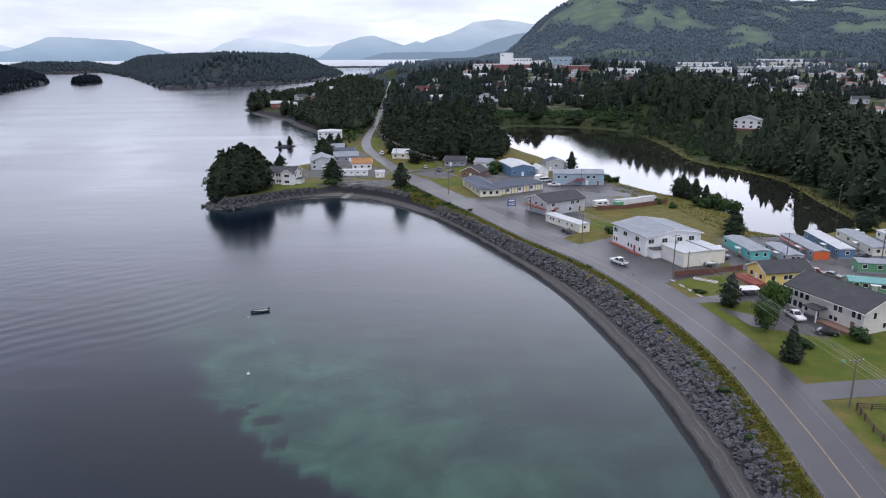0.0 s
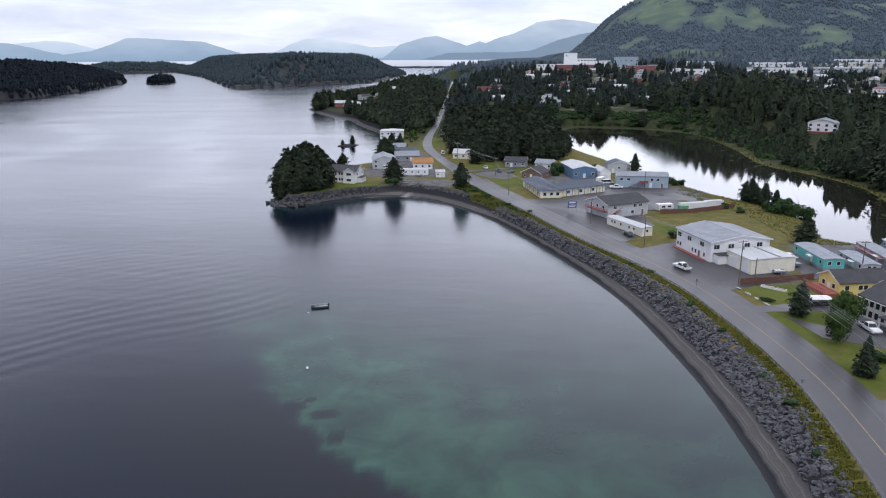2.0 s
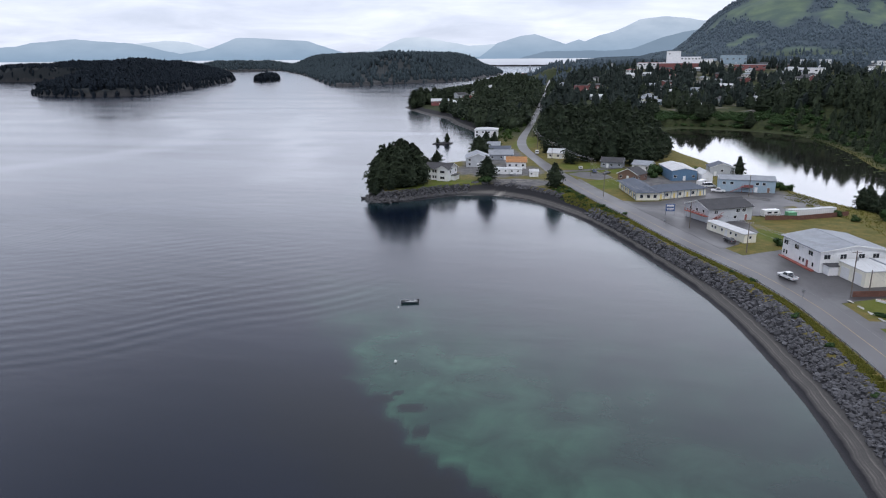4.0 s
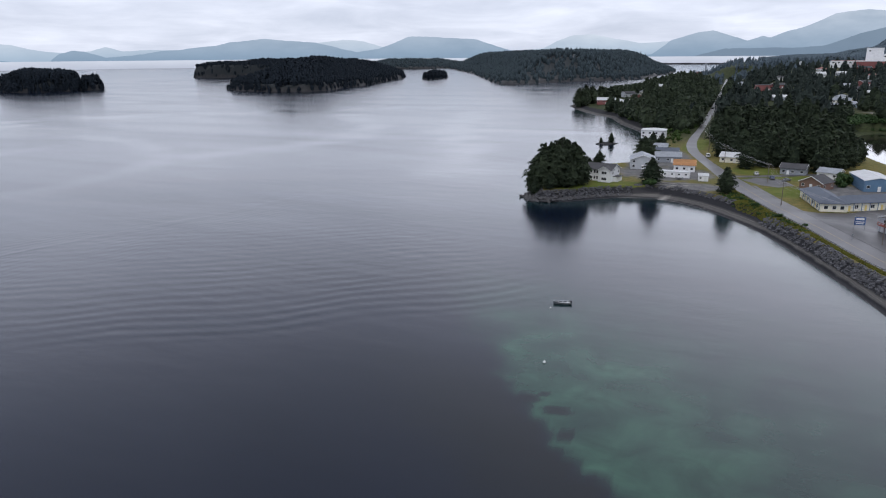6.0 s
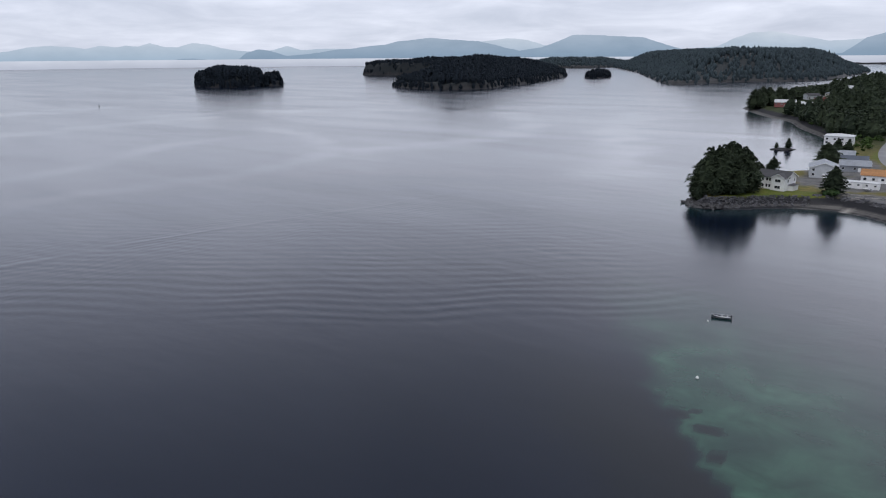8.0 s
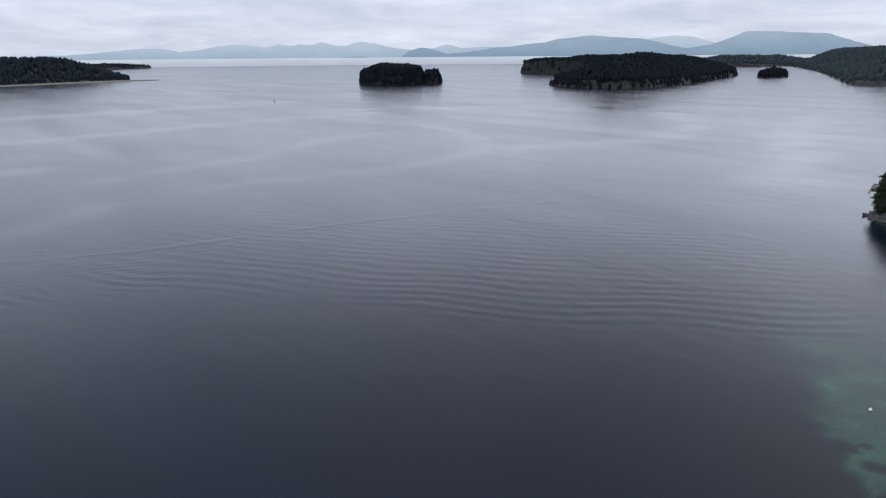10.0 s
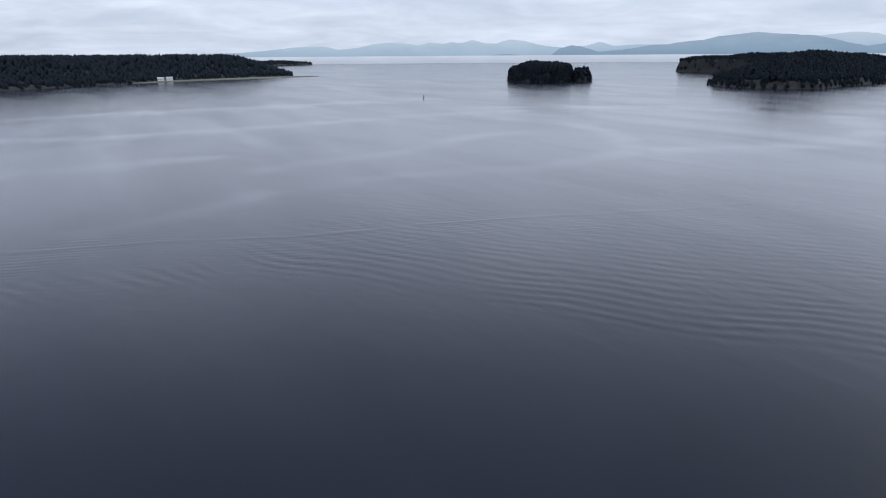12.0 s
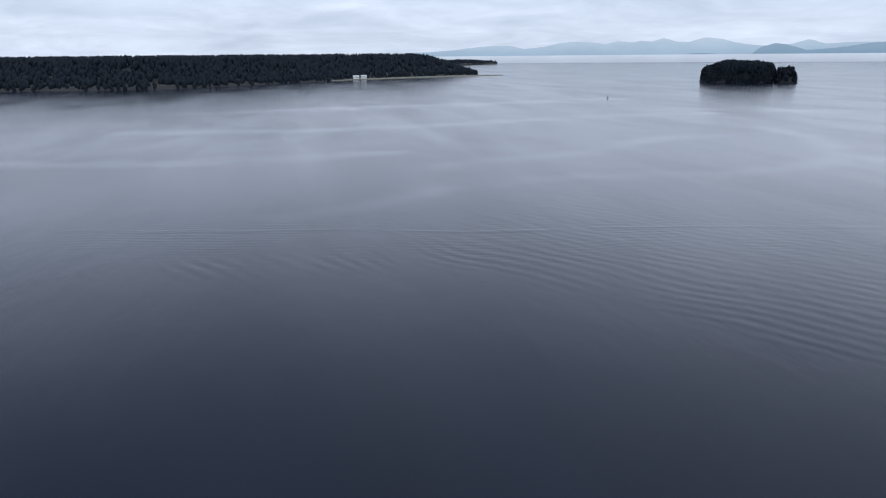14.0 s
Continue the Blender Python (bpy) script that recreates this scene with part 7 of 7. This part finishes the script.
plank_fence([(60.5, 175.0), (76.5, 179.2), (81, 181)], 1.5, "fence_red", "red-brown plank fence round a lawn")
plank_fence([(57.7, 257.5), (68.8, 259.0), (83.0, 267.0), (88, 270)], 1.7, "fence_red", "red-brown plank fence along the lot")


def rail_fence(pts, label):
    a = pts[0]
    f = thing("rail_fence", a[0], a[1], 4.0, 0, label, "fence")
    post = Solid().box(-0.09, -0.09, -0.4, 0.09, 0.09, 1.25).mesh("post", M["fence_dark"])
    for p, q in zip(pts[:-1], pts[1:]):
        d = Vector((q[0] - p[0], q[1] - p[1], 0))
        ln, ang = d.length, math.degrees(math.atan2(d.y, d.x))
        base = pose(p[0] - a[0], p[1] - a[1], 0, 0, 0, ang)
        n = max(1, round(ln / 2.4))
        for i in range(n + 1):
            part("post", post, f, "", base @ pose(i * ln / n, 0, 0))
        for z in (0.35, 0.7, 1.05):
            part("rail", Solid().box(0, -0.03, z, ln, 0.03, z + 0.14).mesh("rail", M["fence_dark"]), f, "", base)
    return f


rail_fence([(80, 101.5), (72.0, 102.8), (67.5, 103.4), (66.7, 99.8), (66.0, 96.3), (65.6, 88)], "dark wooden post-and-rail fence on grass")


# ---- vehicles ----
wheel_t = Solid().tube((0, -0.11, 0), (0, 0.11, 0), 0.37, 0.37, 16).mesh("tyre", M["tyre"])
wheel_r = Solid().tube((0, -0.125, 0), (0, 0.125, 0), 0.21, 0.21, 12).mesh("rim", M["rim"])
BODY = {}


def vehicle(kind, paint, x, y, rz, label, z=4.03):
    v = thing(kind, x, y, z, rz, label, {"pickup_truck": "pickup", "van": "van"}.get(kind, "car"))
    L_, W = {"pickup_truck": (5.6, 1.95), "car": (4.5, 1.78), "van": (5.4, 1.95)}[kind]
    key = (kind, paint)
    if key not in BODY:
        a = L_ / 2
        if kind == "pickup_truck":
            low = [(-a, 0.45), (a, 0.45), (a, 0.85), (a - 0.15, 1.05), (0.95, 1.12), (-a, 1.10)]
            cab = [(1.05, 1.10), (0.45, 1.80), (-0.75, 1.84), (-1.0, 1.10)]
        elif kind == "van":
            low = [(-a, 0.40), (a, 0.40), (a, 0.95), (1.7, 1.15), (-a, 1.2)]
            cab = [(1.75, 1.13), (1.15, 2.05), (-a + 0.1, 2.1), (-a + 0.05, 1.15)]
        else:
            low = [(-a, 0.35), (a, 0.35), (a, 0.70), (0.9, 0.92), (-1.4, 0.95), (-a, 0.88)]
            cab = [(0.95, 0.90), (0.25, 1.42), (-1.05, 1.42), (-1.75, 0.92)]
        body = Solid().prism(low, "y", -W / 2, W / 2).mesh("body", M[paint])
        n = len(cab)
        g = Solid()
        top = [(u, s * (W / 2 - 0.22 if w > 1.3 else W / 2 - 0.06), w) for s in (-1, 1) for u, w in cab]
        g.add(top, [tuple(range(n))[::-1], tuple(range(n, 2 * n))] + [(i, (i + 1) % n, n + (i + 1) % n, n + i) for i in range(n)])
        hi = max(w for _, w in cab)
        us = [u for u, w in cab if w > hi - 0.1]
        roof = Solid().box(min(us) - 0.03, -W / 2 + 0.2, hi - 0.06, max(us) + 0.03, W / 2 - 0.2, hi + 0.03).mesh("roof", M[paint])
        bed = None
        if kind == "pickup_truck":
            bed = Solid().box(-a + 0.12, -W / 2 + 0.12, 1.085, -1.05, W / 2 - 0.12, 1.115).mesh("bed", M["car_black"])
        pillars = []
        for u0, w0, u1, w1 in ((cab[0][0], cab[0][1], cab[1][0], cab[1][1]), (cab[3][0], cab[3][1], cab[2][0], cab[2][1])):
            for k in (-1, 1):
                pillars.append(Solid().tube((u0, k * (W / 2 - 0.07), w0), (u1, k * (W / 2 - 0.22), w1), 0.05, 0.05, 6).mesh("pillar", M[paint]))
        bump = [Solid().box(e * a - 0.06, -W / 2 + 0.05, 0.42, e * a + 0.06, W / 2 - 0.05, 0.62).mesh("bumper", M["car_grey"]) for e in (1, -1)]
        lamp = [Solid().box(e * a - 0.03, -0.16, 0.72, e * a + 0.03, 0.16, 0.88).mesh("headlight" if e > 0 else "tail_light", M["lamp_clear" if e > 0 else "lamp_red"]) for e in (1, -1)]
        BODY[key] = (body, g.mesh("cab_glass", M["glass"]), roof, bed, pillars, bump, lamp)
    body, glass, roof, bed, pillars, bump, lamp = BODY[key]
    b_ = part("body", body, v)
    part("cab_glass", glass, v, "dark glass")
    part("roof", roof, v)
    for m_ in pillars:
        part("pillar", m_, v)
    if bed:
        part("bed", bed, v, "black open bed")
    for m_ in bump:
        part("bumper", m_, v)
    for m_, nm in zip(lamp, ("headlight", "tail_light")):
        for s in (-1, 1):
            part(nm, m_, v, "", pose(0, s * (W / 2 - 0.25), 0))
    for u in (L_ * 0.32, -L_ * 0.30):
        for s in (-1, 1):
            w_ = part("wheel", wheel_t, v, "", pose(u, s * (W / 2 - 0.1), 0.37))
            part("rim", wheel_r, w_)
    return v


vehicle("pickup_truck", "car_white", 49.0, 187.2, 117, "white pickup driving along the damp road", 4.075)
vehicle("pickup_truck", "car_white", 77.4, 144.6, -86, "white pickup parked on a driveway", 4.06)
vehicle("car", "car_black", 79.4, 135.2, -20, "black car parked by the beige house", 4.06)
vehicle("car", "car_black", 40.6, 223.4, 110, "dark car parked beside the cream trailer", 4.04)
vehicle("car", "car_red", 98.5, 181.0, -40, "maroon car parked in the trailer lane")
vehicle("car", "car_grey", 101.5, 174.0, -50, "grey car parked behind a house")
vehicle("car", "car_red", 99.2, 177.2, -45, "maroon car parked behind a house")
vehicle("pickup_truck", "car_grey", 79.0, 191.5, 10, "grey pickup parked beside the white garage", 4.04)
vehicle("car", "car_white", 82.0, 200.0, -60, "white car parked by a mobile home", 4.03)
vehicle("car", "car_black", 120.0, 192.0, 20, "black car parked by a mobile home")
vehicle("van", "car_white", 47.3, 319.6, 20, "white van parked before a metal building", 4.04)
vehicle("pickup_truck", "car_white", 49.6, 308.5, -10, "white pickup parked on the lot", 4.04)
vehicle("car", "car_blue", -2.0, 352.0, 100, "blue car parked on the lane", 4.06)
vehicle("car", "car_grey", 4.0, 349.0, 60, "grey car parked on grass beside the lane", 4.0)
vehicle("car", "car_white", -9.0, 362.0, 100, "white car parked near the lane", 4.0)
vehicle("van", "car_white", -36.0, 415.0, 100, "white van parked by the road", 4.1)
vehicle("car", "car_blue", 132.0, 190.0, 10, "blue car in the trailer lane")


def camper(x, y, rz, ln, label, wall="trim"):
    c = thing("camper", x, y, 4.03, rz, label, "camper")
    part("body", Solid().prism([(-ln / 2, 0.5), (ln / 2, 0.5), (ln / 2 + 0.3, 1.4), (ln / 2 - 0.2, 2.7), (-ln / 2, 2.7)], "y", -1.2, 1.2).mesh("body", M[wall]), c)
    part("stripe", Solid().box(-ln / 2, -1.22, 1.0, ln / 2, 1.22, 1.15).mesh("stripe", M["car_grey"]), c, "grey stripe")
    part("window", Solid().box(-ln * 0.3, -1.23, 1.5, -ln * 0.05, 1.23, 2.1).mesh("window", M["glass"]), c)
    part("window", Solid().box(ln * 0.12, -1.23, 1.5, ln * 0.34, 1.23, 2.1).mesh("window", M["glass"]), c)
    for s in (-1, 1):
        w_ = part("wheel", wheel_t, c, "", pose(-0.3, s * 1.05, 0.37))
        part("rim", wheel_r, w_)
    return c


camper(60.4, 263.0, 20, 6.0, "white camper parked on the lot")
camper(44.5, 322.5, 60, 5.0, "white camper beside the metal building")


def container(x, y, rz, ln, mat, label):
    c = thing("container", x, y, 4.03, rz, label, "container")
    n = int(ln / 0.4) * 2
    edge = [(-ln / 2 + i * ln / n, 1.2 + 0.04 * ((i // 2) % 2)) for i in range(n + 1)]
    s = Solid().prism([(u, -w) for u, w in edge] + [(u, w) for u, w in edge[::-1]], "z", 0.1, 2.5)
    part("body", s.mesh("body", M[mat]), c)
    part("lid", Solid().box(-ln / 2 - 0.05, -1.27, 2.5, ln / 2 + 0.05, 1.27, 2.6).mesh("lid", M["r_white" if mat != "green" else "green"]), c)
    return c


container(72, 266.6, 20, 12, "trim", "long white storage container in the yard")
container(80.5, 271.0, 20, 7, "trim", "white storage container in the yard")
container(66.6, 260.6, 20, 3.0, "green", "green steel dumpster in the yard")

# white canopy on the lawn
cn = thing("canopy", 73.2, 160.6, 4.0, 3, "white flat canopy over a parked boat", "canopy")
part("cover", Solid().prism([(-1.6, 1.7), (1.6, 1.7), (1.6, 1.8), (0, 2.05), (-1.6, 1.8)], "x", -2.8, 2.8).mesh("cover", M["trim"]), cn)
for u in (-2.7, 2.6):
    for s in (-1.5, 1.4):
        part("leg", Solid().box(u, s, -0.2, u + 0.1, s + 0.1, 1.72).mesh("leg", M["galv"]), cn)
part("store", Solid().box(-2.5, -1.3, 0.0, 2.4, 1.3, 1.1).mesh("store", M["car_black"]), cn, "dark covered load")
lg = thing("raised_bed", 67.5, 171.5, 4.0, -40, "white-edged raised garden bed on the lawn", "garden bed")
part("frame", Solid().box(-3, -0.5, -0.1, 3, 0.5, 0.45).mesh("frame", M["trim"]), lg)
part("soil", Solid().box(-2.85, -0.36, 0.44, 2.85, 0.36, 0.47).mesh("soil", M["brown"]), lg)
for x, y in ((58.9, 171.0), (60.0, 167.2), (61.0, 163.7), (61.8, 159.8)):
    sl_ = thing("kerb_stone", x, y, 4.0, -75, "pale flat stone beside the road", "stone", "kerb stones")
    part("slab", rock_mesh(int(y)), sl_, "", pose(0, 0, 0.12) @ Matrix.Diagonal((1.1, 0.55, 0.35, 1)))
    sl_.children[0].data.materials[0] = M["concrete"]



def trailered_boat(x, y, rz):
    b = thing("motorboat", x, y, 4.03, rz, "white motorboat standing on its road trailer", "boat")
    sec = [(-2.7, 1.05, 1.5), (-1.0, 1.12, 1.52), (0.6, 1.05, 1.6), (1.9, 0.70, 1.75), (2.7, 0.12, 1.95)]
    V = []
    for u, w, h in sec:
        V += [(u, -w, h), (u, -w * 0.75, 0.85), (u, 0, 0.65), (u, w * 0.75, 0.85), (u, w, h)]
    F = [(i * 5 + j, i * 5 + j + 1, i * 5 + 6 + j, i * 5 + 5 + j) for i in range(len(sec) - 1) for j in range(4)]
    deck = [(i * 5 + 4, i * 5 + 9, i * 5 + 5, i * 5) for i in range(len(sec) - 1)]
    part("hull", Solid().add(V, F + [(0, 1, 2, 3, 4)] + deck).mesh("hull", M["car_white"]), b)
    part("cabin", Solid().prism([(-0.6, 1.5), (1.3, 1.6), (0.7, 2.25), (-0.5, 2.3)], "y", -0.75, 0.75).mesh("cabin", M["car_white"]), b)
    part("windscreen", Solid().prism([(1.25, 1.7), (1.33, 1.68), (0.76, 2.2), (0.68, 2.2)], "y", -0.68, 0.68).mesh("windscreen", M["glass"]), b, "dark glass")
    part("outboard", Solid().box(-3.1, -0.2, 0.9, -2.7, 0.2, 1.9).mesh("outboard", M["car_black"]), b, "black outboard motor")
    part("chassis", Solid().box(-2.5, -0.55, 0.45, 3.6, -0.45, 0.6).box(-2.5, 0.45, 0.45, 3.6, 0.55, 0.6).box(-1.5, -0.9, 0.6, -1.3, 0.9, 0.8).box(1.0, -0.6, 0.6, 1.2, 0.6, 0.75).mesh("chassis", M["galv"]), b, "galvanised trailer frame")
    for k in (-1, 1):
        w_ = part("wheel", wheel_t, b, "", pose(-0.9, k * 1.1, 0.37))
        part("rim", wheel_r, w_)
    return b


trailered_boat(131.8, 216.6, -60)


def utility_trailer(x, y, rz):
    u = thing("utility_trailer", x, y, 4.04, rz, "flat grey utility trailer carrying scrap", "trailer")
    part("bed", Solid().box(-1.6, -0.85, 0.5, 1.6, 0.85, 0.6).box(-1.6, -0.87, 0.6, 1.6, -0.82, 0.95).box(-1.6, 0.82, 0.6, 1.6, 0.87, 0.95).mesh("bed", M["car_grey"]), u)
    part("drawbar", Solid().tube((1.6, 0.5, 0.52), (2.7, 0, 0.5), 0.05).tube((1.6, -0.5, 0.52), (2.7, 0, 0.5), 0.05).mesh("drawbar", M["galv"]), u)
    part("load", Solid().box(-1.3, -0.6, 0.6, 0.2, 0.5, 1.1).box(0.3, -0.5, 0.6, 1.2, 0.6, 0.85).mesh("load", M["trim"]), u, "pale scrap load")
    for k in (-1, 1):
        w_ = part("wheel", wheel_t, u, "", pose(0.0, k * 0.95, 0.37))
        part("rim", wheel_r, w_)
    return u


utility_trailer(73.6, 184.6, 10)
utility_trailer(-40.5, 334.5, 0)

# white shed and driftwood by the beach yard
shed = house("garden_shed", -30.2, 335.0, 8, 4.2, 3.2, 2.5, "gable_x", 0.8, "white", "r_white", "small white garden shed beside the road", "shed", [("front", [-1.2], 1.5, 0.7, 0.7)], [("front", 0.9, "trim")], 0.2)
M["driftwood"] = plain("bleached_driftwood", (0.36, 0.34, 0.31), 0.9, var=0.25, big=1.5, rnd=0.4)
for x, y, rz, ln, r in ((-46.5, 317.5, 5, 6.0, 0.22), (-39.5, 316.0, -8, 5.0, 0.2), (-34.5, 318.5, 12, 4.2, 0.18), (-43.0, 321.5, -3, 7.0, 0.2), (-36.5, 323.0, 6, 4.6, 0.22), (-31.0, 321.0, 30, 3.2, 0.18), (-41.0, 313.8, 2, 3.6, 0.16), (-47.5, 324.5, 10, 4.4, 0.2)):
    lg_ = thing("driftwood_log", x, y, max(ground_z(x, y), 3.6), rz, "bleached grey driftwood log lying on gravel", "log", "driftwood logs")
    s_ = Solid()
    for k in range(4):
        s_.tube((-ln / 2 + k * ln / 4, 0.06 * math.sin(k * 2.1 + x), r * 0.8), (-ln / 2 + (k + 1) * ln / 4, 0.06 * math.sin(k * 2.1 + 2.1 + x), r * 0.8), r * (1 - 0.12 * k), r * (0.88 - 0.12 * k), 8)
    part("stem", s_.mesh("stem", M["driftwood"]), lg_)

# clipped hedge along the front lawn
hd = thing("hedge", 62.5, 162.3, 4.0, -33, "low clipped dark green hedge before a lawn", "hedge")
hv, hf = clump_mesh(900, 44, 0.9, 0.075, 0.2)
hv = hv * np.array([5.6, 1.7, 1.15]) - np.array([0, 0, 0.12])
part("foliage", raw_mesh("foliage", hv, hf, [M["shrub"]]), hd)

# road signs
sg = thing("motel_sign", 25.9, 258.8, 4.0, 8, "blue and white roadside sign on two posts", "sign")
part("panel", Solid().box(-1.6, -0.12, 1.6, 1.6, 0.12, 4.2).mesh("panel", M["sign_blue"]), sg)
for z0, z1, w_ in ((3.3, 3.9, 1.2), (2.5, 2.75, 1.3), (1.95, 2.2, 1.1)):
    part("lettering_bar", Solid().box(-w_, -0.15, z0, w_, -0.12, z1).mesh("lettering_bar", M["trim"]), sg, "white lettering bar")
for u in (-1.6, 1.45):
    part("post", Solid().box(u, -0.1, -0.3, u + 0.16, 0.1, 4.4).mesh("post", M["car_grey"]), sg)
for x, y, rz, h in ((52.6, 116.4, 10, 1.7), (48.9, 172, 20, 2.0), (23.0, 243, 30, 2.0)):
    rs = thing("road_sign", x, y, 4.0, rz, "small grey-backed road sign on a post", "sign", "road signs")
    part("post", Solid().box(-0.04, -0.04, -0.3, 0.04, 0.04, h).mesh("post", M["galv"]), rs)
    part("plate", Solid().box(-0.32, 0.04, h - 0.62, 0.32, 0.06, h + 0.02).mesh("plate", M["galv"]), rs)
mb = thing("bird_house", 73.5, 118.5, 4.0, 20, "small green box on a post in the lawn", "bird house")
part("post", Solid().box(-0.05, -0.05, -0.3, 0.05, 0.05, 1.5).mesh("post", M["wood_post"]), mb)
part("box", Solid().prism([(-0.3, 1.5), (0.3, 1.5), (0.3, 1.85), (0, 2.1), (-0.3, 1.85)], "y", -0.25, 0.25).mesh("box", M["green"]), mb)

# ---- afloat ----
def skiff(x, y, rz):
    b = thing("skiff", x, y, 0.0, rz, "small aluminium skiff moored on the bay", "boat")
    sec = [(-2.1, 0.80, 0.45), (-1.0, 0.88, 0.46), (0.2, 0.86, 0.50), (1.2, 0.62, 0.58), (1.8, 0.30, 0.66), (2.15, 0.03, 0.72)]
    V, F = [], []
    for u, w, h in sec:
        V += [(u, -w, h), (u, -w * 0.72, -0.08), (u, 0, -0.14), (u, w * 0.72, -0.08), (u, w, h)]
    for i in range(len(sec) - 1):
        F += [(i * 5 + j, i * 5 + j + 1, i * 5 + 6 + j, i * 5 + 5 + j) for j in range(4)]
    F2 = [(0, 1, 2, 3, 4)]
    s = Solid().add(V, F + F2)
    part("hull", s.mesh("hull", M["hull"]), b)
    V = [(u * 0.97, k * w * 0.9, 0.16) for u, w, h in sec for k in (-1, 1)]
    part("floor", Solid().add(V, [(i * 2, i * 2 + 2, i * 2 + 3, i * 2 + 1) for i in range(len(sec) - 1)]).mesh("floor", M["boat_in"]), b)
    for k in (-1, 1):
        g = Solid()
        for (u0, w0, h0), (u1, w1, h1) in zip(sec[:-1], sec[1:]):
            g.tube((u0, k * w0, h0), (u1, k * w1, h1), 0.05, 0.05, 6)
        part("gunwale", g.mesh("gunwale", M["boat_in"]), b, "pale gunwale")
    for u in (-1.4, -0.2, 0.9):
        part("thwart", Solid().box(u - 0.14, -0.78 if u < 0.5 else -0.62, 0.36, u + 0.14, 0.78 if u < 0.5 else 0.62, 0.41).mesh("thwart", M["boat_in"]), b)
    o_ = part("outboard", Solid().box(-2.4, -0.16, 0.35, -2.05, 0.16, 0.85).box(-2.32, -0.06, -0.3, -2.18, 0.06, 0.36).mesh("outboard", M["car_black"]), b, "black outboard motor")
    return b


skiff(-44.9, 161.2, 200)


def ball(name, x, y, z, r, mat, label):
    bm = bmesh.new()
    bmesh.ops.create_uvsphere(bm, u_segments=14, v_segments=9, radius=r)
    bmesh.ops.create_cone(bm, cap_ends=True, segments=10, radius1=r * 0.25, radius2=r * 0.2, depth=r * 0.8, matrix=Matrix.Translation((0, 0, r)))
    me = bpy.data.meshes.new(name)
    bm.to_mesh(me)
    bm.free()
    me.materials.append(M[mat])
    for f in me.polygons:
        f.use_smooth = True
    ob = new(name, me)
    ob.location = (x, y, z)
    return tagged(ob, label, "buoy")


ball("mooring_buoy", -38.3, 126.0, 0.1, 0.32, "buoy", "small white mooring buoy afloat")
ball("mooring_buoy", -46.6, 157.0, 0.05, 0.2, "buoy", "small white mooring buoy by a skiff")
cm = thing("channel_marker", -896, 434, 0, 0, "dark channel marker buoy far out", "buoy")
part("float", Solid().tube((0, 0, -0.5), (0, 0, 0.8), 0.8, 0.8, 12).mesh("float", M["car_black"]), cm)
part("tower", Solid().tube((0, 0, 0.8), (0, 0, 3.4), 0.4, 0.2, 8).mesh("tower", M["car_black"]), cm)
